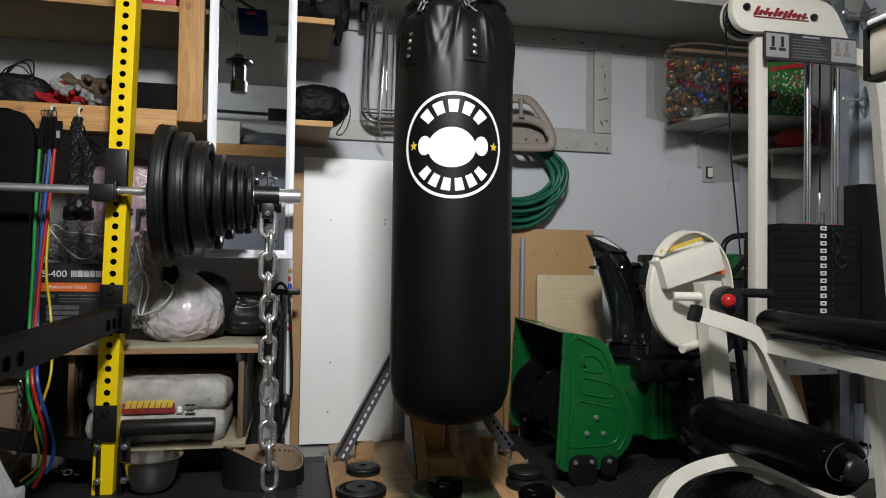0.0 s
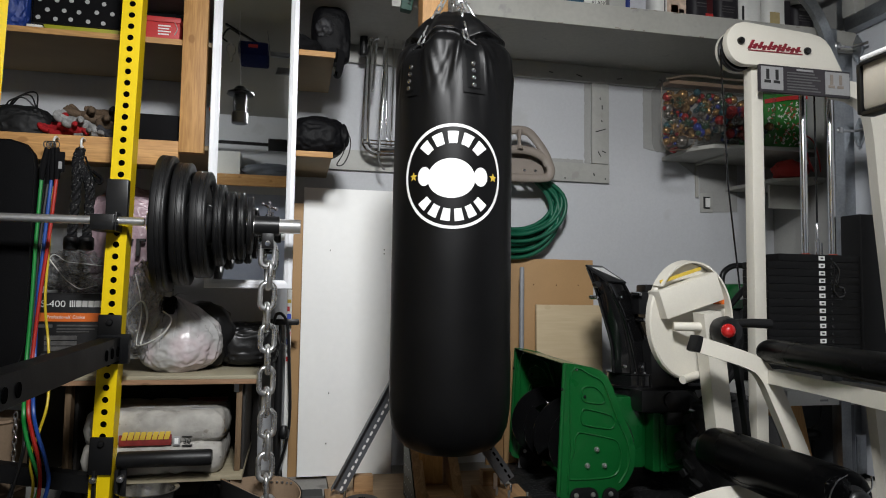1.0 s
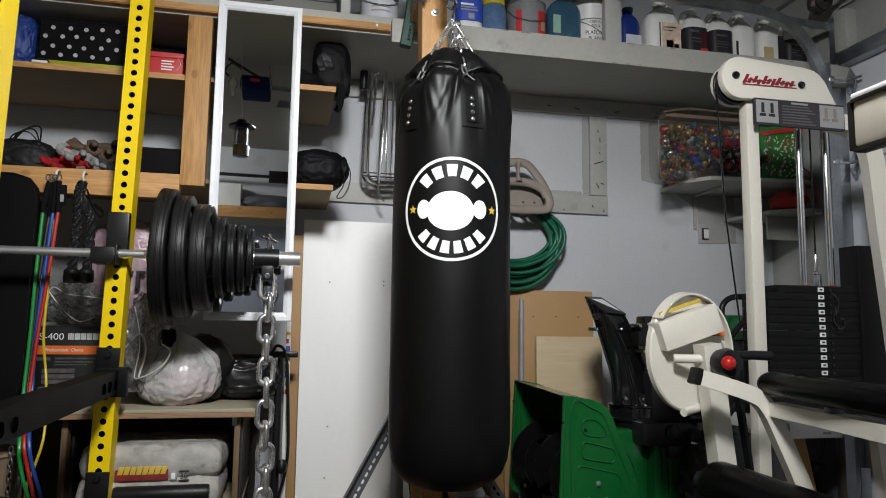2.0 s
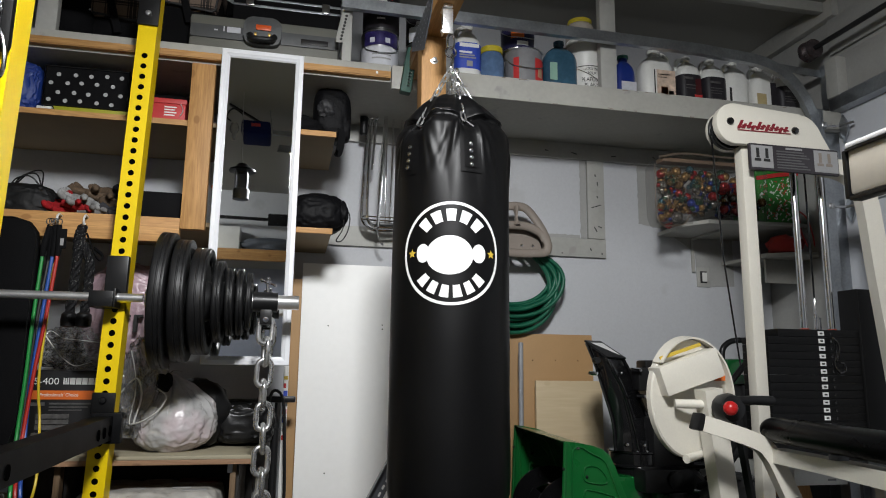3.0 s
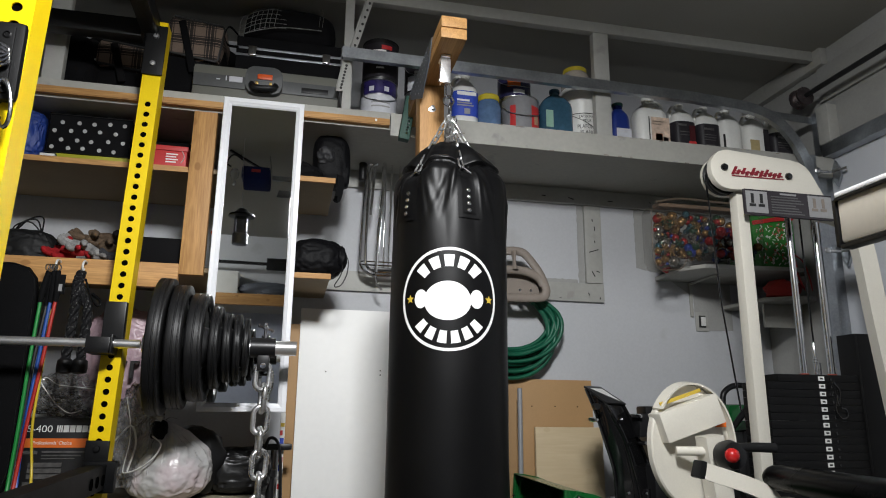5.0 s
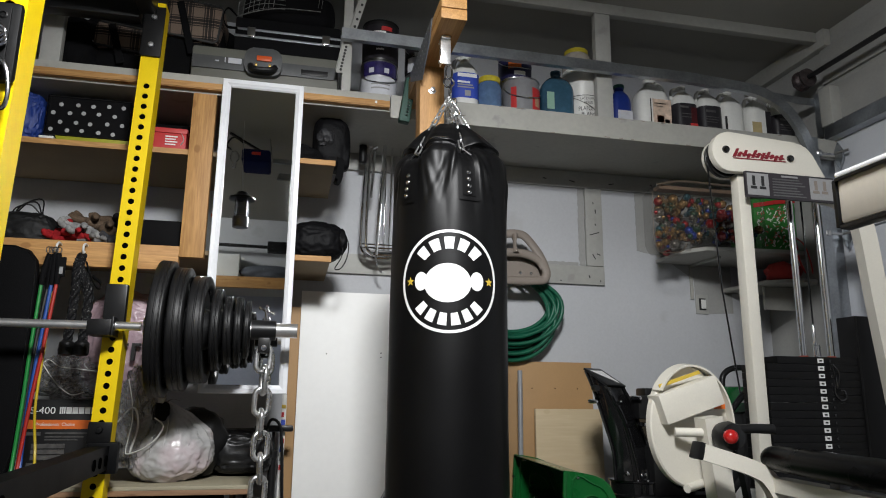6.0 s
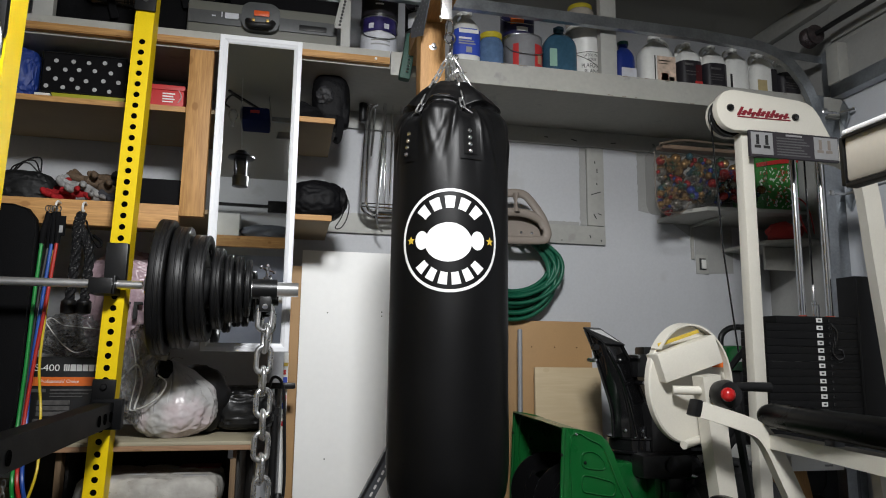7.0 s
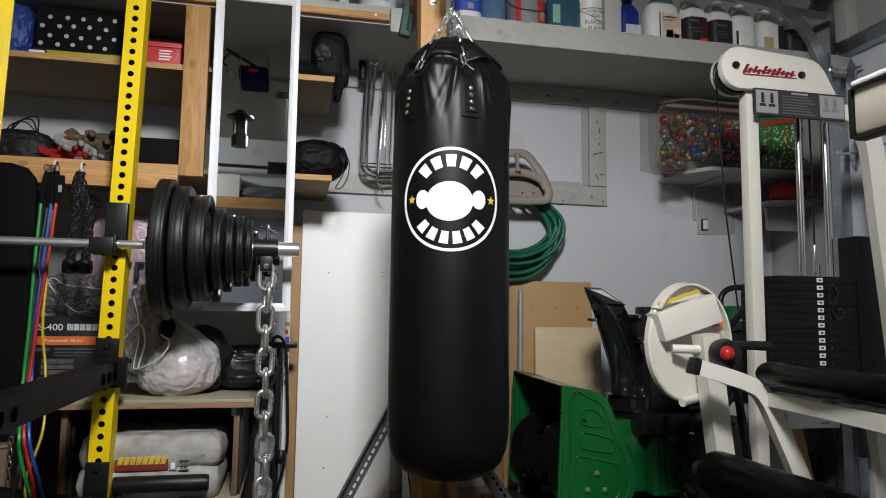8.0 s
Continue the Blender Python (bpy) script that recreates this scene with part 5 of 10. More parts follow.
part("strut", bm, BLACKSTEEL, mach, "black flat steel strut")
bm = B()
box(bm, 2.262, 2.30, 1.985, 1.9905, 0.70, 0.79, 0.0005)
part("label", bm, PALELABELS, mach, "pale instruction label")
bm = B()
box(bm, 2.262, 2.30, 1.982, 1.9845, 0.785, 0.792, 0.0005)
part("label_edge", bm, surface("brown_band", (0.20, 0.07, 0.03), 0.5, bump=0), mach, "brown printed band")
# cream guard of another machine, close by
guard = thing("machine_guard", (0.75, 0.2, 0.0), "cream guard plate with a white lip on a post", "machine guard")
bm = B()
box(bm, 0.70, 0.712, 0.08, 0.505, 0.982, 1.034, 0.005)
part("plate", bm, surface("beige_enamel", (0.46, 0.42, 0.355), 0.45, vary=0.05, coarse=5, grain=180, bump=0.05), guard, "beige guard plate")
bm = B()
box(bm, 0.6985, 0.7135, 0.5055, 0.511, 0.979, 1.0335, 0.002)
box(bm, 0.6985, 0.7135, 0.08, 0.505, 0.9765, 0.9815, 0.001)
box(bm, 0.6975, 0.6995, 0.08, 0.505, 1.0305, 1.034, 0.0005)
part("edge_trim", bm, BLACKPLASTIC, guard, "black edge trim")
bm = B()
box(bm, 0.698, 0.714, 0.08, 0.505, 1.0345, 1.0405, 0.002)
part("lip", bm, surface("white_gloss", (0.85, 0.85, 0.85), 0.2), guard, "white lip")
bm = B()
box(bm, 0.72, 0.77, 0.12, 0.17, 0.001, 1.038, 0.004)
part("post", bm, CREAM, guard)

# ---- snow blower ----
blower = thing("snow_blower", (1.4, 2.55, 0.0), "green and black two-stage snow blower with a tall chute", "snow blower")
SIDE = [(1.041, 0.10), (1.064, 0.553), (1.111, 0.547), (1.17, 0.536), (1.205, 0.524), (1.232, 0.503), (1.252, 0.462), (1.270, 0.412), (1.288, 0.367), (1.312, 0.322), (1.329, 0.282), (1.339, 0.238), (1.338, 0.20),
        (1.330, 0.168), (1.314, 0.138), (1.293, 0.113), (1.268, 0.096), (1.235, 0.082), (1.205, 0.066), (1.185, 0.056), (1.10, 0.056), (1.066, 0.062), (1.048, 0.076)]


def bead(bm, outline, dx, y, r, closed=True, n=4):
    """A pressed bead in the sheet along an outline of x and z."""
    pts = bend([(x + dx, y, z) for x, z in outline + (outline[:1] if closed else [])], n)
    tube(bm, pts[:-1] if closed else pts, r, 6, closed, flat=0.6)


for y in (2.22, 2.915):
    dx = (y - 2.22) * 0.07
    bm = B()
    prism(bm, SIDE, Matrix(((1, 0, 0, dx), (0, 0, 1, y), (0, 1, 0, 0), (0, 0, 0, 1))), 0.012, 0.003)
    sp = part("side_plate", bm, GREEN, blower, "pressed green side plate")
    bm = B()
    bead(bm, [(1.130, 0.440), (1.135, 0.460), (1.150, 0.468), (1.178, 0.466), (1.203, 0.448), (1.219, 0.420), (1.205, 0.407), (1.152, 0.413), (1.133, 0.424)], dx, y, 0.0056)
    bead(bm, [(1.129, 0.366), (1.134, 0.383), (1.148, 0.389), (1.21, 0.375), (1.245, 0.363), (1.255, 0.345), (1.248, 0.321), (1.22, 0.320), (1.145, 0.333), (1.131, 0.344)], dx, y, 0.0056)
    bead(bm, [(1.108, 0.292), (1.122, 0.308), (1.16, 0.302), (1.225, 0.288), (1.262, 0.276), (1.278, 0.245), (1.282, 0.215), (1.272, 0.172), (1.24, 0.150), (1.16, 0.145), (1.09, 0.147), (1.079, 0.16), (1.085, 0.19), (1.10, 0.235)], dx, y, 0.005)
    bead(bm, [(1.079, 0.10), (1.088, 0.30), (1.094, 0.522), (1.17, 0.506), (1.206, 0.487), (1.226, 0.452), (1.262, 0.362), (1.302, 0.277), (1.313, 0.222), (1.304, 0.172), (1.274, 0.128)], dx, y, 0.0062, False)
    tube(bm, [(1.046 + dx, y + 0.002, 0.09), (1.068 + dx, y + 0.002, 0.548)], 0.008, 8)
    part("pressing", bm, GREEN, sp)
    for x, z in ((1.189, 0.247), (1.153, 0.192), (1.218, 0.190)):
        bm = B()
        lathe(bm, [(0.001, y - 0.011), (0.0055, y - 0.0105), (0.0085, y - 0.006), (0.0105, y - 0.001)], (x + dx, 0, z), 12, "y")
        part("bolt", bm, BOLTZINC, sp)
    for x, z in ((1.112, 0.528), (1.058, 0.46), (1.144, 0.432)):
        bm = B()
        lathe(bm, [(0.001, y - 0.006), (0.004, y - 0.005), (0.006, y - 0.001)], (x + dx, 0, z), 10, "y")
        part("rivet", bm, CHROME if z > 0.5 else BLACKSTEEL, sp)
    bm = B()
    prism(bm, rounded(1.086, 1.19, 0.013, 0.118, 0.03), Matrix(((1, 0, 0, dx), (0, 0, 1, y - 0.012), (0, 1, 0, 0), (0, 0, 0, 1))), 0.01, 0.002)
    prism(bm, rounded(1.208, 1.268, 0.040, 0.114, 0.028), Matrix(((1, 0, 0, dx), (0, 0, 1, y - 0.012), (0, 1, 0, 0), (0, 0, 0, 1))), 0.01, 0.002)
    sk = part("skid_shoe", bm, BLACKSTEEL, blower, "black skid shoe")
    for x in (1.107, 1.169, 1.236):
        bm = B()
        lathe(bm, [(0.001, y - 0.022), (0.006, y - 0.021), (0.0095, y - 0.013)], (x + dx, 0, 0.094), 10, "y")
        part("bolt", bm, BOLTZINC, sk)
bm = B()
ys = (2.233, 2.914)
back = [(1.058, 0.552), (1.11, 0.544), (1.17, 0.533), (1.203, 0.521), (1.229, 0.50), (1.25, 0.46), (1.286, 0.366), (1.326, 0.28), (1.336, 0.22), (1.327, 0.168), (1.29, 0.114), (1.23, 0.082), (1.18, 0.06)]
rings = []
for k in (1.0, 0.988):
    for_y = []
    for x, z in back:
        for_y.append((1.06 + (x - 1.06) * k, 0.3 + (z - 0.3) * k))
    rings.append(for_y)
for y0, y1 in (ys,):
    a = [[bm.verts.new((x + (y - 2.22) * 0.07, y, z)) for x, z in rings[0]] for y in (y0, y1)]
    b = [[bm.verts.new((x + (y - 2.22) * 0.07, y, z)) for x, z in rings[1]] for y in (y0, y1)]
    for i in range(len(back) - 1):
        bm.faces.new((a[0][i], a[0][i + 1], a[1][i + 1], a[1][i]))
        bm.faces.new((b[0][i], b[1][i], b[1][i + 1], b[0][i + 1]))
part("housing", bm, GREEN, blower, "green auger housing")
bm = B()
lathe(bm, [(0.018, 2.235), (0.018, 2.91)], (1.21, 0, 0.25), 14, "y")
for s, y0 in ((1, 2.27), (-1, 2.88)):
    n = 60
    prev = None
    for i in range(n + 1):
        t = 2 * math.pi * 1.6 * i / n * s
        y = y0 + s * 0.27 * i / n
        c, w = math.cos(t), math.sin(t)
        cur = [bm.verts.new((1.21 + r * c, y + o, 0.25 + r * w)) for r, o in ((0.075, 0), (0.15, 0), (0.15, 0.006), (0.075, 0.006))]
        if prev:
            for a in range(4):
                bm.faces.new((prev[a], prev[(a + 1) % 4], cur[(a + 1) % 4], cur[a]))
        prev = cur
lathe(bm, [(0.05, 2.53), (0.06, 2.55), (0.06, 2.61), (0.05, 2.63)], (1.21, 0, 0.25), 20, "y")
part("auger", bm, GLOSSBLACK, blower, "black spiral auger")
for x, z in ((1.152, 0.528), (1.209, 0.471), (1.2, 0.374), (1.18, 0.30), (1.255, 0.275)):
    bm = B()
    lathe(bm, [(0.001, 2.906), (0.004, 2.907), (0.0065, 2.911), (0.0065, 2.9145)], (x, 0, z), 10, "y")
    part("bolt", bm, CHROME, blower)
# discharge chute
bm = B()
lathe(bm, [(0.085, 0.33), (0.10, 0.34), (0.10, 0.425), (0.112, 0.428), (0.112, 0.434), (0.106, 0.438), (0.106, 0.478), (0.112, 0.482), (0.112, 0.488), (0.085, 0.492), (0.085, 0.53)], (1.49, 2.52, 0), 40)
part("chute_ring", bm, GLOSSBLACK, blower)
bm = B()
# four corner lines: towards the auger, front ridge, engine side, back
corners = [
    [(1.365, 2.46, 0.49), (1.358, 2.46, 0.60), (1.322, 2.46, 0.72), (1.288, 2.455, 0.82), (1.250, 2.45, 0.905)],
    [(1.452, 2.42, 0.49), (1.436, 2.42, 0.57), (1.392, 2.41, 0.71), (1.352, 2.41, 0.785), (1.318, 2.41, 0.845)],
    [(1.575, 2.50, 0.49), (1.555, 2.50, 0.57), (1.505, 2.50, 0.70), (1.47, 2.49, 0.78), (1.43, 2.48, 0.843)],
    [(1.47, 2.60, 0.49), (1.455, 2.60, 0.58), (1.42, 2.58, 0.72), (1.40, 2.57, 0.81), (1.366, 2.56, 0.908)],
]
lines = [bend(c, 6) for c in corners]
rings = []
for i in range(len(lines[0])):
    q = [l[i] for l in lines]
    ring = []
    for k in range(4):
        p0, p, p1 = q[k - 1], q[k], q[(k + 1) % 4]
        f = 0.26
        ring += [bm.verts.new(p.lerp(p0, f)), bm.verts.new(p.lerp(p0, f * 0.35).lerp(p1, f * 0.12)), bm.verts.new(p.lerp(p1, f * 0.35).lerp(p0, f * 0.12)), bm.verts.new(p.lerp(p1, f))]
    rings.append(ring)
quads(bm, rings)
chute = part("chute", bm, GLOSSBLACK, blower, "glossy black curved chute", smooth=50)
# folded seams along the chute, a foot flange and its bolts
for k, r in ((0, 0.006), (1, 0.0045), (2, 0.006)):
    bm = B()
    tube(bm, [p.lerp(sum((l[i] for l in lines), Vector()) / 4, 0.06) for i, p in enumerate(lines[k])], r, 8)
    part("seam", bm, GLOSSBLACK, chute)
for i, (k, f) in enumerate(((0, 0.5), (1, 0.25), (1, 0.75), (2, 0.3))):
    p = lines[k][1].lerp(lines[(k + 1) % 4][1], f)
    bm = B()
    lathe(bm, [(0.001, p.y - 0.012), (0.006, p.y - 0.011), (0.008, p.y - 0.004), (0.009, p.y + 0.006)], (p.x, 0, p.z + 0.01), 10, "y")
    part("bolt", bm, CHROME, chute)
for x, y, z in ((1.455, 2.405, 0.80), (1.47, 2.405, 0.70), (1.283, 2.43, 0.785)):
    bm = B()
    lathe(bm, [(0.001, y - 0.012), (0.006, y - 0.011), (0.008, y - 0.004), (0.009, y + 0.05)], (x, 0, z), 10, "y")
    part("bolt", bm, CHROME, chute)
mid = sum((Vector(c[-1]) for c in corners), Vector()) / 4
up = (Vector(corners[1][-1]) - Vector(corners[3][-1])).cross(Vector(corners[2][-1]) - Vector(corners[0][-1])).normalized()
up = up if up.z > 0 else -up


def lid(bm, grow, lift, thick):
    base = [mid + (Vector(c[-1]) - mid) * grow + up * lift for c in corners]
    quads(bm, [[bm.verts.new(p) for p in base], [bm.verts.new(p + up * thick) for p in base]])


bm = B()
lid(bm, 1.06, 0.001, 0.007)
fl = part("deflector", bm, BLACKPLASTIC, chute)
bm = B()
lid(bm, 0.74, 0.0085, 0.0008)
part("label", bm, WHITEINK, fl, "white warning label")
for grow, shift in ((0.30, -0.032), (0.26, 0.035)):
    bm = B()
    base = [mid + (Vector(c[-1]) - mid) * grow + up * 0.0096 + (Vector(corners[2][-1]) - Vector(corners[0][-1])) * shift * 6 for c in corners]
    quads(bm, [[bm.verts.new(p) for p in base], [bm.verts.new(p + up * 0.0006) for p in base]])
    part("print_block", bm, BLACKINK, fl)
bm = B()
lathe(bm, [(0.012, 2.39), (0.012, 2.42)], (1.275, 0, 0.835), 12, "y")
part("deflector_pivot", bm, BLACKPLASTIC, chute)
bm = B()
box(bm, 1.46, 1.52, 2.42, 2.50, 0.72, 0.81, 0.01)
box(bm, 1.50, 1.56, 2.44, 2.52, 0.79, 0.84, 0.01)
part("chute_crank", bm, BLACKPLASTIC, blower)
# engine and gearbox
bm = B()
box(bm, 1.345, 1.497, 2.43, 2.70, 0.12, 0.40, 0.02)
box(bm, 1.495, 1.70, 2.38, 2.70, 0.115, 0.345, 0.012)
part("gear_housing", bm, GREEN, blower, "green frame box")
bm = B()
box(bm, 1.52, 1.65, 2.366, 2.379, 0.12, 0.34, 0.01)
box(bm, 1.54, 1.63, 2.358, 2.367, 0.15, 0.31, 0.008)
bead(bm, [(1.535, 0.325), (1.635, 0.325), (1.64, 0.16), (1.61, 0.145), (1.535, 0.15)], 0.0, 2.357, 0.004)
part("cover_plate", bm, GREEN, blower)
for k in range(7):
    bm = B()
    a = radians(200 + k * 22)
    lathe(bm, [(0.006, 0.505), (0.006, 0.513), (0.003, 0.516)], (1.49 + 0.1 * math.cos(a), 2.52 + 0.1 * math.sin(a), -0.02), 10)
    part("bolt", bm, CHROME, blower)
bm = B()
box(bm, 1.50, 1.84, 2.40, 2.72, 0.42, 0.62, 0.03)
box(bm, 1.56, 1.80, 2.42, 2.70, 0.62, 0.76, 0.03)
lathe(bm, [(0.05, 2.36), (0.06, 2.37), (0.06, 2.41)], (1.62, 0, 0.52), 20, "y")
box(bm, 1.43, 1.64, 2.345, 2.50, 0.345, 0.435, 0.02)
box(bm, 1.53, 1.60, 2.335, 2.36, 0.30, 0.35, 0.006)
lathe(bm, [(0.02, 2.33), (0.032, 2.335), (0.032, 2.36)], (1.555, 0, 0.395), 16, "y")
eng = part("engine", bm, BLACKPLASTIC, blower, "black engine block")
for i in range(6):
    bm = B()
    box(bm, 1.66, 1.80, 2.388, 2.402, 0.44 + i * 0.028, 0.452 + i * 0.028, 0.002)
    part("cooling_fin", bm, GREYSTEEL, eng)
bm = B()
lathe(bm, [(0.008, 0.0), (0.012, 0.004), (0.012, 0.03), (0.008, 0.034)], (1.575, 2.35, 0.5), 12)
part("fuel_tap", bm, YELLOWINK, eng, "yellow tap")
for y in (2.30, 2.78):
    bm = B()
    rr = 0.2
    lathe(bm, [(0.10, y - 0.05), (0.17, y - 0.06), (rr - 0.012, y - 0.045), (rr, y - 0.02), (rr, y + 0.02), (rr - 0.012, y + 0.045), (0.17, y + 0.06), (0.10, y + 0.05)], (1.78, 0, rr + 0.012), 40, "y")
    treads = []
    for i in range(18):
        t = 2 * math.pi * i / 18
        for s in (-1, 1):
            treads.append(Matrix.Translation((1.78, y + s * 0.028, rr + 0.012)) @ Matrix.Rotation(t + s * 0.08, 4, "Y") @ pose(0, 0, 0, 0, 0, s * 30))
    TYRE = surface("tyre_rubber", (0.028, 0.028, 0.029), 0.6, vary=0.25, coarse=9, grain=140, bump=0.2)
    wh = part("wheel", bm, TYRE, blower, "knobbly black tyre")
    for m in treads:
        bm = B()
        box(bm, -0.014, 0.014, -0.028, 0.028, rr - 0.006, rr + 0.012, 0.003, m=m)
        part("tread_block", bm, TYRE, wh)
    bm = B()
    lathe(bm, [(0.02, y - 0.045), (0.10, y - 0.03), (0.10, y + 0.03), (0.02, y + 0.045)], (1.78, 0, rr + 0.012), 28, "y")
    part("rim", bm, GLOSSBLACK, wh)
for y in (2.36, 2.72):
    bm = B()
    tube(bm, bend([(1.75, y, 0.4), (1.95, y, 0.62), (2.2, y, 0.88), (2.32, y, 0.92)], 5), 0.014, 10)
    part("handlebar", bm, BLACKSTEEL, blower)

# ---- on the wall: wire rack, hose hanger, boards, outlet ----
wire = thing("wire_rack", (0.5, 3.05, 1.42), "chrome wire bicycle rack hung on the wall", "rack")
RACKCHROME = surface("rack_chrome", (0.82, 0.82, 0.82), 0.14, 1.0, vary=0.15, coarse=14, grain=120, bump=0.05, depth=0.0005, spot=(0.25, 0.24, 0.23), spots=0.0)
for r, y, pts in ((0.0068, 2.99, ((0.452, 1.955), (0.428, 1.94), (0.418, 1.80), (0.412, 1.64), (0.408, 1.50), (0.412, 1.462), (0.43, 1.436), (0.46, 1.42), (0.50, 1.417), (0.62, 1.425))),
                  (0.0068, 2.965, ((0.468, 1.948), (0.442, 1.918), (0.432, 1.77), (0.430, 1.63), (0.430, 1.49), (0.437, 1.455), (0.455, 1.434), (0.49, 1.428), (0.62, 1.432)))):
    bm = B()
    tube(bm, bend([(x, y, z) for x, z in pts], 6), r, 10)
    part("side_rod", bm, RACKCHROME, wire)
for r, y, pts in ((0.0082, 2.96, ((0.506, 1.965), (0.502, 1.92), (0.495, 1.778), (0.484, 1.558), (0.479, 1.425))), (0.0052, 2.985, ((0.548, 1.965), (0.543, 1.93), (0.540, 1.644), (0.537, 1.455))),
                  (0.0045, 2.985, ((0.514, 1.965), (0.513, 1.92), (0.516, 1.455))), (0.0062, 2.985, ((0.470, 1.96), (0.462, 1.92), (0.453, 1.78), (0.448, 1.70))),
                  (0.0045, 2.985, ((0.586, 1.965), (0.582, 1.92), (0.575, 1.455))), (0.006, 2.99, ((0.62, 1.965), (0.612, 1.90), (0.604, 1.44)))):
    bm = B()
    tube(bm, bend([(x, y, z) for x, z in pts], 4), r, 8)
    part("rod", bm, RACKCHROME, wire)
for z, y in ((1.478, 2.978), (1.461, 2.972)):
    bm = B()
    tube(bm, [(0.412, y, z), (0.63, y, z)], 0.0036, 8)
    part("cross_rod", bm, RACKCHROME, wire)
bm = B()
box(bm, 0.445, 0.62, 2.968, 2.992, 1.438, 1.452, 0.003)
part("pivot_bar", bm, BLACKPLASTIC, wire, "dark pivot bar")
bm = B()
lathe(bm, [(0.012, 1.866), (0.0185, 1.872), (0.0185, 2.012), (0.012, 2.018)], (0.405, 2.99, 0), 16)
part("grip", bm, BLACKPLASTIC, wire, "black foam grip")
bm = B()
tube(bm, bend([(0.478, 2.965, 1.425), (0.482, 2.962, 1.39), (0.49, 2.962, 1.365), (0.508, 2.965, 1.345)], 5), 0.0042, 8)
part("hook", bm, STEEL, wire)
bm = B()
tube(bm, [(0.50, 2.99, 1.96), (0.50, YN - 0.021, 1.965)], 0.005, 8)
tube(bm, [(0.60, 2.99, 1.955), (0.60, YN - 0.021, 1.96)], 0.005, 8)
part("wall_peg", bm, STEEL, wire)

hanger = thing("hose_hanger", (1.15, 3.1, 1.33), "taupe plastic hose hanger screwed to the wall", "hose hanger")
HC = 1.14


def both(pts):
    """Points of one half, and the other half mirrored about the hanger's middle."""
    return pts + [(2 * HC - x, y, z) for x, y, z in pts[::-1] if abs(x - HC) > 0.004]


bm = B()
loop = both([(HC, 2.97, 1.569), (1.188, 2.97, 1.561), (1.23, 2.967, 1.518), (1.27, 2.96, 1.456), (1.294, 2.955, 1.392), (1.291, 2.95, 1.364), (1.275, 2.95, 1.345), (1.21, 2.95, 1.339), (HC, 2.95, 1.337)])
tube(bm, bend(loop + [loop[0]], 6)[:-1], 0.011, 12, True, flat=1.9)
part("loop", bm, TAUPE, hanger, smooth=70)
bm = B()
tube(bm, bend(both([(1.283, 2.957, 1.405), (1.262, 2.96, 1.44), (1.205, 2.96, 1.466), (HC, 2.96, 1.473)]), 6), 0.0115, 12, flat=1.8)
part("mid_rail", bm, TAUPE, hanger, smooth=70)
bm = B()
tube(bm, [(HC, 2.965, 1.562), (HC, 2.962, 1.53), (HC, 2.96, 1.50), (HC, 2.96, 1.472)], [0.03, 0.015, 0.016, 0.034], 12, flat=0.5)
part("spoke", bm, TAUPE, hanger, smooth=70)
bm = B()
arc = both([(1.296, 0, 1.36), (1.29, 0, 1.40), (1.262, 0, 1.443), (1.205, 0, 1.468), (HC, 0, 1.475)])
arc = bend(arc, 4)
quads(bm, [[bm.verts.new((HC + (p.x - HC) * k, y, 1.34 + (p.z - 1.34) * k)) for p in arc] for y, k in ((3.117, 0.93), (3.03, 0.95), (2.957, 1.0), (2.957, 0.97), (3.03, 0.92), (3.117, 0.90))], closed=False)
part("saddle", bm, TAUPE, hanger, smooth=50)
bm = B()
box(bm, 1.0, 1.28, 3.105, 3.117, 1.36, 1.45, 0.003)
bk = part("back_plate", bm, TAUPE, hanger)
bm = B()
prism(bm, [(p.x * 0.9 + HC * 0.1, 1.362 + (p.z - 1.36) * 0.9) for p in arc], Matrix(((1, 0, 0, 0), (0, 0, 1, 3.005), (0, 1, 0, 0), (0, 0, 0, 1))), 0.004)
part("inner_plate", bm, TAUPE, hanger)
for x in (1.10, 1.18, 1.235):
    bm = B()
    lathe(bm, [(0.007, 3.104), (0.006, 3.1), (0.001, 3.099)], (x, -0.10, 1.385), 10, "y")
    part("screw", bm, CHROME, bk)
for x in (1.01, 1.075, 1.14, 1.205, 1.27):
    bm = B()
    box(bm, x - 0.012, x + 0.012, 2.955, 3.104, 1.336, 1.343, 0.002)
    part("floor_bar", bm, TAUPE, hanger)
bm = B()
random.seed(4)
pts = []
loops, n = 15, 44
for k in range(loops * n):
    t = 2 * math.pi * k / n
    f = k // n
    c, s = math.cos(t), math.sin(t)
    w = 0.205 + 0.0095 * (f % 5) + 0.006 * math.sin(f * 2.3)
    low = 1.105 - 0.0185 * ((f * 3) % 8) + 0.008 * math.sin(f * 1.3)
    cz = (1.41 + low) / 2
    h = (1.41 - low) / 2
    pts.append((HC + w * s * (1.0 if c < 0 else 1.0 - 0.34 * c * c) * (1.0 + 0.03 * math.sin(f)), 3.045 + 0.03 * math.sin(f * 1.9) + 0.01 * math.sin(t + f), cz + h * (c if c < 0.3 else 0.3 + (c - 0.3) * 0.85)))
tube(bm, pts, 0.0098, 8)
solo("garden_hose", bm, HOSEGREEN, "coiled green garden hose on the hanger", "hose", smooth=60)
bm = B()
box(bm, -0.115, 0.345, -0.006, 0.006, 0, 0.968, 0.0015, m=Matrix.Translation((1.213, 3.03, 0.0)) @ pose(0, 0, 0, -2.5, 0, 0))
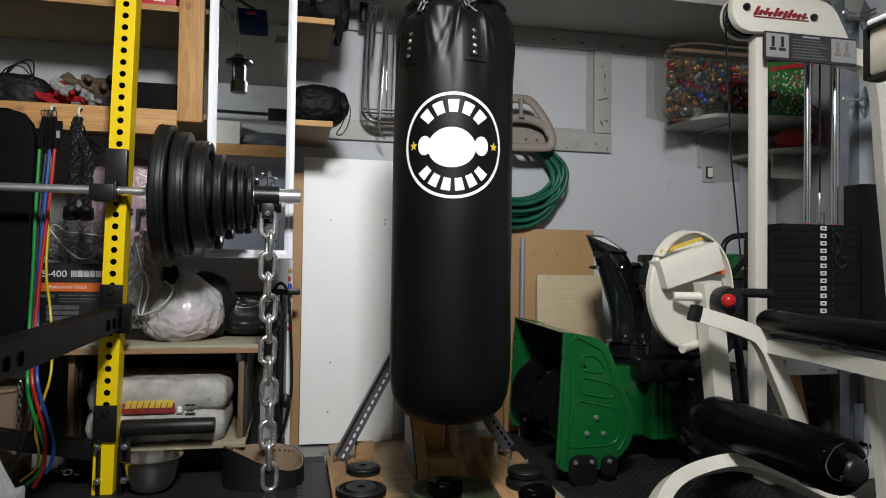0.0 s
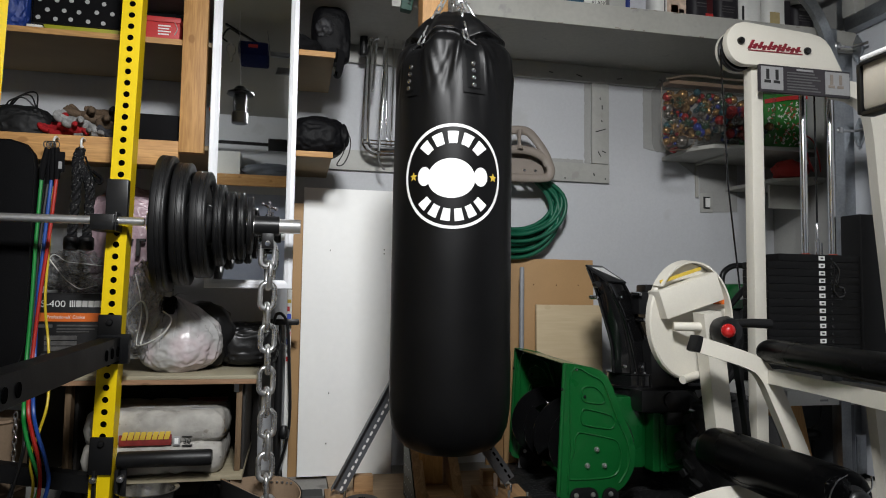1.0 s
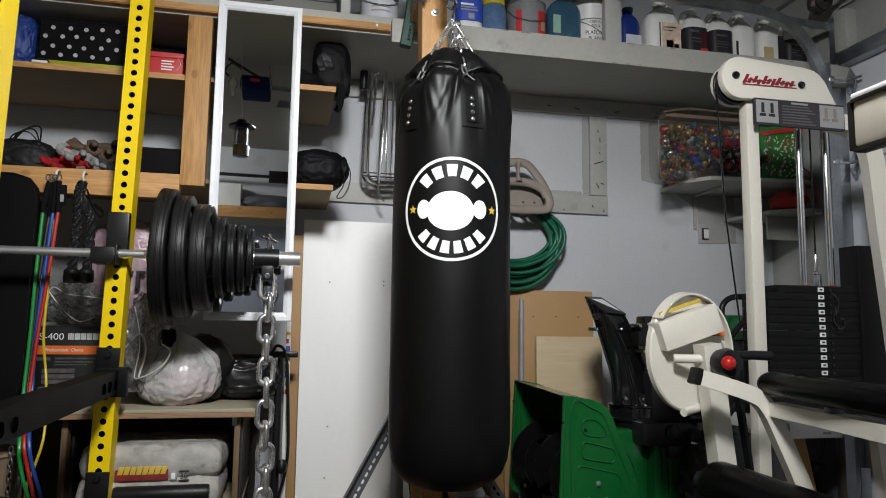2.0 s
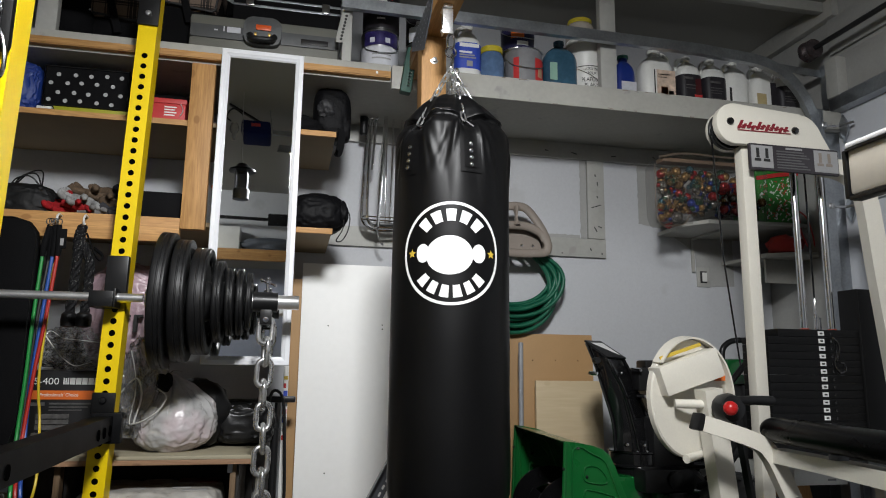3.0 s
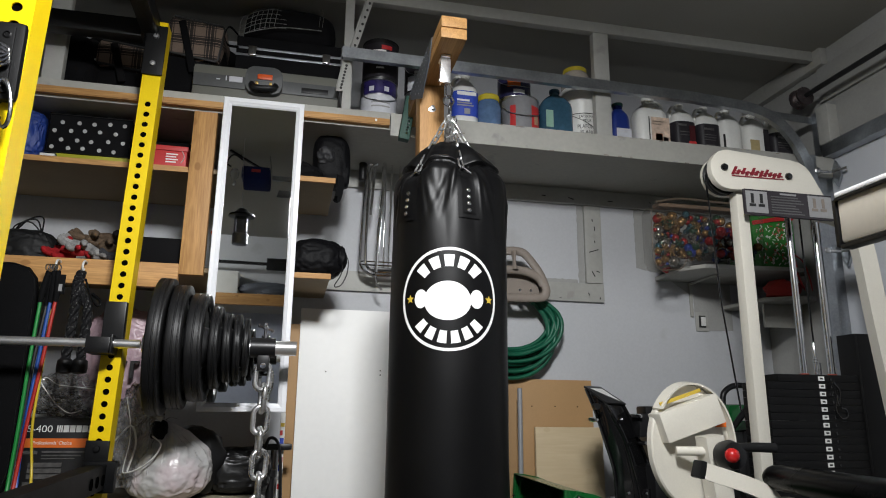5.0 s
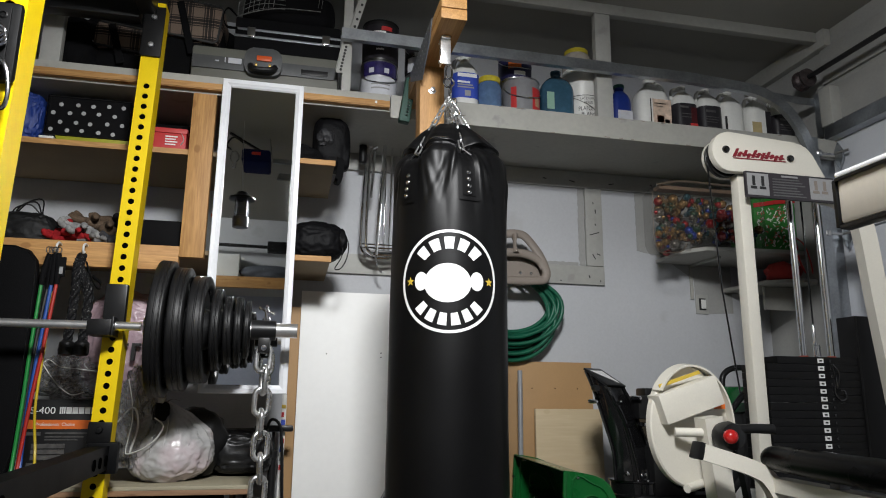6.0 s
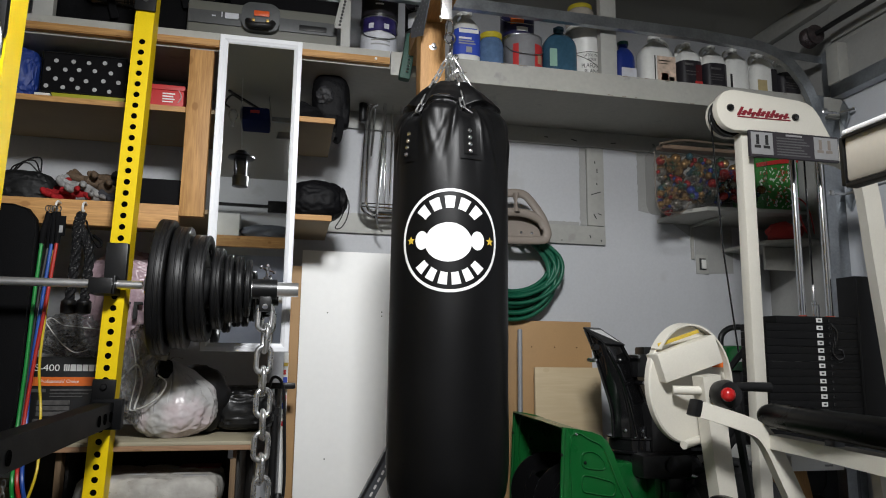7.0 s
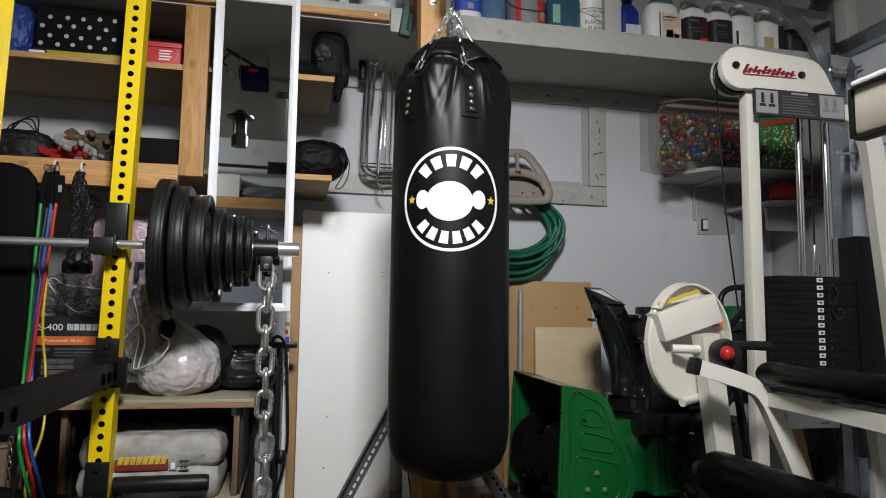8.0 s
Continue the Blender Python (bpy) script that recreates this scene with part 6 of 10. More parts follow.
hb = thing("hardboard_sheet", (1.33, 3.03, 0.0), "brown hardboard sheet leaning on the wall", "board")
part("sheet", bm, MDF, hb)
for x in (1.25, 1.366, 1.48):
    bm = B()
    lathe(bm, [(0.003, 3.03 + 0.842 * 0.0437 - 0.0065), (0.003, 3.03 + 0.842 * 0.0437 - 0.0072), (0.001, 3.03 + 0.842 * 0.0437 - 0.0072)], (x, 0, 0.842), 12, "y")
    part("peg_hole", bm, HOLESHADE, hb)
bm = B()
box(bm, 1.02, 1.113, 3.06, 3.072, 0.0, 1.205, 0.0015)
solo("hardboard_strip", bm, MDF, "narrow brown hardboard strip standing on end", "board")
bm = B()
box(bm, 0, 0.33, -0.009, 0.009, 0, 0.748, 0.002, m=Matrix.Translation((1.235, 2.965, 0.0)) @ pose(0, 0, 0, -1.5, 0, 0.6))
solo("plywood_offcut", bm, PLYPALE, "pale plywood offcut leaning on the hardboard", "board")
bm = B()
lathe(bm, [(0.011, 0.0), (0.011, 0.915), (0.009, 0.92)], (1.152, 2.945, 0), 16)
solo("grey_pipe", bm, surface("grey_pvc", (0.24, 0.245, 0.26), 0.45), "grey plastic pipe standing upright", "pipe")
box_ = thing("outlet_box", (2.215, 3.118, 1.237), "grey recessed wall socket box with a white switch", "outlet")
bm = B()
box(bm, 2.18, 2.252, 3.112, 3.1195, 1.235, 1.337, 0.003)
part("plate", bm, TRIM, box_)
bm = B()
box(bm, 2.197, 2.235, 3.1085, 3.1115, 1.255, 1.317, 0.001)
part("recess", bm, BLACKINK, box_)
bm = B()
box(bm, 2.206, 2.232, 3.101, 3.108, 1.262, 1.31, 0.003)
part("switch", bm, WHITEPLASTIC, box_)

# ---- corner shelf with ornaments ----
cs = thing("corner_shelf", (2.2, 3.0, 1.49), "white-painted shelf on a metal bracket with a rounded end", "shelf")
bm = B()
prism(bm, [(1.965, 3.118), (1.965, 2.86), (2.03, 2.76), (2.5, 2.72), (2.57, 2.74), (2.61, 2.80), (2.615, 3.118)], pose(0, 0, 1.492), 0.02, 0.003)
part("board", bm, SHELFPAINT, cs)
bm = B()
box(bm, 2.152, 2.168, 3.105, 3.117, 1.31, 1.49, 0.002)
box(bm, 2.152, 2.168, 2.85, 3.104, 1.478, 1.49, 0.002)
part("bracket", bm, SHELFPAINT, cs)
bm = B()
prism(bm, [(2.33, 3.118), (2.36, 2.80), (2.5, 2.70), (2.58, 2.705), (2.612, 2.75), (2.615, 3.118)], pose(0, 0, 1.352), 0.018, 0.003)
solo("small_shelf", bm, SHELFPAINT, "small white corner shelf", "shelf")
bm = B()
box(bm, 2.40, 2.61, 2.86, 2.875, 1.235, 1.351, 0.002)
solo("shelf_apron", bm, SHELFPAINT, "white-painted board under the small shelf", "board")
orn = thing("ornament_bag", (2.05, 2.85, 1.45), "clear plastic bag full of coloured glass tree ornaments", "ornament bag")
RED = surface("ornament_red", (0.30, 0.012, 0.012), 0.2, 0.5, vary=0.05, bump=0)
BLU = surface("ornament_blue", (0.012, 0.03, 0.20), 0.2, 0.5, vary=0.05, bump=0)
GOL = surface("ornament_gold", (0.30, 0.17, 0.06), 0.22, 0.7, vary=0.05, bump=0)
SIL = surface("ornament_silver", (0.22, 0.20, 0.17), 0.18, 0.8, vary=0.05, bump=0)
GRN = surface("ornament_green", (0.015, 0.05, 0.025), 0.2, 0.4, vary=0.05, bump=0)
TEA = surface("ornament_teal", (0.02, 0.08, 0.10), 0.2, 0.5, vary=0.05, bump=0)
random.seed(11)
balls = {}
for name_, mt in (("r", RED), ("b", BLU), ("g", GOL), ("s", SIL), ("n", GRN), ("t", TEA)):
    bm = B()
    bmesh.ops.create_uvsphere(bm, u_segments=14, v_segments=9, radius=1.0)
    lathe(bm, [(0.22, 0.95), (0.22, 1.15), (0.08, 1.2)], (0, 0, 0), 8)
    ob = part("bauble", bm, mt, orn, local=True)
    balls[name_] = ob.data
    bpy.data.objects.remove(ob)
for i in range(290):
    ob = new("bauble", balls[random.choice("rrrbbggggssnntt")])
    ob.parent = orn
    u = random.random()
    x = -0.285 + 0.56 * u
    lo = 0.02 if x < -0.11 else 0.085
    r = random.choice((0.008, 0.011, 0.014, 0.018, 0.022, 0.026))
    y = random.uniform(-0.10, 0.01)
    z = random.uniform(lo + r, 0.30)
    x = max(x, -0.298 + r + (y + 0.11) * 0.65)
    if x < -0.13:
        x = min(x, -0.16)
    ob.matrix_basis = pose(x, y, z, random.uniform(-80, 80), random.uniform(-80, 80), 0) @ Matrix.Scale(r, 4)
bm = B()
prism(bm, [(-0.311, 0.065), (-0.30, 0.03), (-0.28, 0.013), (-0.18, 0.02), (-0.145, 0.066), (0.29, 0.068), (0.30, 0.35), (-0.28, 0.34), (-0.312, 0.30)], Matrix.Translation((2.05, 2.725, 1.45)) @ Matrix(((1, 0, 0, 0), (0, 0, 1, 0), (0, 1, 0, 0), (0, 0, 0, 1))), 0.10, 0.02)
film = part("film", bm, ORNFILM, orn, "clear plastic film")
film.visible_shadow = False
bm = B()
tube(bm, bend([(1.77, 2.728, 1.79), (1.90, 2.725, 1.815), (2.1, 2.72, 1.81), (2.34, 2.725, 1.815)], 5), 0.006, 8)
tube(bm, bend([(1.74, 2.722, 1.75), (1.738, 2.722, 1.62), (1.739, 2.722, 1.52), (1.763, 2.72, 1.463), (1.82, 2.72, 1.462), (1.878, 2.72, 1.474), (1.908, 2.72, 1.517)], 5), 0.0026, 8)
part("hem", bm, surface("brown_tape", (0.11, 0.085, 0.06), 0.4), orn, "brown taped hem")
bm = B()
box(bm, 1.79, 2.34, 2.74, 2.80, 1.775, 1.795, 0.006)
part("card_top", bm, surface("brown_card", (0.16, 0.10, 0.06), 0.7, vary=0.2, grain=90), orn, "brown cardboard header")
random.seed(31)
for k, mt in enumerate((GOL, GRN, GOL, SIL, GRN, RED, GOL, SIL, GRN, GOL, RED, GRN, SIL, GOL)):
    bm = B()
    c = Vector((random.uniform(1.80, 2.30), 2.735, random.uniform(1.55, 1.72)))
    for q in range(26):
        a = random.uniform(0, 6.28)
        d = Vector((math.cos(a), random.uniform(-0.3, 0.3), math.sin(a))) * random.uniform(0.012, 0.034)
        tube(bm, [c, c + d * 0.6 + Vector((0, -0.004, 0.003)), c + d], [0.0016, 0.0022, 0.0006], 5)
    part("tinsel", bm, mt, orn, "shiny tinsel spray")
gift = thing("gift_bag", (2.43, 2.85, 1.513), "green gift bag with red and white festive print", "gift bag")
bm = B()
box(bm, 2.31, 2.545, 2.77, 2.97, 1.513, 1.78, 0.006)
gb = part("body", bm, surface("festive_green", (0.03, 0.20, 0.03), 0.35, vary=0.1), gift)
random.seed(5)
for i in range(150):
    bm = B()
    x, z = random.uniform(2.325, 2.53), random.uniform(1.53, 1.76)
    if abs(z - (1.74 - (x - 2.31) * -0.12)) < 0.02:
        continue
    m = Matrix.Translation((x, 2.7675, z)) @ Matrix.Rotation(random.uniform(0, 3), 4, "Y")
    box(bm, -0.002, 0.002, -0.001, 0.001, -0.006, 0.005, m=m)
    box(bm, -0.002, 0.005, -0.001, 0.001, 0.0052, 0.008, m=m)
    part("print_cane", bm, REDINK if i % 3 == 0 else WHITEINK, gb)
bm = B()
bar(bm, [(2.31, 2.766, 1.735), (2.43, 2.764, 1.76), (2.545, 2.766, 1.775)], 0.004, 0.02)
part("ribbon", bm, REDINK, gift, "red ribbon band")
bm = B()
for s in (-1, 1):
    tube(bm, bend([(2.50, 2.765, 1.60), (2.53 + 0.02 * s, 2.74, 1.55), (2.54 + 0.03 * s, 2.73, 1.47), (2.56 + 0.02 * s, 2.73, 1.40)], 5), [0.004] + [0.009] * 14 + [0.004], 8, flat=0.3)
part("bow", bm, REDINK, gift, "red ribbon bow")
bm = B()
lump(bm, (2.47, 2.80, 1.408), (0.085, 0.06, 0.05), 8, 0.25, 3.0, 0.15, 3, 0.6)
solo("felt_hat", bm, surface("red_felt", (0.30, 0.02, 0.015), 0.8, vary=0.2, grain=200, bump=0.4), "red felt hat on the small shelf", "hat")

# ---- garage door hardware ----
trk = thing("door_track", (1.4, 2.5, 2.2), "galvanised steel garage door track curving down beside the shelf", "door track")
bm = B()
path = [(0.255 + 0.2 * i, 2.5, 2.247 - 0.0022 * i) for i in range(9)]
path += bend([(2.03, 2.5, 2.219), (2.10, 2.5, 2.214), (2.192, 2.5, 2.20), (2.293, 2.5, 2.155), (2.374, 2.5, 2.07), (2.432, 2.5, 1.945), (2.462, 2.5, 1.80), (2.47, 2.5, 1.66)], 6) + [(2.47, 2.5, 1.0), (2.47, 2.5, 0.05)]
rings = []
for p, s, u in frames_along(path):
    sec = ((-0.013, -0.024), (0.013, -0.024), (0.013, -0.02), (-0.009, -0.02), (-0.009, 0.02), (0.013, 0.02), (0.013, 0.024), (-0.013, 0.024))
    rings.append([bm.verts.new(p + Vector((0, a, 0)) + (u if abs(u.y) < 0.5 else s) * b) for a, b in sec])
quads(bm, rings)
part("rail", bm, GALV, trk)
bm = B()
box(bm, 2.462, 2.51, 2.53, 2.56, 0.02, 2.02, 0.001)
box(bm, 2.50, 2.61, 2.555, 2.56, 0.02, 2.02, 0.001)
part("jamb_angle", bm, GALV, trk)
for x0, z0, x1, z1 in ((0.276, 2.222, 0.252, 2.09), (0.296, 2.27, 0.378, ZC - 0.002)):
    bm = B()
    for dx, dy, w, d in ((0.0, 0.0, 0.032, 0.003), (-0.0145, -0.014, 0.003, 0.028)):
        quads(bm, [[bm.verts.new((x + dx + a * w / 2, 2.533 + dy + b * d / 2, z)) for a, b in ((-1, -1), (1, -1), (1, 1), (-1, 1))] for x, z in ((x0, z0), (x1, z1))])
    hb = part("hanger_strap", bm, TRIM, trk, "perforated steel hanger strap")
    for k in range(1, 9):
        f = k / 9
        bm = B()
        lathe(bm, [(0.0055, -0.004), (0.0055, 0.003)], (x0 + (x1 - x0) * f + 0.004, 2.532, z0 + (z1 - z0) * f), 8, "y")
        part("hole", bm, BLACKINK, hb)
bm = B()
bar(bm, [(2.30, 2.58, 2.235), (2.57, 2.585, 2.225)], 0.004, 0.035)
bar(bm, [(2.565, 2.57, 2.26), (2.565, 2.57, 2.04)], 0.035, 0.004)
part("angle_bracket", bm, GALV, trk, "perforated galvanised bracket")
bm = B()
lathe(bm, [(0.03, 2.53), (0.055, 2.535), (0.05, 2.545), (0.052, 2.57), (0.06, 2.58), (0.06, 2.59), (0.03, 2.595)], (2.50, 0, 2.33), 28, "y")
for k in range(5):
    lathe(bm, [(0.053, 2.546 + k * 0.005), (0.055, 2.548 + k * 0.005), (0.053, 2.55 + k * 0.005)], (2.50, 0, 2.33), 28, "y", caps=False)
bmesh.ops.scale(bm, vec=(0.84, 1, 0.84), space=Matrix.Translation((-2.50, 0, -2.33)), verts=bm.verts)
part("cable_drum", bm, surface("rusty_cast_iron", (0.085, 0.07, 0.072), 0.42, 0.6, vary=0.4, coarse=26, spot=(0.09, 0.035, 0.035), spots=0.04), trk, "rusty brown cast cable drum")
bm = B()
lathe(bm, [(0.0125, -1.6), (0.0125, 2.63)], (2.50, 0, 2.33), 16, "y")
part("torsion_shaft", bm, surface("oiled_shaft", (0.02, 0.02, 0.021), 0.4, 0.3, vary=0.2), trk)
bm = B()
box(bm, 2.55, 2.612, 2.47, 2.545, 2.075, 2.27, 0.01)
part("end_block", bm, TRIM, trk, "painted timber block")
for z in (1.545, 0.9, 1.93):
    bm = B()
    prism(bm, [(-0.05, -0.012), (0.0, -0.05), (0.05, -0.012), (0.05, 0.012), (0.0, 0.05), (-0.05, 0.012)], Matrix.Translation((2.598, 2.515, z)) @ Matrix(((0, 0, 1, 0), (0.55, 0, 0, 0), (0, 1.35, 0, 0), (0, 0, 0, 1))), 0.012, 0.002)
    hg = part("hinge", bm, GALV, trk, "galvanised diamond roller hinge")
    bm = B()
    tube(bm, [(2.59, 2.44, z + 0.004), (2.56, 2.50, z), (2.475, 2.50, z - 0.004)], 0.006, 10)
    lathe(bm, [(0.018, -0.012), (0.02, -0.008), (0.02, 0.008), (0.018, 0.012)], (2.475, 2.5, z - 0.004), 16)
    part("roller", bm, STEEL, hg)

# ---- cans and bottles on the overhead shelf ----
ZS = 2.0125


def tin(x, y, z, r, h, body, label_mat, rim=True, lid=None, group="cans on the overhead shelf", words="paint can", cover=(0.12, 0.9), ink=None):
    t = thing("paint_can", (x, y, z), words, "can", group)
    bm = B()
    lathe(bm, [(r - 0.002, 0.0), (r, 0.003), (r, h - 0.006), (r + 0.0025, h - 0.004), (r + 0.0025, h), (r - 0.004, h), (r - 0.008, h - 0.006), (0.001, h - 0.006)], n=36)
    part("body", bm, body, t, local=True)
    bm = B()
    lathe(bm, [(r + 0.001, h * cover[0]), (r + 0.001, h * cover[1])], n=36, caps=False)
    part("label", bm, label_mat, t, local=True)
    bm = B()
    tube(bm, bend([(-r - 0.004, 0, h * 0.86), (-r * 0.8, -r * 0.7, h * 0.55), (0, -r - 0.012, h * 0.42), (r * 0.8, -r * 0.7, h * 0.55), (r + 0.004, 0, h * 0.86)], 5), 0.002, 6)
    part("handle", bm, STEEL, t, "wire handle", local=True)
    if ink:
        for k, (a0, a1, z0, z1, mt) in enumerate(ink):
            bm = B()
            seg = 8
            ring = [[bm.verts.new(((r + 0.002) * math.cos(radians(a0 + (a1 - a0) * i / seg)), (r + 0.002) * math.sin(radians(a0 + (a1 - a0) * i / seg)), h * z)) for i in range(seg + 1)] for z in (z0, z1)]
            quads(bm, ring, closed=False)
            part("print_block", bm, mt, t, local=True)
    return t


DARKNAVY = surface("navy_label", (0.02, 0.02, 0.07), 0.35, vary=0.2, coarse=20)
PALELABEL = surface("pale_label", (0.55, 0.56, 0.60), 0.4, vary=0.1, coarse=20)
DIMINK = surface("dim_label_print", (0.085, 0.082, 0.08), 0.45, vary=0.3, coarse=40, bump=0)
BLACKLABEL = surface("black_label", (0.018, 0.016, 0.02), 0.35, vary=0.2, coarse=25)
tin(0.432, 2.67, ZS, 0.078, 0.185, STEEL, PALELABEL, words="paint can with a pale grey lower label", cover=(0.05, 0.62), ink=[(-150, -30, 0.64, 0.97, surface("violet_label", (0.022, 0.016, 0.085), 0.3, vary=0.3, coarse=30)), (-128, -112, 0.7, 0.82, PALELABEL), (-80, -64, 0.7, 0.82, PALELABEL), (-120, -60, 0.3, 0.34, GREYINK), (-120, -60, 0.4, 0.43, GREYINK)])
tin(0.435, 2.67, ZS + 0.186, 0.078, 0.19, BLACKPLASTIC, BLACKLABEL, words="black paint can stacked on another can", cover=(0.06, 0.9), ink=[(-125, -80, 0.62, 0.72, WHITEINK), (-95, -60, 0.74, 0.84, REDINK), (-110, -70, 0.5, 0.56, WHITEINK), (-110, -85, 0.25, 0.29, WHITEINK)])
tin(0.62, 2.70, ZS, 0.066, 0.17, STEEL, surface("bottle_green_label", (0.015, 0.06, 0.04), 0.35, vary=0.15), words="dark green paint can", ink=[(-120, -70, 0.4, 0.5, WHITEINK)])
tin(0.615, 2.69, ZS + 0.171, 0.066, 0.15, BLACKPLASTIC, BLACKLABEL, words="black paint can stacked on a green can", ink=[(-120, -80, 0.5, 0.6, GREYINK), (-150, -60, 0.0, 0.45, PALELABEL)])
tin(1.078, 2.66, ZS, 0.083, 0.175, STEEL, surface("grey_label", (0.20, 0.20, 0.21), 0.4, vary=0.1), words="grey paint can with a red label", cover=(0.03, 0.97), ink=[(-140, -122, 0.15, 0.75, REDINK), (-72, -28, 0.05, 0.75, REDINK), (-62, -38, 0.25, 0.5, surface("tan_print", (0.45, 0.30, 0.18), 0.5))])
tin(1.06, 2.69, ZS + 0.176, 0.075, 0.13, STEEL, DARKNAVY, words="dark blue paint can stacked on a grey can", ink=[(-130, -85, 0.45, 0.8, ORANGEINK), (-110, -70, 0.2, 0.35, WHITEINK)])


def jug(x, y, z, w, d, h, body, neck=0.022, cap=None, group="bottles on the overhead shelf", words="plastic jug", label_mat=None, lz=(0.1, 0.6), lw=0.8, grip=True, ink=(), handle_side=-1, name="jug"):
    t = thing(name, (x, y, z), words, "bottle", group)
    bm = B()
    rings = []
    for s, zz in ((0.9, 0.0), (0.97, 0.006), (1.0, 0.016), (1.0, h * 0.58), (0.975, h * 0.64), (0.91, h * 0.70), (0.80, h * 0.755), (0.64, h * 0.805), (0.47, h * 0.845), (0.36, h * 0.87)):
        o = rounded(-w / 2 * s, w / 2 * s, -d / 2 * s, d / 2 * s, min(w, d) * 0.38 * s, 5)
        rings.append([bm.verts.new((a, b, zz)) for a, b in o])
    n = len(rings[0])
    for zz in (h * 0.885, h * 0.945):
        rings.append([bm.verts.new((neck * math.cos(2 * math.pi * (i + 0.5) / n - math.pi / 2), neck * math.sin(2 * math.pi * (i + 0.5) / n - math.pi / 2), zz)) for i in range(n)])
    quads(bm, rings)
    part("body", bm, body, t, local=True)
    bm = B()
    lathe(bm, [(neck + 0.003, h * 0.93), (neck + 0.004, h * 0.94), (neck + 0.004, h * 0.99), (neck, h)], n=20)
    part("cap", bm, cap or body, t, local=True)
    if grip:
        bm = B()
        sx = handle_side * w * 0.33
        tube(bm, bend([(sx * 0.35, 0, h * 0.92), (sx * 0.8, 0, h * 0.935), (sx * 1.25, 0, h * 0.86), (sx * 1.3, 0, h * 0.74), (sx * 1.2, 0, h * 0.66)], 4), 0.0095, 8)
        part("handle", bm, body, t, local=True)
    if label_mat:
        bm = B()
        o = rounded(-w / 2 - 0.001, w / 2 + 0.001, -d / 2 - 0.001, d / 2 + 0.001, min(w, d) * 0.38, 5)
        ring = [[bm.verts.new((a * lw / 1.0 if abs(a) > 1 else a, b, h * k)) for a, b in o] for k in lz]
        quads(bm, ring, caps=False)
        lab = part("label", bm, label_mat, t, local=True)
    for x0, x1, z0, z1, mt in ink:
        bm = B()
        box(bm, w * x0, w * x1, -d / 2 - 0.003, -d / 2 - 0.0015, h * z0, h * z1)
        part("print_block", bm, mt, t, local=True)
    return t


jug(0.815, 2.66, ZS, 0.118, 0.10, 0.285, WHITEPLASTIC, words="white jug with a bright blue printed label", label_mat=BLUEINK, lz=(0.22, 0.80 * 0.8), ink=((-0.38, 0.36, 0.56, 0.62, WHITEINK), (-0.38, 0.1, 0.46, 0.49, WHITEINK), (-0.38, 0.2, 0.42, 0.44, GREYINK), (-0.38, 0.25, 0.38, 0.40, GREYINK), (-0.1, 0.12, 0.25, 0.34, GREYINK)))
jar = thing("storage_jar", (0.928, 2.66, ZS), "clear jar of blue liquid with a yellow lid", "jar", "bottles on the overhead shelf")
bm = B()
lathe(bm, [(0.05, 0.0), (0.056, 0.004), (0.057, 0.12), (0.053, 0.145), (0.045, 0.16)], n=32)
part("glass", bm, surface("blue_liquid", (0.10, 0.17, 0.30), 0.15, vary=0.2, coarse=10), jar, local=True)
bm = B()
lathe(bm, [(0.048, 0.158), (0.05, 0.16), (0.05, 0.182), (0.046, 0.186), (0.001, 0.186)], n=32)
part("lid", bm, surface("yellow_lid", (0.55, 0.45, 0.03), 0.4), jar, "yellow screw lid", local=True)
bm = B()
lathe(bm, [(0.045, 0.0), (0.048, 0.003), (0.048, 0.11), (0.044, 0.125)], (0.918, 2.74, ZS + 0.17), 28)
bmesh.ops.translate(bm, vec=(0, 0, -0.17), verts=bm.verts)
solo("storage_jar", bm, WHITEPLASTIC, "pale plastic jar behind the others", "jar", "bottles on the overhead shelf")
jug(1.245, 2.655, ZS, 0.155, 0.11, 0.255, surface("teal_plastic", (0.035, 0.092, 0.145), 0.22, vary=0.2, coarse=9), 0.02, words="translucent teal detergent bottle", label_mat=None, grip=False, ink=((-0.42, -0.2, 0.18, 0.5, surface("mint_print", (0.25, 0.42, 0.33), 0.5)),))
pail = thing("plaster_pail", (1.385, 2.68, ZS), "white plastic pail with black lettering", "pail", "bottles on the overhead shelf")
bm = B()
lathe(bm, [(0.078, 0.0), (0.08, 0.003), (0.086, 0.24), (0.088, 0.246), (0.092, 0.247), (0.092, 0.268), (0.088, 0.273), (0.001, 0.273)], n=40)
pb = part("body", bm, WHITEPLASTIC, pail, local=True)


def words(text, size, m, material, parent, label="", width=None, name="lettering", local=False):
    """Lettering cut flat from the built-in font; m: its place, reading along x with y up."""
    cu = bpy.data.curves.new("text", "FONT")
    cu.body, cu.size, cu.extrude, cu.align_x = text, size, 0.0004, "LEFT"
    tmp = new("text", cu)
    me = bpy.data.meshes.new_from_object(tmp.evaluated_get(bpy.context.evaluated_depsgraph_get()))
    bpy.data.objects.remove(tmp)
    bm = B()
    bm.from_mesh(me)
    if width:
        w = max(v.co.x for v in bm.verts)
        bmesh.ops.scale(bm, vec=(width / w, 1, 1), verts=bm.verts)
    bmesh.ops.transform(bm, matrix=m, verts=bm.verts)
    return part(name, bm, material, parent, label, smooth=0, local=local)


def upright_text(x, y, z, ang=0.0):
    """Text on a face that looks to -y."""
    return Matrix.Translation((x, y, z)) @ Matrix.Rotation(ang, 4, "Y") @ Matrix(((1, 0, 0, 0), (0, 0, -1, 0), (0, 1, 0, 0), (0, 0, 0, 1)))


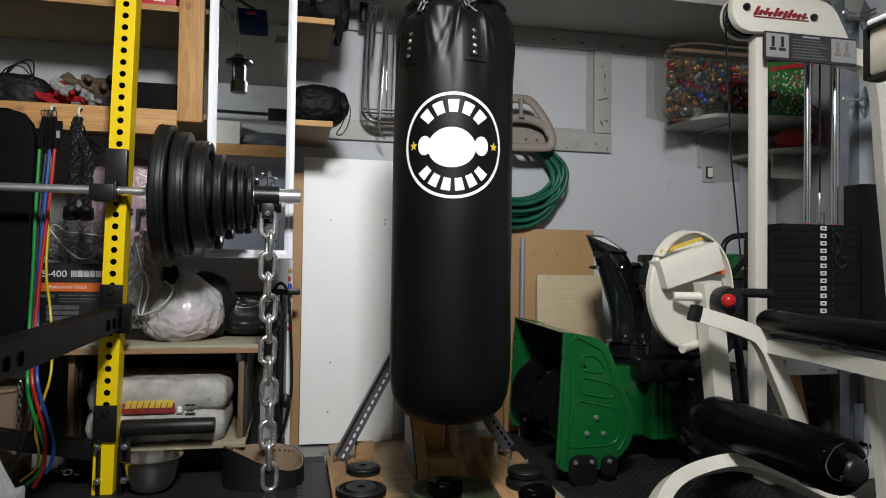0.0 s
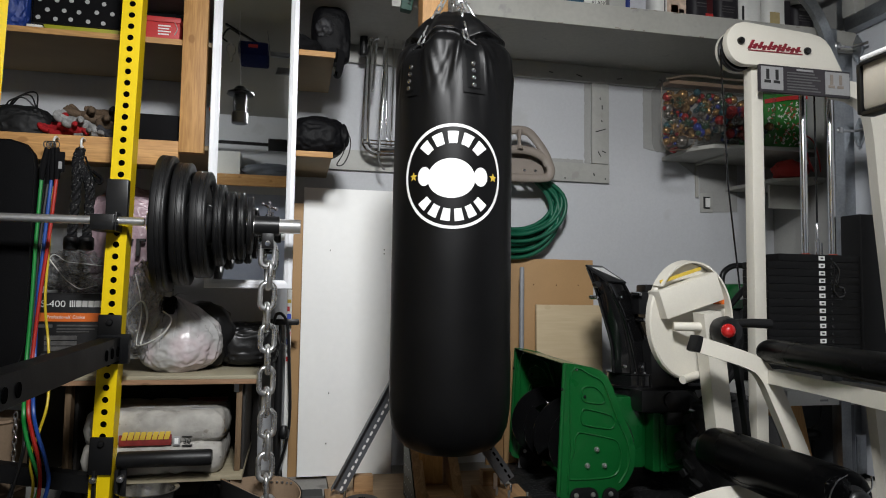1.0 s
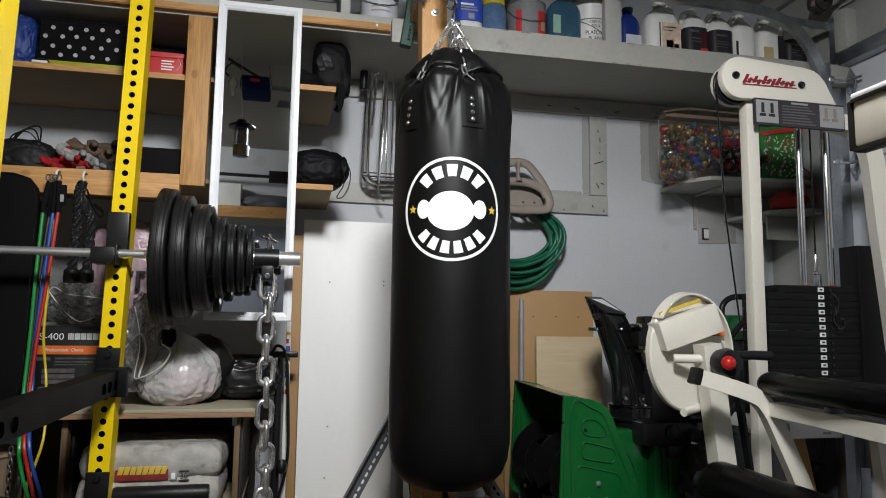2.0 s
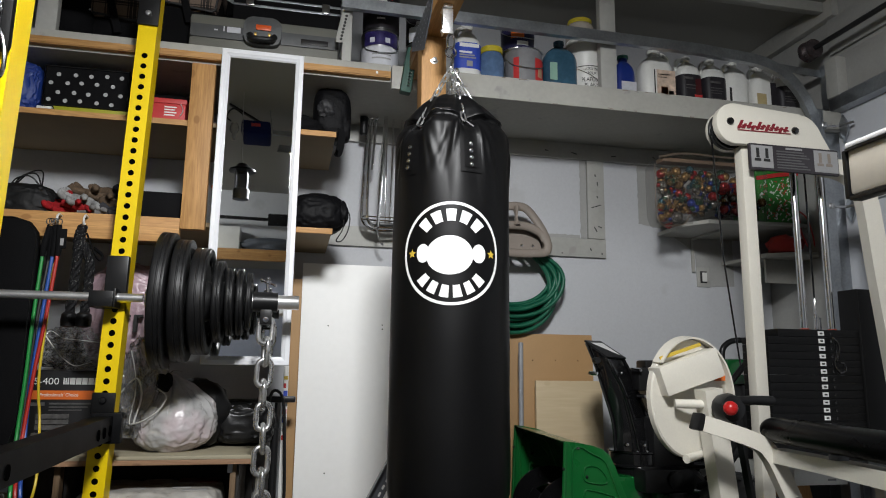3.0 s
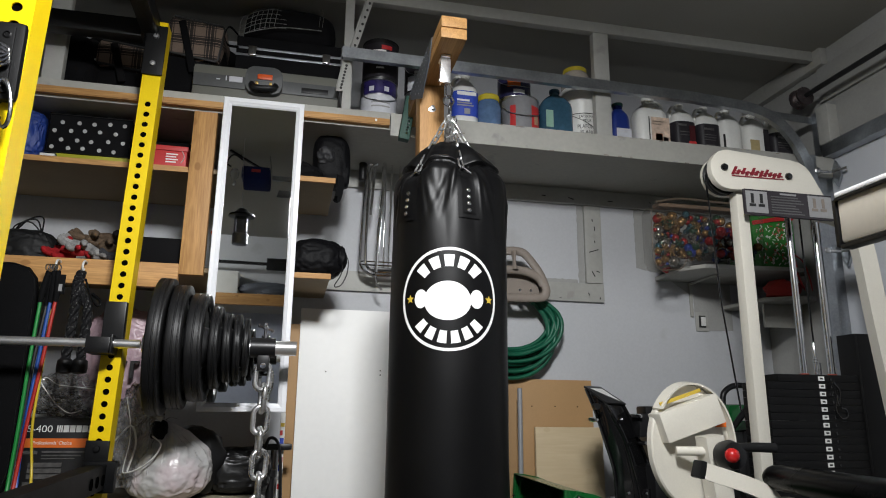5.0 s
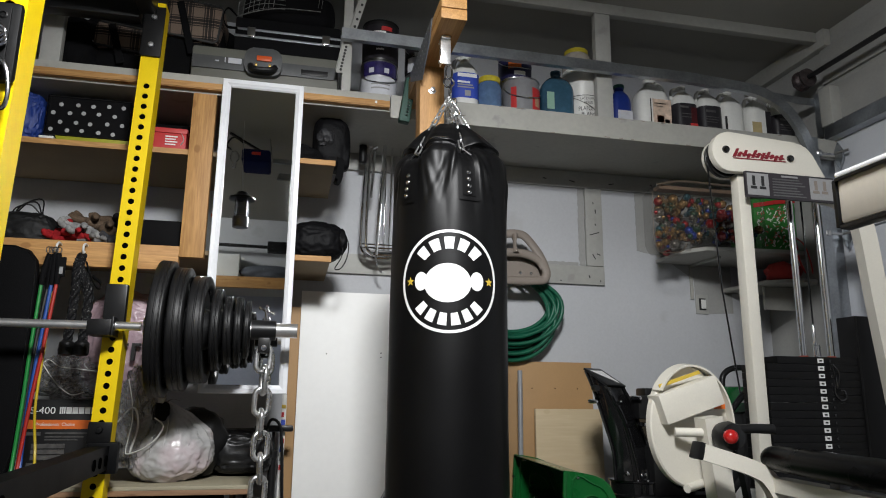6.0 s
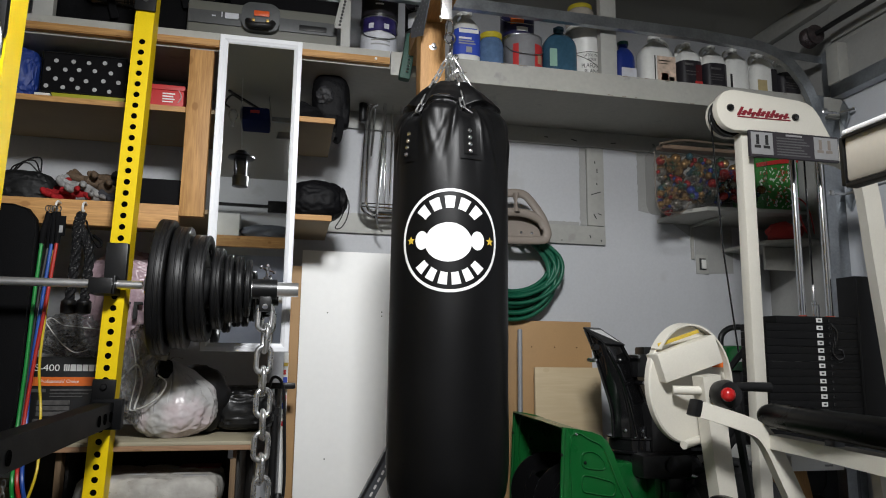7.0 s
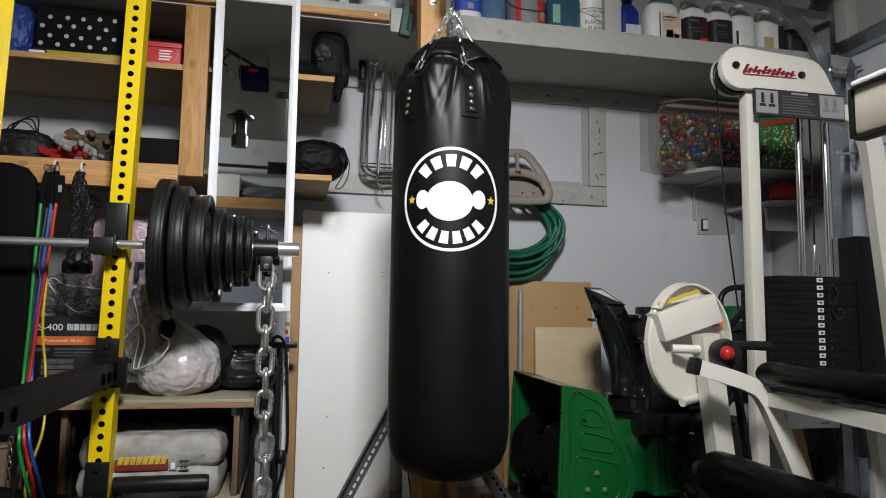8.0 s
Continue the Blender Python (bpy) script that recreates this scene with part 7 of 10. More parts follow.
def wrap_text(text, size, r, z, width, parent, centre_deg=-95):
    cu = bpy.data.curves.new("text", "FONT")
    cu.body, cu.size = text, size
    tmp = new("text", cu)
    me = bpy.data.meshes.new_from_object(tmp.evaluated_get(bpy.context.evaluated_depsgraph_get()))
    bpy.data.objects.remove(tmp)
    bm = B()
    bm.from_mesh(me)
    w = max(v.co.x for v in bm.verts)
    for v in bm.verts:
        a = radians(centre_deg) + (v.co.x / w - 0.5) * width / r
        v.co = Vector((r * math.cos(a), r * math.sin(a), z + v.co.y))
    return part("lettering", bm, BLACKINK, parent, smooth=0, local=True)


for text, z, w, s in (("LATEX MAT", 0.108, 0.075, 0.019), ("POUR", 0.088, 0.04, 0.019), ("PLAFOND", 0.056, 0.095, 0.028), ("BLANC", 0.030, 0.07, 0.026)):
    wrap_text(text, s, 0.0862, z, w, pb)
for z0, z1, a in ((0.128, 0.131, 0), (0.128, 0.045, 1)):
    bm = B()
    seg = 10
    ring = [[bm.verts.new(((0.0862) * math.cos(radians(-150 + 95 * i / seg)), 0.0862 * math.sin(radians(-150 + 95 * i / seg)), zz + (z1 - z0) * i / seg * a)) for i in range(seg + 1)] for zz in (z0, z0 + 0.003)]
    quads(bm, ring, closed=False)
    part("print_line", bm, BLACKINK, pb, local=True)
bm = B()
tube(bm, bend([(-0.09, 0, 0.21), (-0.105, -0.03, 0.19), (-0.112, -0.05, 0.17)], 5), 0.004, 6)
part("handle", bm, STEEL, pail, local=True)
j2 = thing("storage_jar", (1.365, 2.69, ZS + 0.274), "clear jar with a yellow lid standing on the pail", "jar", "bottles on the overhead shelf")
bm = B()
lathe(bm, [(0.062, 0.0), (0.066, 0.003), (0.066, 0.07), (0.06, 0.085), (0.053, 0.092)], n=32)
part("glass", bm, surface("cloudy_plastic", (0.42, 0.38, 0.33), 0.25, vary=0.1), j2, local=True)
bm = B()
lathe(bm, [(0.054, 0.09), (0.056, 0.092), (0.056, 0.11), (0.052, 0.113), (0.001, 0.113)], n=32)
part("lid", bm, surface("yellow_lid", (0.55, 0.45, 0.03), 0.4), j2, "yellow screw lid", local=True)
jug(1.572, 2.68, ZS, 0.10, 0.08, 0.235, surface("royal_blue_plastic", (0.012, 0.03, 0.19), 0.3), words="royal blue bottle with a pale label", grip=False, cap=surface("green_cap", (0.02, 0.12, 0.09), 0.4), ink=((-0.3, 0.45, 0.12, 0.4, PALELABEL),))
jug(1.72, 2.66, ZS, 0.16, 0.11, 0.27, WHITEPLASTIC, 0.026, words="white jug with an orange and grey label", handle_side=1, ink=((-0.12, 0.46, 0.06, 0.56, surface("peach_print", (0.60, 0.46, 0.36), 0.5, vary=0.2, coarse=30)), (-0.08, 0.3, 0.47, 0.49, TAUPE), (-0.08, 0.2, 0.42, 0.435, TAUPE), (0.0, 0.22, 0.1, 0.26, ORANGEINK), (0.24, 0.4, 0.08, 0.2, GREYINK), (-0.2, -0.17, 0.1, 0.56, BLACKINK)))
for i, (x, lm) in enumerate(((1.885, BLACKLABEL), (2.015, BLACKLABEL), (2.135, None), (2.276, None), (2.412, BLACKLABEL))):
    ink = ()
    if i == 0:
        ink = ((0.05, 0.36, 0.08, 0.19, REDINK), (-0.36, 0.0, 0.48, 0.52, DIMINK), (-0.3, 0.2, 0.36, 0.375, DIMINK), (-0.3, 0.1, 0.3, 0.312, DIMINK), (0.1, 0.34, 0.2, 0.5, surface("maroon_label", (0.06, 0.008, 0.01), 0.4)))
    if i in (1, 4):
        ink = ((-0.32, 0.1, 0.45, 0.49, DIMINK), (-0.32, 0.2, 0.35, 0.362, DIMINK), (-0.32, 0.2, 0.3, 0.312, DIMINK), (-0.32, 0.14, 0.25, 0.262, DIMINK), (-0.3, 0.1, 0.13, 0.16, DIMINK))
    if i == 3:
        ink = ((-0.46, -0.05, 0.12, 0.36, surface("tan_patch", (0.45, 0.36, 0.18), 0.5)), (0.16, 0.4, 0.04, 0.6, BLACKLABEL))
    if i == 2:
        ink = ((-0.49, -0.4, 0.05, 0.4, BLACKINK),)
    jug(x, 2.66, ZS, 0.122, 0.11, 0.255 - 0.008 * (i > 2), WHITEPLASTIC, 0.017, words="white plastic jug with a dark label" if lm else "plain white plastic jug with a handle", label_mat=lm, lz=(0.06, 0.58), grip=True, handle_side=-1, ink=ink)

# wire brush hanging on the arm's side
brush = thing("wire_brush", (0.465, 2.44, 1.9), "dark green brush hanging on a chain from the shelf", "brush")
bm = B()
box(bm, -0.022, 0.022, -0.02, 0.02, 0.0, 0.19, 0.008, m=Matrix.Translation((0.510, 2.44, 1.86)) @ pose(0, 0, 0, 0, 8, 0))
part("body", bm, surface("brush_green", (0.01, 0.05, 0.035), 0.6, vary=0.2, grain=150, bump=0.5), brush)
for k in range(12):
    bm = B()
    f = k / 11
    tube(bm, [(0.515 + 0.02 * f, 2.415, 1.885 + 0.15 * f), (0.523 + 0.02 * f, 2.410, 1.882 + 0.15 * f)], 0.0022, 6)
    part("bristle_clip", bm, CHROME, brush)
bm = B()
tube(bm, bend([(0.523, 2.44, 2.05), (0.55, 2.43, 2.06), (0.562, 2.43, 2.0), (0.558, 2.43, 1.93)], 6), 0.002, 6)
part("bead_chain", bm, CHROME, brush)

# ---- work bench corner ----
bench = thing("work_bench", (-0.3, 2.78, 0.0), "low timber bench with a plywood top and a lower shelf", "bench")
bm = B()
box(bm, -0.95, 0.012, 2.452, 3.10, 0.4815, 0.494, 0.0015)
part("top", bm, wood("weathered_plywood", (0.40, 0.36, 0.255), (0.31, 0.275, 0.19), "x", 0.6, 5), bench, "weathered grey plywood top")
bm = B()
box(bm, -0.95, 0.010, 2.453, 3.10, 0.464, 0.481, 0.001)
part("top_ply", bm, wood("reddish_ply_edge", (0.34, 0.20, 0.11), (0.20, 0.11, 0.06), "x", 0.6, 7), bench, "reddish plywood edge")
for x0, x1, y0 in ((-0.066, -0.046, 2.50), (-0.628, -0.608, 2.50), (-0.066, -0.046, 2.95), (-0.628, -0.608, 2.95)):
    bm = B()
    box(bm, x0, x1, y0, y0 + 0.045, 0.1525, 0.4625, 0.002)
    part("leg", bm, SHADEDPLY, bench)
# dark boards, coloured near black to carry the shade under the bench
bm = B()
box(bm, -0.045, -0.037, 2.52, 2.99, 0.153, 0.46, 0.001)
part("side_rail", bm, surface("shaded_dark_panel", (0.02, 0.017, 0.015), 0.7, vary=0.3), bench, "side rail coloured dark for the shade under the bench")
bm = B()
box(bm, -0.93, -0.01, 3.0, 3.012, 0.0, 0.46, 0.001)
part("back_panel", bm, surface("shaded_dark_panel", (0.02, 0.017, 0.015), 0.7, vary=0.3), bench, "dark back panel with the bench's shade in its colour")
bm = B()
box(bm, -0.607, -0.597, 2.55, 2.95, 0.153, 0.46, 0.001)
part("side_panel", bm, surface("shaded_dark_panel", (0.02, 0.017, 0.015), 0.7, vary=0.3), bench, "dark plywood side")
bm = B()
box(bm, -0.68, -0.035, 2.455, 3.0, 0.132, 0.152, 0.002)
part("lower_shelf", bm, wood("weathered_shelf", (0.40, 0.35, 0.24), (0.29, 0.245, 0.16), "x", 0.6, 5), bench, "weathered plywood shelf")
bm = B()
box(bm, -0.075, -0.058, 2.4965, 2.4995, 0.43, 0.462, 0.001)
part("corner_plate", bm, GALV, bench)
for x in (-0.16, -0.63):
    for y in (2.65, 2.94):
        bm = B()
        lathe(bm, [(0.02, y - 0.025), (0.037, y - 0.02), (0.04, y - 0.01), (0.04, y + 0.01), (0.037, y + 0.02), (0.02, y + 0.025)], (x, 0, 0.045), 28, "y")
        cw = part("castor", bm, RUBBER, bench, "black castor wheel")
        bm = B()
        box(bm, x - 0.016, x + 0.016, y - 0.032, y - 0.028, 0.035, 0.118, 0.001)
        box(bm, x - 0.016, x + 0.016, y + 0.028, y + 0.032, 0.035, 0.118, 0.001)
        box(bm, x - 0.03, x + 0.03, y - 0.034, y + 0.034, 0.1185, 0.1315, 0.001)
        part("fork", bm, BLACKSTEEL, cw)


def pillow(bm, cx, cy, z0, lx, ly, h, seed, n=28, sag=0.1):
    """A filled paper sack: domed, with pinched ends and dents."""
    for s in (1, -1):
        g = []
        for j in range(n + 1):
            row = []
            for i in range(n + 1):
                u, v = 2 * i / n - 1, 2 * j / n - 1
                e = max(0.0, (1 - abs(u) ** 12) * (1 - abs(v) ** 9)) ** 0.34
                k = 1 + sag * noise.noise(Vector((u * 2.2 + seed, v * 2.2, s))) + 0.5 * sag * (0.5 - 2 * abs(noise.noise(Vector((u * 5 + seed, v * 5, s + 3)))))
                x = cx + lx / 2 * u * (1 - 0.05 * abs(v) ** 3) + 0.004 * noise.noise(Vector((u * 5, v * 5, seed)))
                y = cy + ly / 2 * v * (1 - 0.05 * abs(u) ** 3)
                z = z0 + h / 2 + s * h / 2 * min(1.0, e * k)
                row.append(bm.verts.new((x, y, max(z, z0))))
            g.append(row)
        for j in range(n):
            for i in range(n):
                bm.faces.new((g[j][i], g[j][i + 1], g[j + 1][i + 1], g[j + 1][i]))
    bmesh.ops.remove_doubles(bm, verts=bm.verts, dist=0.0005)


for i, (z0, dx) in enumerate(((0.153, -0.004), (0.254, 0.0))):
    sack = thing("cement_sack", (-0.335 + dx, 2.62, z0), "white paper sack of cement with a red printed panel", "sack", "cement sacks")
    bm = B()
    pillow(bm, -0.330 + dx, 2.63, z0, 0.474, 0.36, 0.119, i * 4.0 + 1.0, 64, 0.30)
    sb = part("paper", bm, PAPER, sack, smooth=70)
    if i == 1:
        y = 2.4485
        for x0, x1, za, zb, mt in ((-0.44, -0.272, 0.006, 0.042, surface("maroon_print", (0.20, 0.02, 0.018), 0.6, vary=0.2, coarse=30, bump=0)), (-0.267, -0.244, 0.004, 0.034, GREYINK), (-0.262, -0.249, 0.009, 0.029, WHITEINK), (-0.238, -0.205, 0.0015, 0.003, BLACKINK), (-0.238, -0.205, 0.033, 0.0345, BLACKINK)):
            bm = B()
            box(bm, x0, x1, y - (0.001 if mt is WHITEINK else 0), y + 0.02, z0 + za, z0 + zb, 0.0005)
            part("print_panel", bm, mt, sb)
        for k in range(8):
            bm = B()
            x = -0.43 + k * 0.0195
            box(bm, x, x + 0.0165, y - 0.002, y + 0.02, z0 + 0.026, z0 + 0.052, 0.001, m=Matrix(((1, 0, 0.25, -0.25 * (z0 + 0.04)), (0, 1, 0, 0), (0, 0, 1, 0), (0, 0, 0, 1))))
            part("print_block", bm, YELLOWINK, sb, "yellow and red logo block")
        words("30", 0.026, upright_text(-0.234, y - 0.001, z0 + 0.009), BLACKINK, sb)
        for k, (x0, x1, yy) in enumerate(((-0.40, -0.35, 2.55), (-0.26, -0.20, 2.56), (-0.22, -0.14, 2.5), (-0.36, -0.30, 2.62), (-0.30, -0.20, 2.66), (-0.26, -0.115, 2.68))):
            bm = B()
            box(bm, x0, x1, yy, yy + (0.10 if k == 5 else 0.03), z0 + 0.1175, z0 + 0.1205, 0.0005)
            part("print_block", bm, surface("maroon_print", (0.20, 0.02, 0.018), 0.6, vary=0.2, coarse=30, bump=0) if k == 5 else GREYINK, sb)
        for k in range(3):
            bm = B()
            box(bm, -0.118, -0.101, 2.475 + 0.03 * k, 2.50 + 0.03 * k, z0 + 0.035, z0 + 0.085 - 0.01 * k, 0.004)
            part("print_block", bm, YELLOWINK if k % 2 else TAUPE, sb)
BWX, BWY = -0.335, 2.405
bowl = thing("steel_bowl", (BWX, BWY, 0.012), "stainless steel mixing bowl on the floor", "bowl")
bm = B()
lathe(bm, [(0.03, 0.0125), (0.05, 0.016), (0.064, 0.028), (0.075, 0.05), (0.083, 0.08), (0.087, 0.105), (0.088, 0.109), (0.0895, 0.112), (0.091, 0.122), (0.097, 0.1262), (0.101, 0.1275), (0.1015, 0.129), (0.0995, 0.130), (0.088, 0.126), (0.080, 0.08), (0.071, 0.05), (0.052, 0.023), (0.001, 0.021)], (BWX, BWY, 0), 72)
part("wall", bm, surface("polished_bowl_steel", (0.66, 0.64, 0.60), 0.24, 1.0, vary=0.08, coarse=6, grain=140, bump=0.04, depth=0.0005), bowl, smooth=50)
# carton with an orange band
carton = thing("tool_carton", (-0.69, 2.8, 0.494), "black printed tool carton with an orange band", "carton")
bm = B()
box(bm, -0.83, -0.575, 2.72, 2.98, 0.495, 0.772, 0.003)
cb = part("body", bm, surface("black_card", (0.008, 0.008, 0.009), 0.5, vary=0.15, grain=150), carton)
bm = B()
box(bm, -0.83, -0.575, 2.717, 2.7195, 0.668, 0.700)
part("band", bm, ORANGEINK, cb, "orange band")
words("S-400", 0.034, upright_text(-0.79, 2.7185, 0.722), WHITEINK, cb, width=0.085)
words("Professionals' Choice", 0.017, upright_text(-0.765, 2.7165, 0.679), WHITEINK, cb, width=0.13)
for k in range(5):
    bm = B()
    x = -0.668 + k * 0.021
    box(bm, x, x + 0.018, 2.7165, 2.719, 0.722, 0.746)
    part("logo_block", bm, WHITEINK, cb)
for k in range(3):
    bm = B()
    x = -0.69 + k * 0.007
    box(bm, x, x + 0.0045, 2.7165, 2.719, 0.722, 0.746)
    part("logo_block", bm, WHITEINK, cb)
for x0, x1, z0, z1 in ((-0.80, -0.745, 0.645, 0.657), (-0.73, -0.585, 0.650, 0.656), (-0.73, -0.60, 0.638, 0.643), (-0.73, -0.62, 0.628, 0.632), (-0.77, -0.66, 0.60, 0.616), (-0.77, -0.66, 0.58, 0.596), (-0.77, -0.66, 0.56, 0.576), (-0.78, -0.65, 0.535, 0.55)):
    bm = B()
    box(bm, x0, x1, 2.7165, 2.719, z0, z1)
    part("print_line", bm, DIMINK, cb)
# lilac sack, plastic bags
lil = thing("lilac_sack", (-0.53, 2.86, 0.773), "lilac plastic sack with black printing on the carton", "sack")
bm = B()
lump(bm, (-0.52, 2.87, 0.985), (0.185, 0.12, 0.235), 2, 0.12, 2.2, 0.09, 6, 0.9, boxy=0.75)
lb = part("body", bm, surface("lilac_film", (0.46, 0.33, 0.37), 0.26, vary=0.14, coarse=9, grain=34, bump=0.7, depth=0.008), lil, smooth=70)
for k, (x, w) in enumerate(((-0.565, 0.035), (-0.515, 0.03), (-0.47, 0.03))):
    bm = B()
    box(bm, x, x + 0.012, 2.725, 2.75, 0.92, 0.985, m=None)
    box(bm, x + 0.0125, x + w, 2.726, 2.75, 0.975, 0.985)
    part("print_bar", bm, BLACKINK, lb)


def film(bm, centre, radii, seed, level=5, flat=0.95, deep=1.0):
    """A crumpled bag of thin film: sharp folds in all directions."""
    out = bmesh.ops.create_icosphere(bm, subdivisions=level, radius=1.0)["verts"]
    off = Vector((seed * 5.1, seed * 2.3, seed))
    for v in out:
        p = v.co.copy()
        k = 1.0 + 0.16 * noise.noise(p * 1.4 + off)
        for f, amp in ((1.7, 0.20), (3.4, 0.13), (7.0, 0.04)):
            k += deep * amp * (0.5 - 2.2 * abs(noise.noise(p * f + off * f)))
        p *= k
        p.z = max(p.z, -flat)
        v.co = Vector((centre[0] + p.x * radii[0], centre[1] + p.y * radii[1], centre[2] + p.z * radii[2]))


cbag = thing("clear_bag", (-0.665, 2.83, 0.773), "crumpled clear plastic bag on the carton", "plastic bag", "plastic bags")
bm = B()
film(bm, (-0.685, 2.81, 0.850), (0.135, 0.105, 0.082), 5, 6, 0.93, 1.3)
part("film", bm, film_sheet("hazy_clear_film", 0.14), cbag, smooth=30)
bm = B()
tube(bm, bend([(-0.775, 2.70, 0.88), (-0.745, 2.695, 0.915), (-0.70, 2.69, 0.89), (-0.655, 2.69, 0.885), (-0.57, 2.70, 0.876)], 6), 0.003, 6, flat=0.5)
tube(bm, bend([(-0.762, 2.70, 0.90), (-0.73, 2.69, 0.86), (-0.705, 2.69, 0.83), (-0.69, 2.69, 0.815), (-0.65, 2.69, 0.79), (-0.61, 2.70, 0.80)], 6), 0.003, 6, flat=0.5)
part("drawstring", bm, WHITEPLASTIC, cbag, "white drawstring")
def glint_ridges(bm, centre, radii, count, seed):
    """Whitish film ridges over the front of a crumpled bag, painted in for its glints."""
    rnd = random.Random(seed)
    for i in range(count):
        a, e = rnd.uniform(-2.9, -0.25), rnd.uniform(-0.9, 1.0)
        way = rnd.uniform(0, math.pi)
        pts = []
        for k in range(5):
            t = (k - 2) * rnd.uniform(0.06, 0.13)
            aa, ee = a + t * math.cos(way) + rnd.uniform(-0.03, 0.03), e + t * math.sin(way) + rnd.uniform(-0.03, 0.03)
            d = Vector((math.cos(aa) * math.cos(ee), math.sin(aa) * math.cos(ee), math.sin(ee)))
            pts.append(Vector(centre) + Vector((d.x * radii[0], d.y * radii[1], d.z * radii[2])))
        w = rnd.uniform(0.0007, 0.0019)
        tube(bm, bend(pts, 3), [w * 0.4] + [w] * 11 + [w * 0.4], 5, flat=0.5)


# pale film for ridges that stand in for lamp glints
GLINTFILM = clear("glint_film", (0.9, 0.9, 0.9), 0.08, 1.3, 0.5, (0.80, 0.80, 0.80), 60)
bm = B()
glint_ridges(bm, (-0.685, 2.81, 0.855), (0.128, 0.10, 0.078), 110, 3)
part("crease", bm, GLINTFILM, cbag, "whitish ridges painted as glints on the folds")
cbag = thing("clear_bag", (-0.40, 2.60, 0.494), "crumpled clear plastic bag on the bench", "plastic bag", "plastic bags")
bm = B()
film(bm, (-0.395, 2.585, 0.70), (0.078, 0.07, 0.165), 9, 6, 0.95, 1.4)
part("film", bm, CLEARBAG, cbag, smooth=30)
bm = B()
glint_ridges(bm, (-0.395, 2.585, 0.70), (0.074, 0.066, 0.155), 80, 8)
part("crease", bm, GLINTFILM, cbag, "whitish ridges painted as glints on the folds")
bm = B()
tube(bm, bend([(-0.427, 2.53, 0.845), (-0.405, 2.52, 0.76), (-0.40, 2.515, 0.69), (-0.41, 2.51, 0.61), (-0.40, 2.505, 0.595), (-0.35, 2.495, 0.614), (-0.31, 2.495, 0.65), (-0.296, 2.50, 0.69), (-0.326, 2.505, 0.715)], 6), 0.0045, 8, flat=0.45)
tube(bm, bend([(-0.45, 2.53, 0.70), (-0.40, 2.515, 0.75), (-0.378, 2.51, 0.69), (-0.395, 2.505, 0.60)], 6), 0.006, 8, flat=0.4)
part("drawstring", bm, WHITEPLASTIC, cbag, "white drawstring")
def tied_bag(bm, base, radii, neck, seed, level=6, pleat=0.06, crumple=0.05):
    """A stuffed plastic bag: pleats run from the neck over the shoulders, the foot lies flat."""
    out = bmesh.ops.create_icosphere(bm, subdivisions=level, radius=1.0)["verts"]
    off = Vector((seed * 3.7, seed * 1.9, seed))
    tip = Vector(neck)
    for v in out:
        p = v.co.copy()
        top = max(0.0, p.z) ** 1.6
        a = math.atan2(p.y, p.x)
        k = 1.0 + 0.12 * noise.noise(p * 1.3 + off)
        k += pleat * (0.25 + top) * (0.5 - 1.6 * abs(noise.noise(Vector((math.cos(a) * 3.2, math.sin(a) * 3.2, p.z * 0.6)) + off)))
        k += crumple * (0.5 - 2.0 * abs(noise.noise(p * 3.4 + off))) + crumple * 0.5 * (0.5 - 2.0 * abs(noise.noise(p * 7.5 + off)))
        q = p * k
        q = Vector((q.x * radii[0], q.y * radii[1], max(q.z, -0.82) * radii[2])) + Vector(base) + Vector((0, 0, 0.82 * radii[2]))
        f = max(0.0, (p.z - 0.55) / 0.45) ** 1.5
        v.co = q.lerp(tip + Vector((p.x, p.y, 0)) * 0.018, f * 0.9)


def bag_film(name):
    """Thin white carrier film with pink goods showing faintly through, in soft clouds."""
    m = surface(name, (0.44, 0.435, 0.43), 0.22, vary=0.2, coarse=10, grain=18, bump=0.10, depth=0.006, coat=0.2)
    nt = m.node_tree
    b = nt.nodes["Principled BSDF"]
    co, ns, rp, mx = nt.nodes.new("ShaderNodeTexCoord"), nt.nodes.new("ShaderNodeTexNoise"), nt.nodes.new("ShaderNodeMapRange"), nt.nodes.new("ShaderNodeMix")
    ns.inputs["Scale"].default_value, ns.inputs["Detail"].default_value = 8.0, 2
    rp.inputs["From Min"].default_value, rp.inputs["From Max"].default_value, rp.inputs["To Max"].default_value = 0.45, 0.68, 0.55
    mx.data_type = "RGBA"
    old = b.inputs["Base Color"].links[0].from_socket
    nt.links.new(co.outputs["Object"], ns.inputs[0])
    nt.links.new(ns.outputs[0], rp.inputs[0])
    nt.links.new(rp.outputs[0], mx.inputs[0])
    nt.links.new(old, mx.inputs[6])
    mx.inputs[7].default_value = (0.56, 0.40, 0.44, 1)
    nt.links.new(mx.outputs[2], b.inputs["Base Color"])
    return m


pb_ = thing("white_bag", (-0.29, 2.64, 0.494), "white and pink plastic carrier bag stuffed full", "plastic bag", "plastic bags")
bm = B()
tied_bag(bm, (-0.285, 2.635, 0.4945), (0.152, 0.125, 0.122), (-0.305, 2.585, 0.775), 4, 6, 0.15, 0.042)
part("body", bm, bag_film("white_film"), pb_, smooth=60)
bm = B()
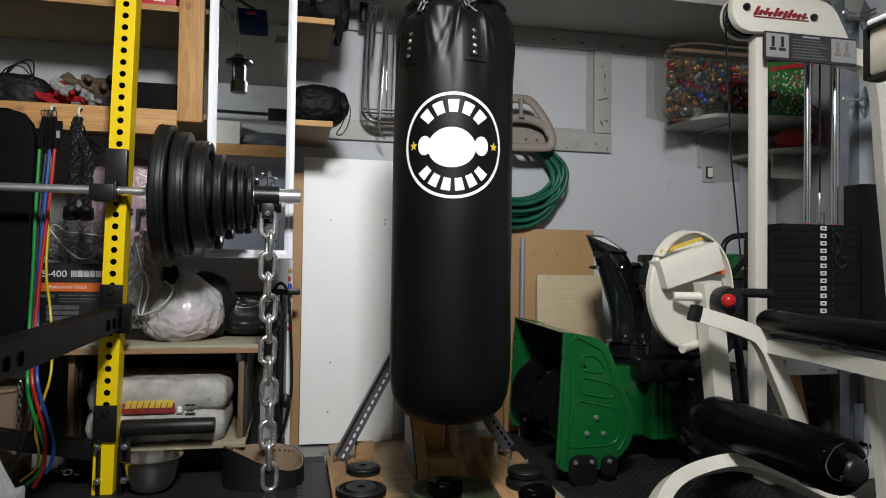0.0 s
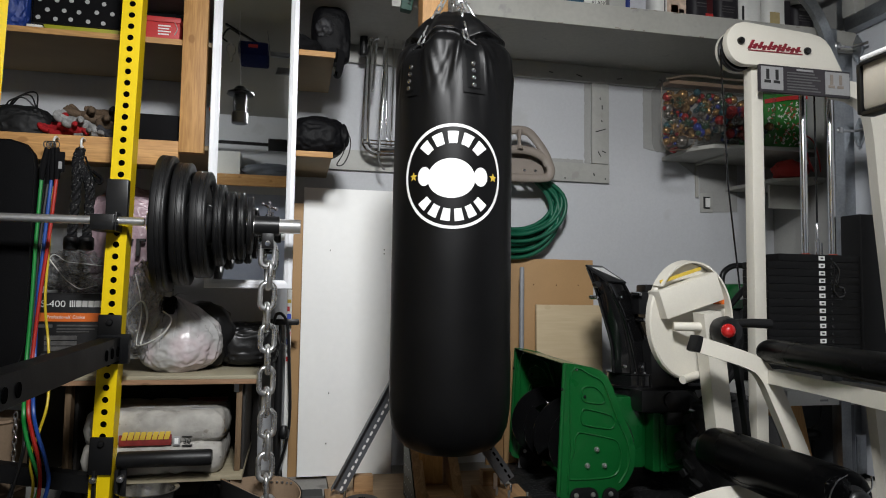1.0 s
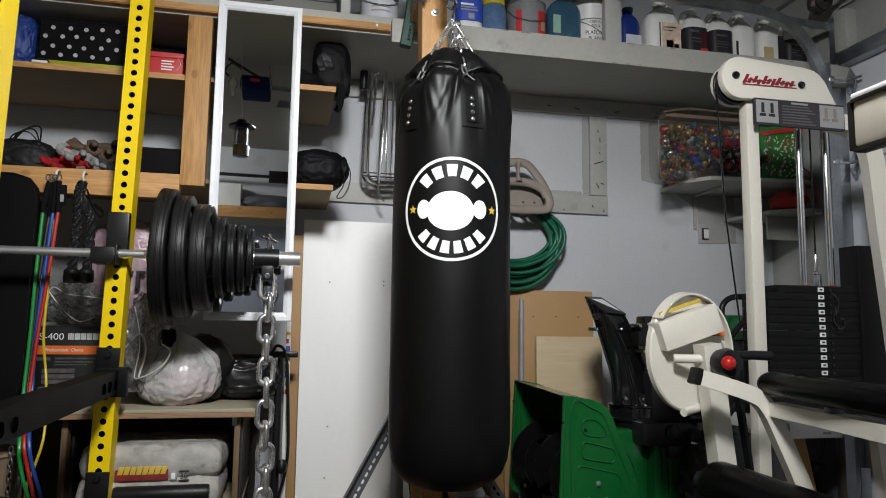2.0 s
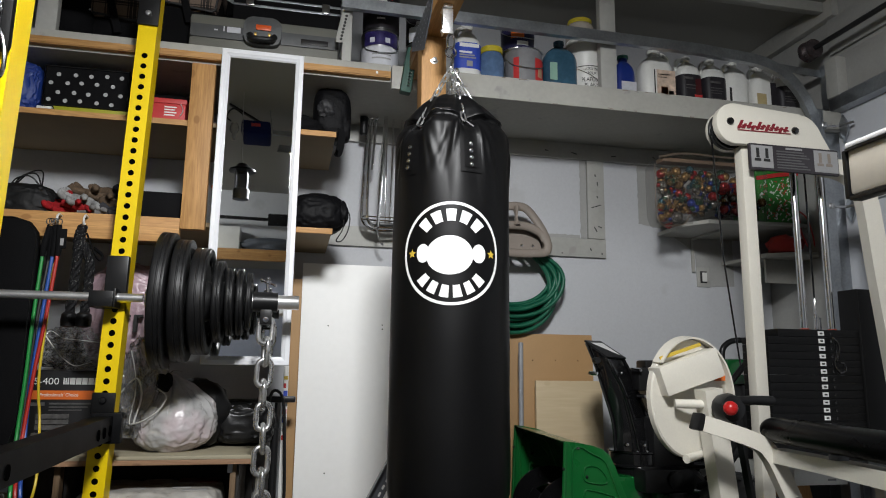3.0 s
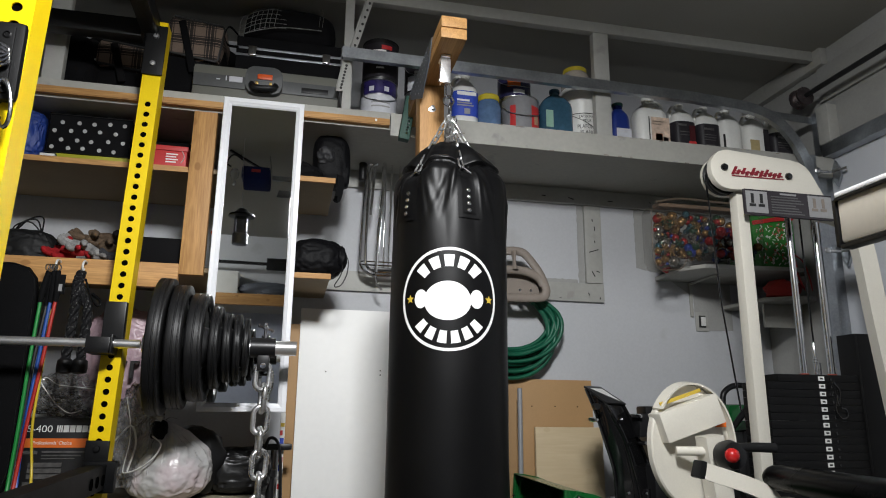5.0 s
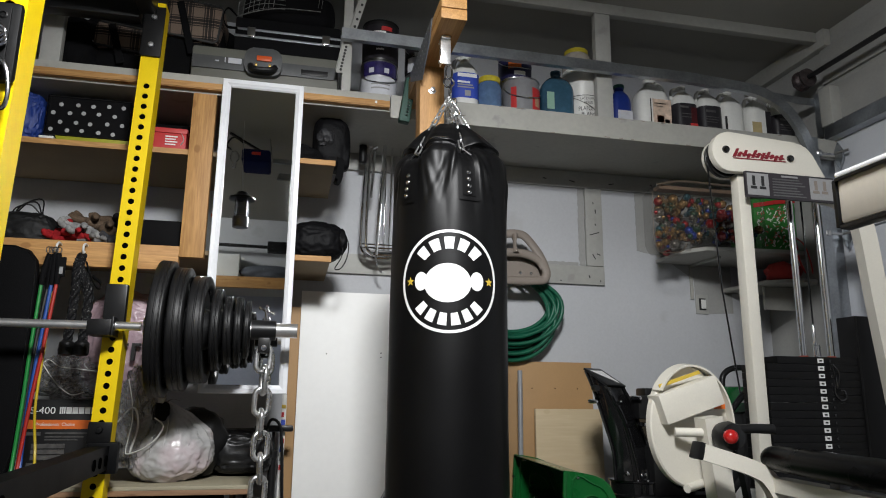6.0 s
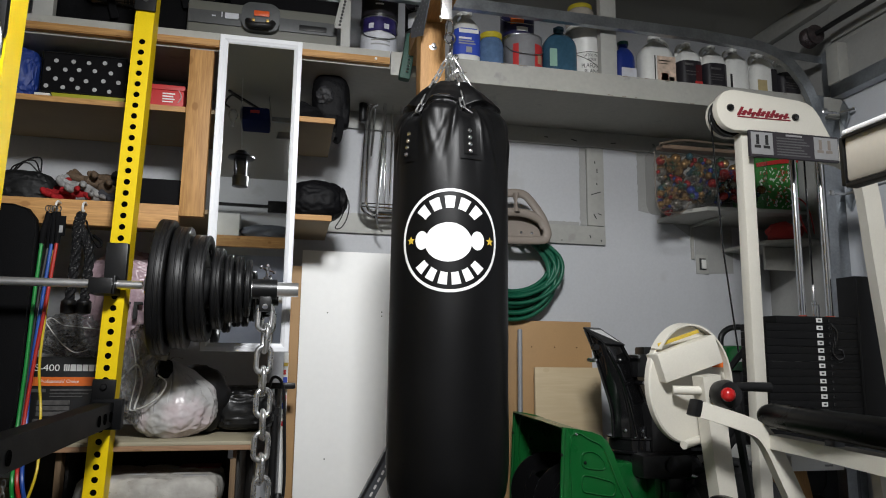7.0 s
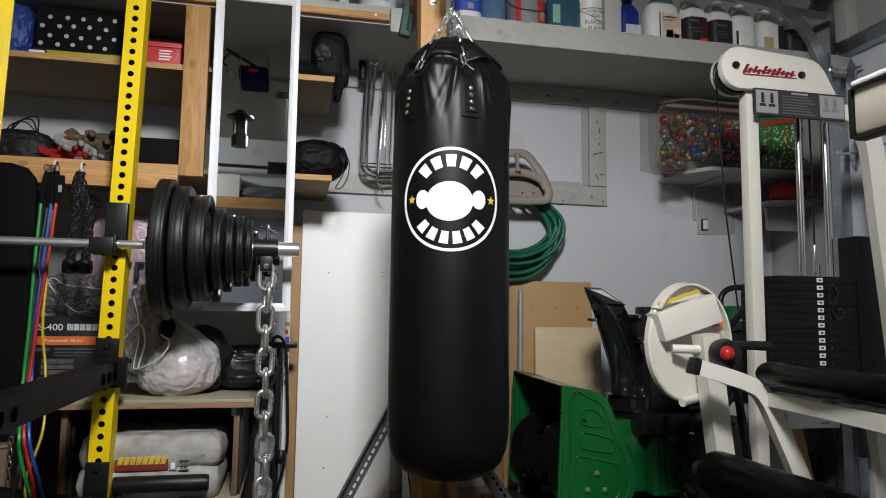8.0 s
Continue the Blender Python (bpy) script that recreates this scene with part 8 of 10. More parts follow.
for k in range(5):
    a = radians(20 + 62 * k)
    bar(bm, bend([(-0.315, 2.572, 0.752), (-0.315 + 0.03 * math.cos(a), 2.565 + 0.014 * math.sin(a), 0.778 + 0.006 * k % 0.02), (-0.315 + 0.062 * math.cos(a), 2.562 + 0.02 * math.sin(a), 0.765 + 0.012 * math.sin(a * 2))], 5), 0.022, 0.0015)
bar(bm, bend([(-0.312, 2.575, 0.752), (-0.352, 2.55, 0.79), (-0.385, 2.54, 0.835), (-0.40, 2.545, 0.87)], 5), 0.05, 0.0016)
bar(bm, bend([(-0.30, 2.58, 0.752), (-0.325, 2.56, 0.80), (-0.345, 2.56, 0.85)], 5), 0.035, 0.0016)
part("torn_handle", bm, bag_film("white_film"), pb_, "loose white bag handles", smooth=60)
bm = B()
for k in range(9):
    a = radians(-160 + 17 * k)
    d = Vector((math.cos(a), math.sin(a), 0))
    c = Vector((-0.285, 2.635, 0.494))
    pts = [Vector((-0.305, 2.585, 0.762)), c + Vector((d.x * 0.098, d.y * 0.085, 0.20)), c + Vector((d.x * (0.142 + 0.006 * (k % 3)), d.y * 0.118, 0.135)), c + Vector((d.x * 0.15, d.y * 0.122, 0.07 + 0.02 * (k % 2)))]
    tube(bm, bend(pts, 5), 0.0035, 6, flat=0.5)
part("crease", bm, bag_film("white_film"), pb_, "gathered folds of the film", smooth=60)
bm = B()
lump(bm, (-0.315, 2.555, 0.735), (0.028, 0.02, 0.034), 6, 0.3, 3, 0.1, 3)
part("knot", bm, CLOTH, pb_, "black cloth knot")
bm = B()
lump(bm, (-0.225, 2.72, 0.615), (0.12, 0.08, 0.135), 12, 0.15, 2.4, 0.06, 4, 0.99)
solo("black_bag", bm, surface("black_film", (0.009, 0.009, 0.0095), 0.34, spec=0.35, vary=0.1, grain=34, bump=0.3, depth=0.005), "black plastic bag behind the white bag", "plastic bag", "plastic bags", smooth=70)
bm = B()
lump(bm, (-0.045, 2.80, 0.582), (0.135, 0.12, 0.095), 13, 0.14, 2.4, 0.12, 5, 0.9, boxy=0.6)
solo("black_bag", bm, surface("black_film", (0.009, 0.009, 0.0095), 0.34, spec=0.35, vary=0.1, grain=34, bump=0.3, depth=0.005), "black plastic rubbish bag lying on the bench", "plastic bag", "plastic bags", smooth=70)

# ---- hooks, bands, rope, long black board ----
for x in (-0.705, -0.618):
    bm = B()
    tube(bm, bend([(x, 2.551, 1.318), (x, 2.525, 1.32), (x, 2.505, 1.305), (x, 2.512, 1.285), (x, 2.525, 1.29)], 5), 0.004, 8)
    solo("wall_hook", bm, WHITEPLASTIC, "white coated screw hook in the shelf beam", "hook", "hooks on the beam")
bands = thing("exercise_bands", (-0.70, 2.5, 0.0), "coloured rubber exercise bands hanging from a hook", "exercise bands")
for nm, col, pts in (("green", (0.01, 0.24, 0.04), ((-0.733, 1.171), (-0.740, 0.95), (-0.743, 0.745), (-0.744, 0.53), (-0.711, 0.40), (-0.706, 0.345), (-0.687, 0.272), (-0.664, 0.207), (-0.654, 0.161), (-0.670, 0.099), (-0.705, 0.059))),
                     ("blue", (0.015, 0.07, 0.33), ((-0.705, 1.173), (-0.718, 0.95), (-0.729, 0.746), (-0.728, 0.55), (-0.686, 0.408), (-0.670, 0.326), (-0.643, 0.243), (-0.630, 0.179), (-0.637, 0.124), (-0.653, 0.092))),
                     ("red", (0.42, 0.02, 0.012), ((-0.684, 1.174), (-0.70, 0.95), (-0.717, 0.765), (-0.726, 0.53), (-0.697, 0.403), (-0.682, 0.326), (-0.660, 0.244), (-0.652, 0.180), (-0.658, 0.107), (-0.685, 0.05))),
                     ("yellow", (0.62, 0.45, 0.02), ((-0.701, 1.153), (-0.704, 0.95), (-0.708, 0.746), (-0.690, 0.592), (-0.648, 0.431), (-0.667, 0.326), (-0.684, 0.272), (-0.686, 0.217), (-0.676, 0.162), (-0.683, 0.108), (-0.727, 0.067))),
                     ("black", (0.01, 0.01, 0.01), ((-0.72, 1.16), (-0.736, 0.95), (-0.742, 0.72), (-0.738, 0.52), (-0.708, 0.309), (-0.716, 0.236), (-0.737, 0.147), (-0.752, 0.102), (-0.77, 0.06)))):
    bm = B()
    dy = {"green": 0.0, "blue": 0.012, "red": -0.004, "yellow": 0.02, "black": 0.024}[nm]
    tube(bm, bend([(x, 2.375 + 0.115 * min(1.0, max(0.0, (z - 0.42) / 0.13)) + dy * (1 if z > 0.45 else 0.6), z) for x, z in pts], 8), 0.0062 if nm != "yellow" else 0.0045, 8)
    tube_ = part("tube", bm, surface(nm + "_rubber", col, 0.4, vary=0.08), bands, nm + " rubber tube")
    bm = B()
    x, z = pts[0]
    tube(bm, [(x, 2.49 + dy, z - 0.01), (x + 0.002, 2.49 + dy, z + 0.03), (-0.703 + (x + 0.703) * 0.6, 2.495, z + 0.1)], [0.008, 0.011, 0.009], 10)
    part("strap_end", bm, CLOTH, bands, "black webbing end")
    bm = B()
    tube(bm, [Vector((-0.703 + (x + 0.703) * 0.7 + 0.008 * math.cos(t), 2.49, 1.285 + 0.011 * math.sin(t))) for t in (2 * math.pi * k / 14 for k in range(14))], 0.002, 6, True)
    part("snap_ring", bm, CHROME, bands, "chrome snap ring")
bm = B()
box(bm, -0.685, -0.66, 2.478, 2.484, 1.19, 1.26, 0.002)
part("label", bm, CLOTH, bands, "black webbing label")
bm = B()
box(bm, -0.678, -0.667, 2.4755, 2.4775, 1.20, 1.225)
part("print_bar", bm, GREYINK, bands)
ROPE = surface("flecked_cord", (0.007, 0.007, 0.008), 0.7, spec=0.2, vary=0.3, coarse=60, grain=300, bump=0.4, spot=(0.16, 0.16, 0.155), spots=0.07)
rope = thing("triceps_rope", (-0.61, 2.5, 0.94), "black braided pull-down rope with rubber ends", "rope")
for s, xx in ((-1, -0.625), (1, -0.578)):
    spine = bend([(-0.617, 2.5, 1.275), (-0.622 + 0.004 * s, 2.495, 1.23), (xx - 0.004 * s, 2.49, 1.15), (xx, 2.49, 1.05), (xx - 0.004, 2.49, 0.965)], 12)
    fr = frames_along(spine)
    for ph in range(3):
        bm = B()
        tube(bm, [p + 0.0085 * (math.cos(i * 0.55 + ph * 2.094) * sd_ + math.sin(i * 0.55 + ph * 2.094) * up_) for i, (p, sd_, up_) in enumerate(fr)], 0.0085, 8)
        part("strand", bm, ROPE, rope)
    bm = B()
    lathe(bm, [(0.012, 0.92), (0.024, 0.924), (0.026, 0.94), (0.024, 0.965), (0.016, 0.972)], (xx - 0.004, 2.49, 0), 20)
    part("rubber_end", bm, RUBBER, rope)
bm = B()
tube(bm, bend([(-0.60, 2.495, 1.25), (-0.575, 2.49, 1.19), (-0.55, 2.49, 1.155), (-0.545, 2.50, 1.175), (-0.575, 2.5, 1.2)], 6), 0.008, 8, flat=0.4)
part("tab", bm, CLOTH, rope)
bm = B()
prism(bm, [(-1.05, 0.52), (-0.775, 0.52), (-0.755, 0.60), (-0.755, 1.20), (-0.762, 1.25), (-0.79, 1.285), (-0.84, 1.30), (-1.05, 1.30)], Matrix(((1, 0, 0, 0), (0, 0, 1, 2.50), (0, 1, 0, 0), (0, 0, 0, 1))), 0.035, 0.01)
bpad = thing("black_bench_pad", (-0.9, 2.51, 0.5), "long black padded board standing upright", "pad")
part("cushion", bm, surface("dull_black_foam", (0.004, 0.004, 0.0045), 0.75, spec=0.08, vary=0.2, grain=200, bump=0.3), bpad)
bm = B()
tube(bm, [(-1.05, 2.501, 1.296), (-0.84, 2.501, 1.296), (-0.793, 2.501, 1.281), (-0.767, 2.501, 1.248), (-0.76, 2.501, 1.20), (-0.76, 2.501, 0.60), (-0.78, 2.501, 0.524)], 0.0025, 6)
part("piping", bm, GLOSSBLACK, bpad, "black piped edge")
barrel = thing("barrel", (-0.93, 2.62, 0.0), "tan fibre drum with a hanging chain", "drum")
bm = B()
lathe(bm, [(0.14, 0.0), (0.15, 0.01), (0.152, 0.08), (0.156, 0.085), (0.15, 0.09), (0.15, 0.32), (0.156, 0.327), (0.15, 0.335), (0.001, 0.336)], (-0.945, 2.66, 0), 40)
part("body", bm, surface("tan_fibre", (0.22, 0.155, 0.10), 0.7, vary=0.12, grain=120), barrel)
for i in range(14):
    bm = B()
    m = Matrix.Translation((-0.80, 2.57, 0.35 - i * 0.021)) @ pose(0, 0, 0, 0, 0, 90 * (i % 2))
    tube(bm, [m @ Vector((0.006 * math.cos(t), 0, 0.014 * math.sin(t))) for t in (2 * math.pi * k / 14 for k in range(14))], 0.0022, 6, True)
    part("chain_link", bm, STEEL, barrel)
BEX, BEY = 0.034, 2.415
belt = thing("lifting_belt", (BEX, BEY, 0.0), "black leather lifting belt with a tan inside, standing on edge", "belt")
for nm, r, mt, lb_ in (("outside", 0.0, surface("black_leather", (0.006, 0.006, 0.006), 0.45, vary=0.15, grain=200, bump=0.3), "black leather outside"), ("inside", -0.004, surface("tan_leather", (0.28, 0.195, 0.125), 0.7, vary=0.12, grain=200), "tan suede inside")):
    bm = B()
    rings = []
    for i in range(57):
        a = radians(-200 + 345 * i / 56)
        hh = 0.118 - 0.060 * math.cos(a) * (0.5 - 0.5 * math.sin(a)) + 0.016 * math.sin(a)
        c = Vector((BEX + (0.136 + r) * math.cos(a), BEY + (0.08 + r) * math.sin(a), 0))
        o = Vector((0.0018 * math.cos(a), 0.0018 * math.sin(a), 0))
        rings.append([bm.verts.new(c + o + Vector((0, 0, 0.013))), bm.verts.new(c + o + Vector((0, 0, hh))), bm.verts.new(c - o + Vector((0, 0, hh))), bm.verts.new(c - o + Vector((0, 0, 0.013)))])
    quads(bm, rings)
    part(nm, bm, mt, belt, lb_)
for k in range(5):
    bm = B()
    a = radians(40 + k * 9)
    lathe(bm, [(0.004, 0.001), (0.004, -0.003)], (BEX + 0.13 * math.cos(a), BEY + 0.0735 * math.sin(a), 0.112), 8, "y")
    part("eyelet", bm, STEEL, belt)
pump = thing("floor_pump", (0.075, 2.8, 0.0), "black floor pump with a looped hose", "pump")
bm = B()
lathe(bm, [(0.016, 0.03), (0.016, 0.55), (0.02, 0.555), (0.02, 0.58), (0.006, 0.585), (0.006, 0.66)], (0.075, 2.8, 0), 20)
box(bm, 0.0, 0.15, 2.785, 2.815, 0.655, 0.68, 0.008)
box(bm, 0.02, 0.13, 2.74, 2.86, 0.0, 0.03, 0.008)
part("body", bm, BLACKPLASTIC, pump)
bm = B()
tube(bm, bend([(0.075, 2.78, 0.05), (0.12, 2.76, 0.25), (0.115, 2.755, 0.5), (0.10, 2.76, 0.67), (0.06, 2.76, 0.70), (0.045, 2.77, 0.62), (0.07, 2.77, 0.56)], 7), 0.006, 8)
lathe(bm, [(0.012, 0.0), (0.02, 0.01), (0.022, 0.03), (0.012, 0.05)], (0.10, 2.75, 0.21), 14)
part("hose", bm, RUBBER, pump)
roll = thing("printed_tube", (0.115, 2.83, 0.0), "white cardboard tube with coloured printed stripes", "tube")
bm = B()
box(bm, 0.098, 0.118, 2.82, 2.86, 0.002, 0.80, 0.004)
part("body", bm, WHITEPLASTIC, roll)
for k, mt in enumerate((YELLOWINK, REDINK, BLUEINK, ORANGEINK, REDINK, BLUEINK, GREYINK, REDINK)):
    bm = B()
    z = 0.745 - k * 0.034
    box(bm, 0.1, 0.116 - 0.006 * (k % 2), 2.8175, 2.8195, z, z + 0.014 + 0.005 * (k % 3))
    part("print_block", bm, mt, roll)

# ---- on the timber shelves ----
polka = thing("polka_dot_case", (-0.69, 2.68, 1.742), "black case with white polka dots", "case")
bm = B()
box(bm, -0.845, -0.545, 2.645, 2.85, 1.762, 1.925, 0.012)
pc = part("body", bm, CLOTH, polka)
DOTS = surface("dot_print", (0.42, 0.42, 0.42), 0.6, vary=0.1, bump=0)
random.seed(21)
for j in range(4):
    for i in range(6):
        x, z = -0.822 + i * 0.055 + 0.027 * (j % 2) + random.uniform(-0.004, 0.004), 1.785 + j * 0.036 + random.uniform(-0.004, 0.004)
        if x > -0.57 or z > 1.915:
            continue
        bm = B()
        lathe(bm, [(0.0082, 2.6455), (0.0082, 2.6435)], (x, 0, z), 12, "y")
        part("dot", bm, DOTS, pc)
bm = B()
tube(bm, [(-0.845, 2.644, 1.765), (-0.845, 2.644, 1.922), (-0.545, 2.644, 1.922), (-0.545, 2.644, 1.765)], 0.004, 8, True)
part("piping", bm, GLOSSBLACK, polka)
bm = B()
prism(bm, [(-0.79, 0), (-0.55, 0), (-0.535, 0.024), (-0.80, 0.024)], Matrix(((1, 0, 0, 0), (0, 0, 1, 2.625), (0, 1, 0, 1.7315), (0, 0, 0, 1))), 0.24, 0.003)
solo("green_tray", bm, surface("lime_plastic", (0.33, 0.33, 0.02), 0.4, vary=0.08), "lime green tray under the dotted case", "tray")
for k in range(2):
    bm = B()
    box(bm, -0.86 + 0.003 * k, -0.805, 2.63, 2.80, 1.7315 + 0.012 * k, 1.741 + 0.012 * k, 0.001)
    solo("magazine", bm, WHITEPLASTIC if k else BLACKINK, "magazine lying on the shelf", "magazine", "magazines on the shelf")
bm = B()
lump(bm, (-0.935, 2.70, 1.832), (0.09, 0.09, 0.115), 15, 0.14, 2.6, 0.10, 5, 0.99, boxy=0.6)
solo("blue_bag", bm, surface("blue_nylon", (0.01, 0.035, 0.20), 0.5, vary=0.15, grain=200, bump=0.4), "blue nylon bag on the shelf", "bag")
red = thing("red_shoe_box", (-0.395, 2.70, 1.7315), "red shoe box with white printing", "box")
bm = B()
box(bm, -0.47, -0.332, 2.65, 2.85, 1.7315, 1.812, 0.002)
rb = part("body", bm, REDINK, red)
bm = B()
box(bm, -0.475, -0.328, 2.645, 2.855, 1.812, 1.832, 0.002)
part("lid", bm, REDINK, red)
for k in range(4):
    bm = B()
    box(bm, -0.41, -0.37 + 0.006 * (k % 2), 2.6475, 2.6495, 1.762 + k * 0.011, 1.767 + k * 0.011)
    part("print_line", bm, WHITEINK, rb)
bm = B()
tube(bm, bend([(-0.352, 2.649, 1.815), (-0.342, 2.649, 1.795), (-0.342, 2.649, 1.78), (-0.352, 2.649, 1.762)], 4), [0.002] + [0.006] * 11 + [0.002], 6, flat=0.3)
part("print_block", bm, WHITEINK, rb)
bm = B()
box(bm, -0.53, -0.31, 2.86, 3.0, 1.7315, 1.93, 0.01)
solo("dark_box", bm, CLOTH, "dark box behind the red shoe box", "box")
bm = B()
lump(bm, (-0.87, 2.70, 1.385), (0.125, 0.10, 0.085), 17, 0.10, 2.5, 0.08, 5, 0.6, boxy=0.75)
solo("tool_bag", bm, surface("dark_vinyl", (0.007, 0.0072, 0.0075), 0.55, spec=0.25, vary=0.15, grain=120, bump=0.3), "dark grey padded tool bag", "bag")
bm = B()
for k in range(3):
    tube(bm, bend([(-0.93, 2.68, 1.43), (-0.91 + 0.02 * k, 2.66, 1.47 + 0.012 * k), (-0.86 + 0.02 * k, 2.66, 1.485 + 0.01 * k), (-0.82, 2.68, 1.44), (-0.80 + 0.01 * k, 2.69, 1.40)], 6), 0.003, 6)
solo("cable_loop", bm, RUBBER, "loose black cable on the tool bag", "cable")


def glove(cx, cy, cz, way, tilt, col, nm, size=1.0):
    """A knitted glove with curled fingers; way: where the fingers point, in degrees."""
    gl = thing("work_glove", (cx, cy, 1.334), nm + " knitted work glove in a pile", "glove", "gloves on the shelf")
    mt = surface(nm.split()[0] + "_knit", col, 0.85, spec=0.2, vary=0.3, coarse=30, grain=240, bump=0.7)
    m = Matrix.Translation((cx, cy, cz)) @ pose(0, 0, 0, 0, -way, 0) @ pose(0, 0, 0, tilt, 0, 0) @ Matrix.Scale(size, 4)
    bm = B()
    lump(bm, (0, 0, 0), (0.05, 0.026, 0.036), int(cx * 100), 0.15, 2.5, 0.0, 3, m=None)
    bmesh.ops.transform(bm, matrix=m, verts=bm.verts)
    part("palm", bm, mt, gl, smooth=70)
    for k in range(5):
        bm = B()
        z0 = -0.028 + 0.0155 * k if k < 4 else 0.03
        x0 = 0.035 if k < 4 else -0.01
        L = (0.03, 0.036, 0.038, 0.032, 0.022)[k]
        dz = -0.003 + 0.003 * k if k < 4 else 0.022
        pts = [(x0, 0, z0), (x0 + L * 0.4, -0.006, z0 + dz), (x0 + L * 0.75, -0.014, z0 + dz * 1.6), (x0 + L, -0.024, z0 + dz * 1.7), (x0 + L + 0.004, -0.028, z0 + dz * 1.7)]
        tube(bm, [m @ Vector(p) for p in pts], [0.013 * size, 0.0145 * size, 0.014 * size, 0.010 * size, 0.004], 10)
        part("finger", bm, mt, gl, smooth=70)
    bm = B()
    tube(bm, [m @ Vector(p) for p in ((-0.04, 0, 0), (-0.06, 0, 0), (-0.085, 0.002, 0))], [0.026 * size, 0.028 * size, 0.03 * size], 14, flat=0.6)
    part("cuff", bm, mt, gl, "ribbed cuff")


glove(-0.735, 2.655, 1.372, 172, 55, (0.30, 0.012, 0.015), "red", 0.9)
glove(-0.71, 2.675, 1.402, 12, 60, (0.30, 0.012, 0.015), "red", 0.85)
glove(-0.685, 2.63, 1.395, 160, 62, (0.24, 0.24, 0.235), "white", 0.85)
glove(-0.668, 2.615, 1.366, -14, 58, (0.26, 0.012, 0.015), "red", 0.7)
glove(-0.65, 2.625, 1.388, -18, 66, (0.24, 0.24, 0.235), "white", 0.85)
glove(-0.665, 2.69, 1.432, 168, 52, (0.085, 0.058, 0.038), "brown", 0.9)
glove(-0.625, 2.66, 1.422, -12, 58, (0.095, 0.066, 0.044), "brown", 0.95)
glove(-0.60, 2.69, 1.448, 176, 70, (0.085, 0.058, 0.038), "brown", 0.8)
glove(-0.575, 2.65, 1.395, -22, 55, (0.10, 0.07, 0.047), "brown", 0.9)
glove(-0.615, 2.615, 1.354, 10, 68, (0.16, 0.155, 0.15), "grey", 0.65)
glove(-0.555, 2.70, 1.44, 8, 60, (0.03, 0.03, 0.036), "charcoal", 0.9)
glove(-0.545, 2.625, 1.36, 170, 60, (0.04, 0.04, 0.045), "charcoal", 0.75)
bm = B()
box(bm, -0.47, -0.316, 2.63, 2.95, 1.3335, 1.45, 0.008)
solo("flat_case", bm, CLOTH, "flat black case on the shelf", "case")
bm = B()
tube(bm, bend([(-0.20, 2.62, 1.345), (-0.185, 2.61, 1.42), (-0.205, 2.61, 1.48), (-0.17, 2.62, 1.44), (-0.195, 2.62, 1.36)], 6), 0.005, 8)
solo("orange_cord", bm, surface("orange_rubber", (0.55, 0.12, 0.02), 0.5), "orange cord loop behind the post", "cord")
PACK = surface("pack_nylon", (0.004, 0.004, 0.0048), 0.55, spec=0.12, vary=0.15, grain=38, bump=0.5, depth=0.006)
pack = thing("backpack", (0.22, 2.76, 1.7315), "black backpack standing on the shelf end with straps hanging down", "backpack")
bm = B()
lump(bm, (0.245, 2.75, 1.852), (0.092, 0.085, 0.135), 23, 0.07, 2.2, 0.04, 5, 0.99, boxy=0.55)
for v in bm.verts:
    v.co.z -= max(0.0, v.co.x - 0.27) * 0.35 * max(0.0, (v.co.z - 1.75) / 0.2)
part("body", bm, PACK, pack, smooth=70)
bm = B()
lump(bm, (0.302, 2.73, 1.79), (0.026, 0.055, 0.062), 24, 0.12, 2.2, 0.05, 4, boxy=0.7)
part("side_pocket", bm, PACK, pack, smooth=70)
bm = B()
bar(bm, bend([(0.275, 2.70, 1.80), (0.285, 2.672, 1.755), (0.281, 2.664, 1.70), (0.272, 2.662, 1.665), (0.262, 2.664, 1.672)], 6), 0.03, 0.004)
part("strap", bm, CLOTH, pack, "hanging webbing strap")
bm = B()
lump(bm, (0.218, 2.672, 1.86), (0.034, 0.012, 0.034), 25, 0.3, 3.0, 0.12, 4)
part("patch", bm, surface("faded_print", (0.016, 0.016, 0.018), 0.5, spec=0.3, vary=0.6, coarse=40, grain=60), pack, "grey crumpled foil pocket")
bm = B()
tube(bm, bend([(0.19, 2.70, 1.97), (0.215, 2.69, 1.992), (0.245, 2.69, 1.99), (0.265, 2.70, 1.965)], 5), 0.006, 8)
part("grab_loop", bm, CLOTH, pack)
bm = B()
lump(bm, (0.115, 2.70, 1.775), (0.085, 0.07, 0.04), 26, 0.2, 2.8, 0.12, 4, 0.9)
solo("folded_jacket", bm, CLOTH, "dark folded jacket beside the backpack", "jacket")

ds = thing("drawstring_sack", (0.2, 2.68, 1.334), "black nylon drawstring sack on the shelf", "sack")
bm = B()
lump(bm, (0.195, 2.685, 1.405), (0.135, 0.10, 0.095), 27, 0.12, 2.4, 0.07, 5, 0.8, boxy=0.8)
part("body", bm, PACK, ds, smooth=70)
bm = B()
tube(bm, bend([(0.30, 2.64, 1.44), (0.325, 2.62, 1.40), (0.322, 2.615, 1.34), (0.30, 2.62, 1.295), (0.275, 2.61, 1.29), (0.30, 2.615, 1.34), (0.305, 2.62, 1.40)], 6), 0.0025, 6)
part("drawstring", bm, RUBBER, ds)
bm = B()
lump(bm, (0.30, 2.66, 1.41), (0.022, 0.05, 0.05), 29, 0.2, 3.4, 0.1, 3)
part("gathered_mouth", bm, PACK, ds, smooth=70)

# ---- cases on the overhead shelf ----


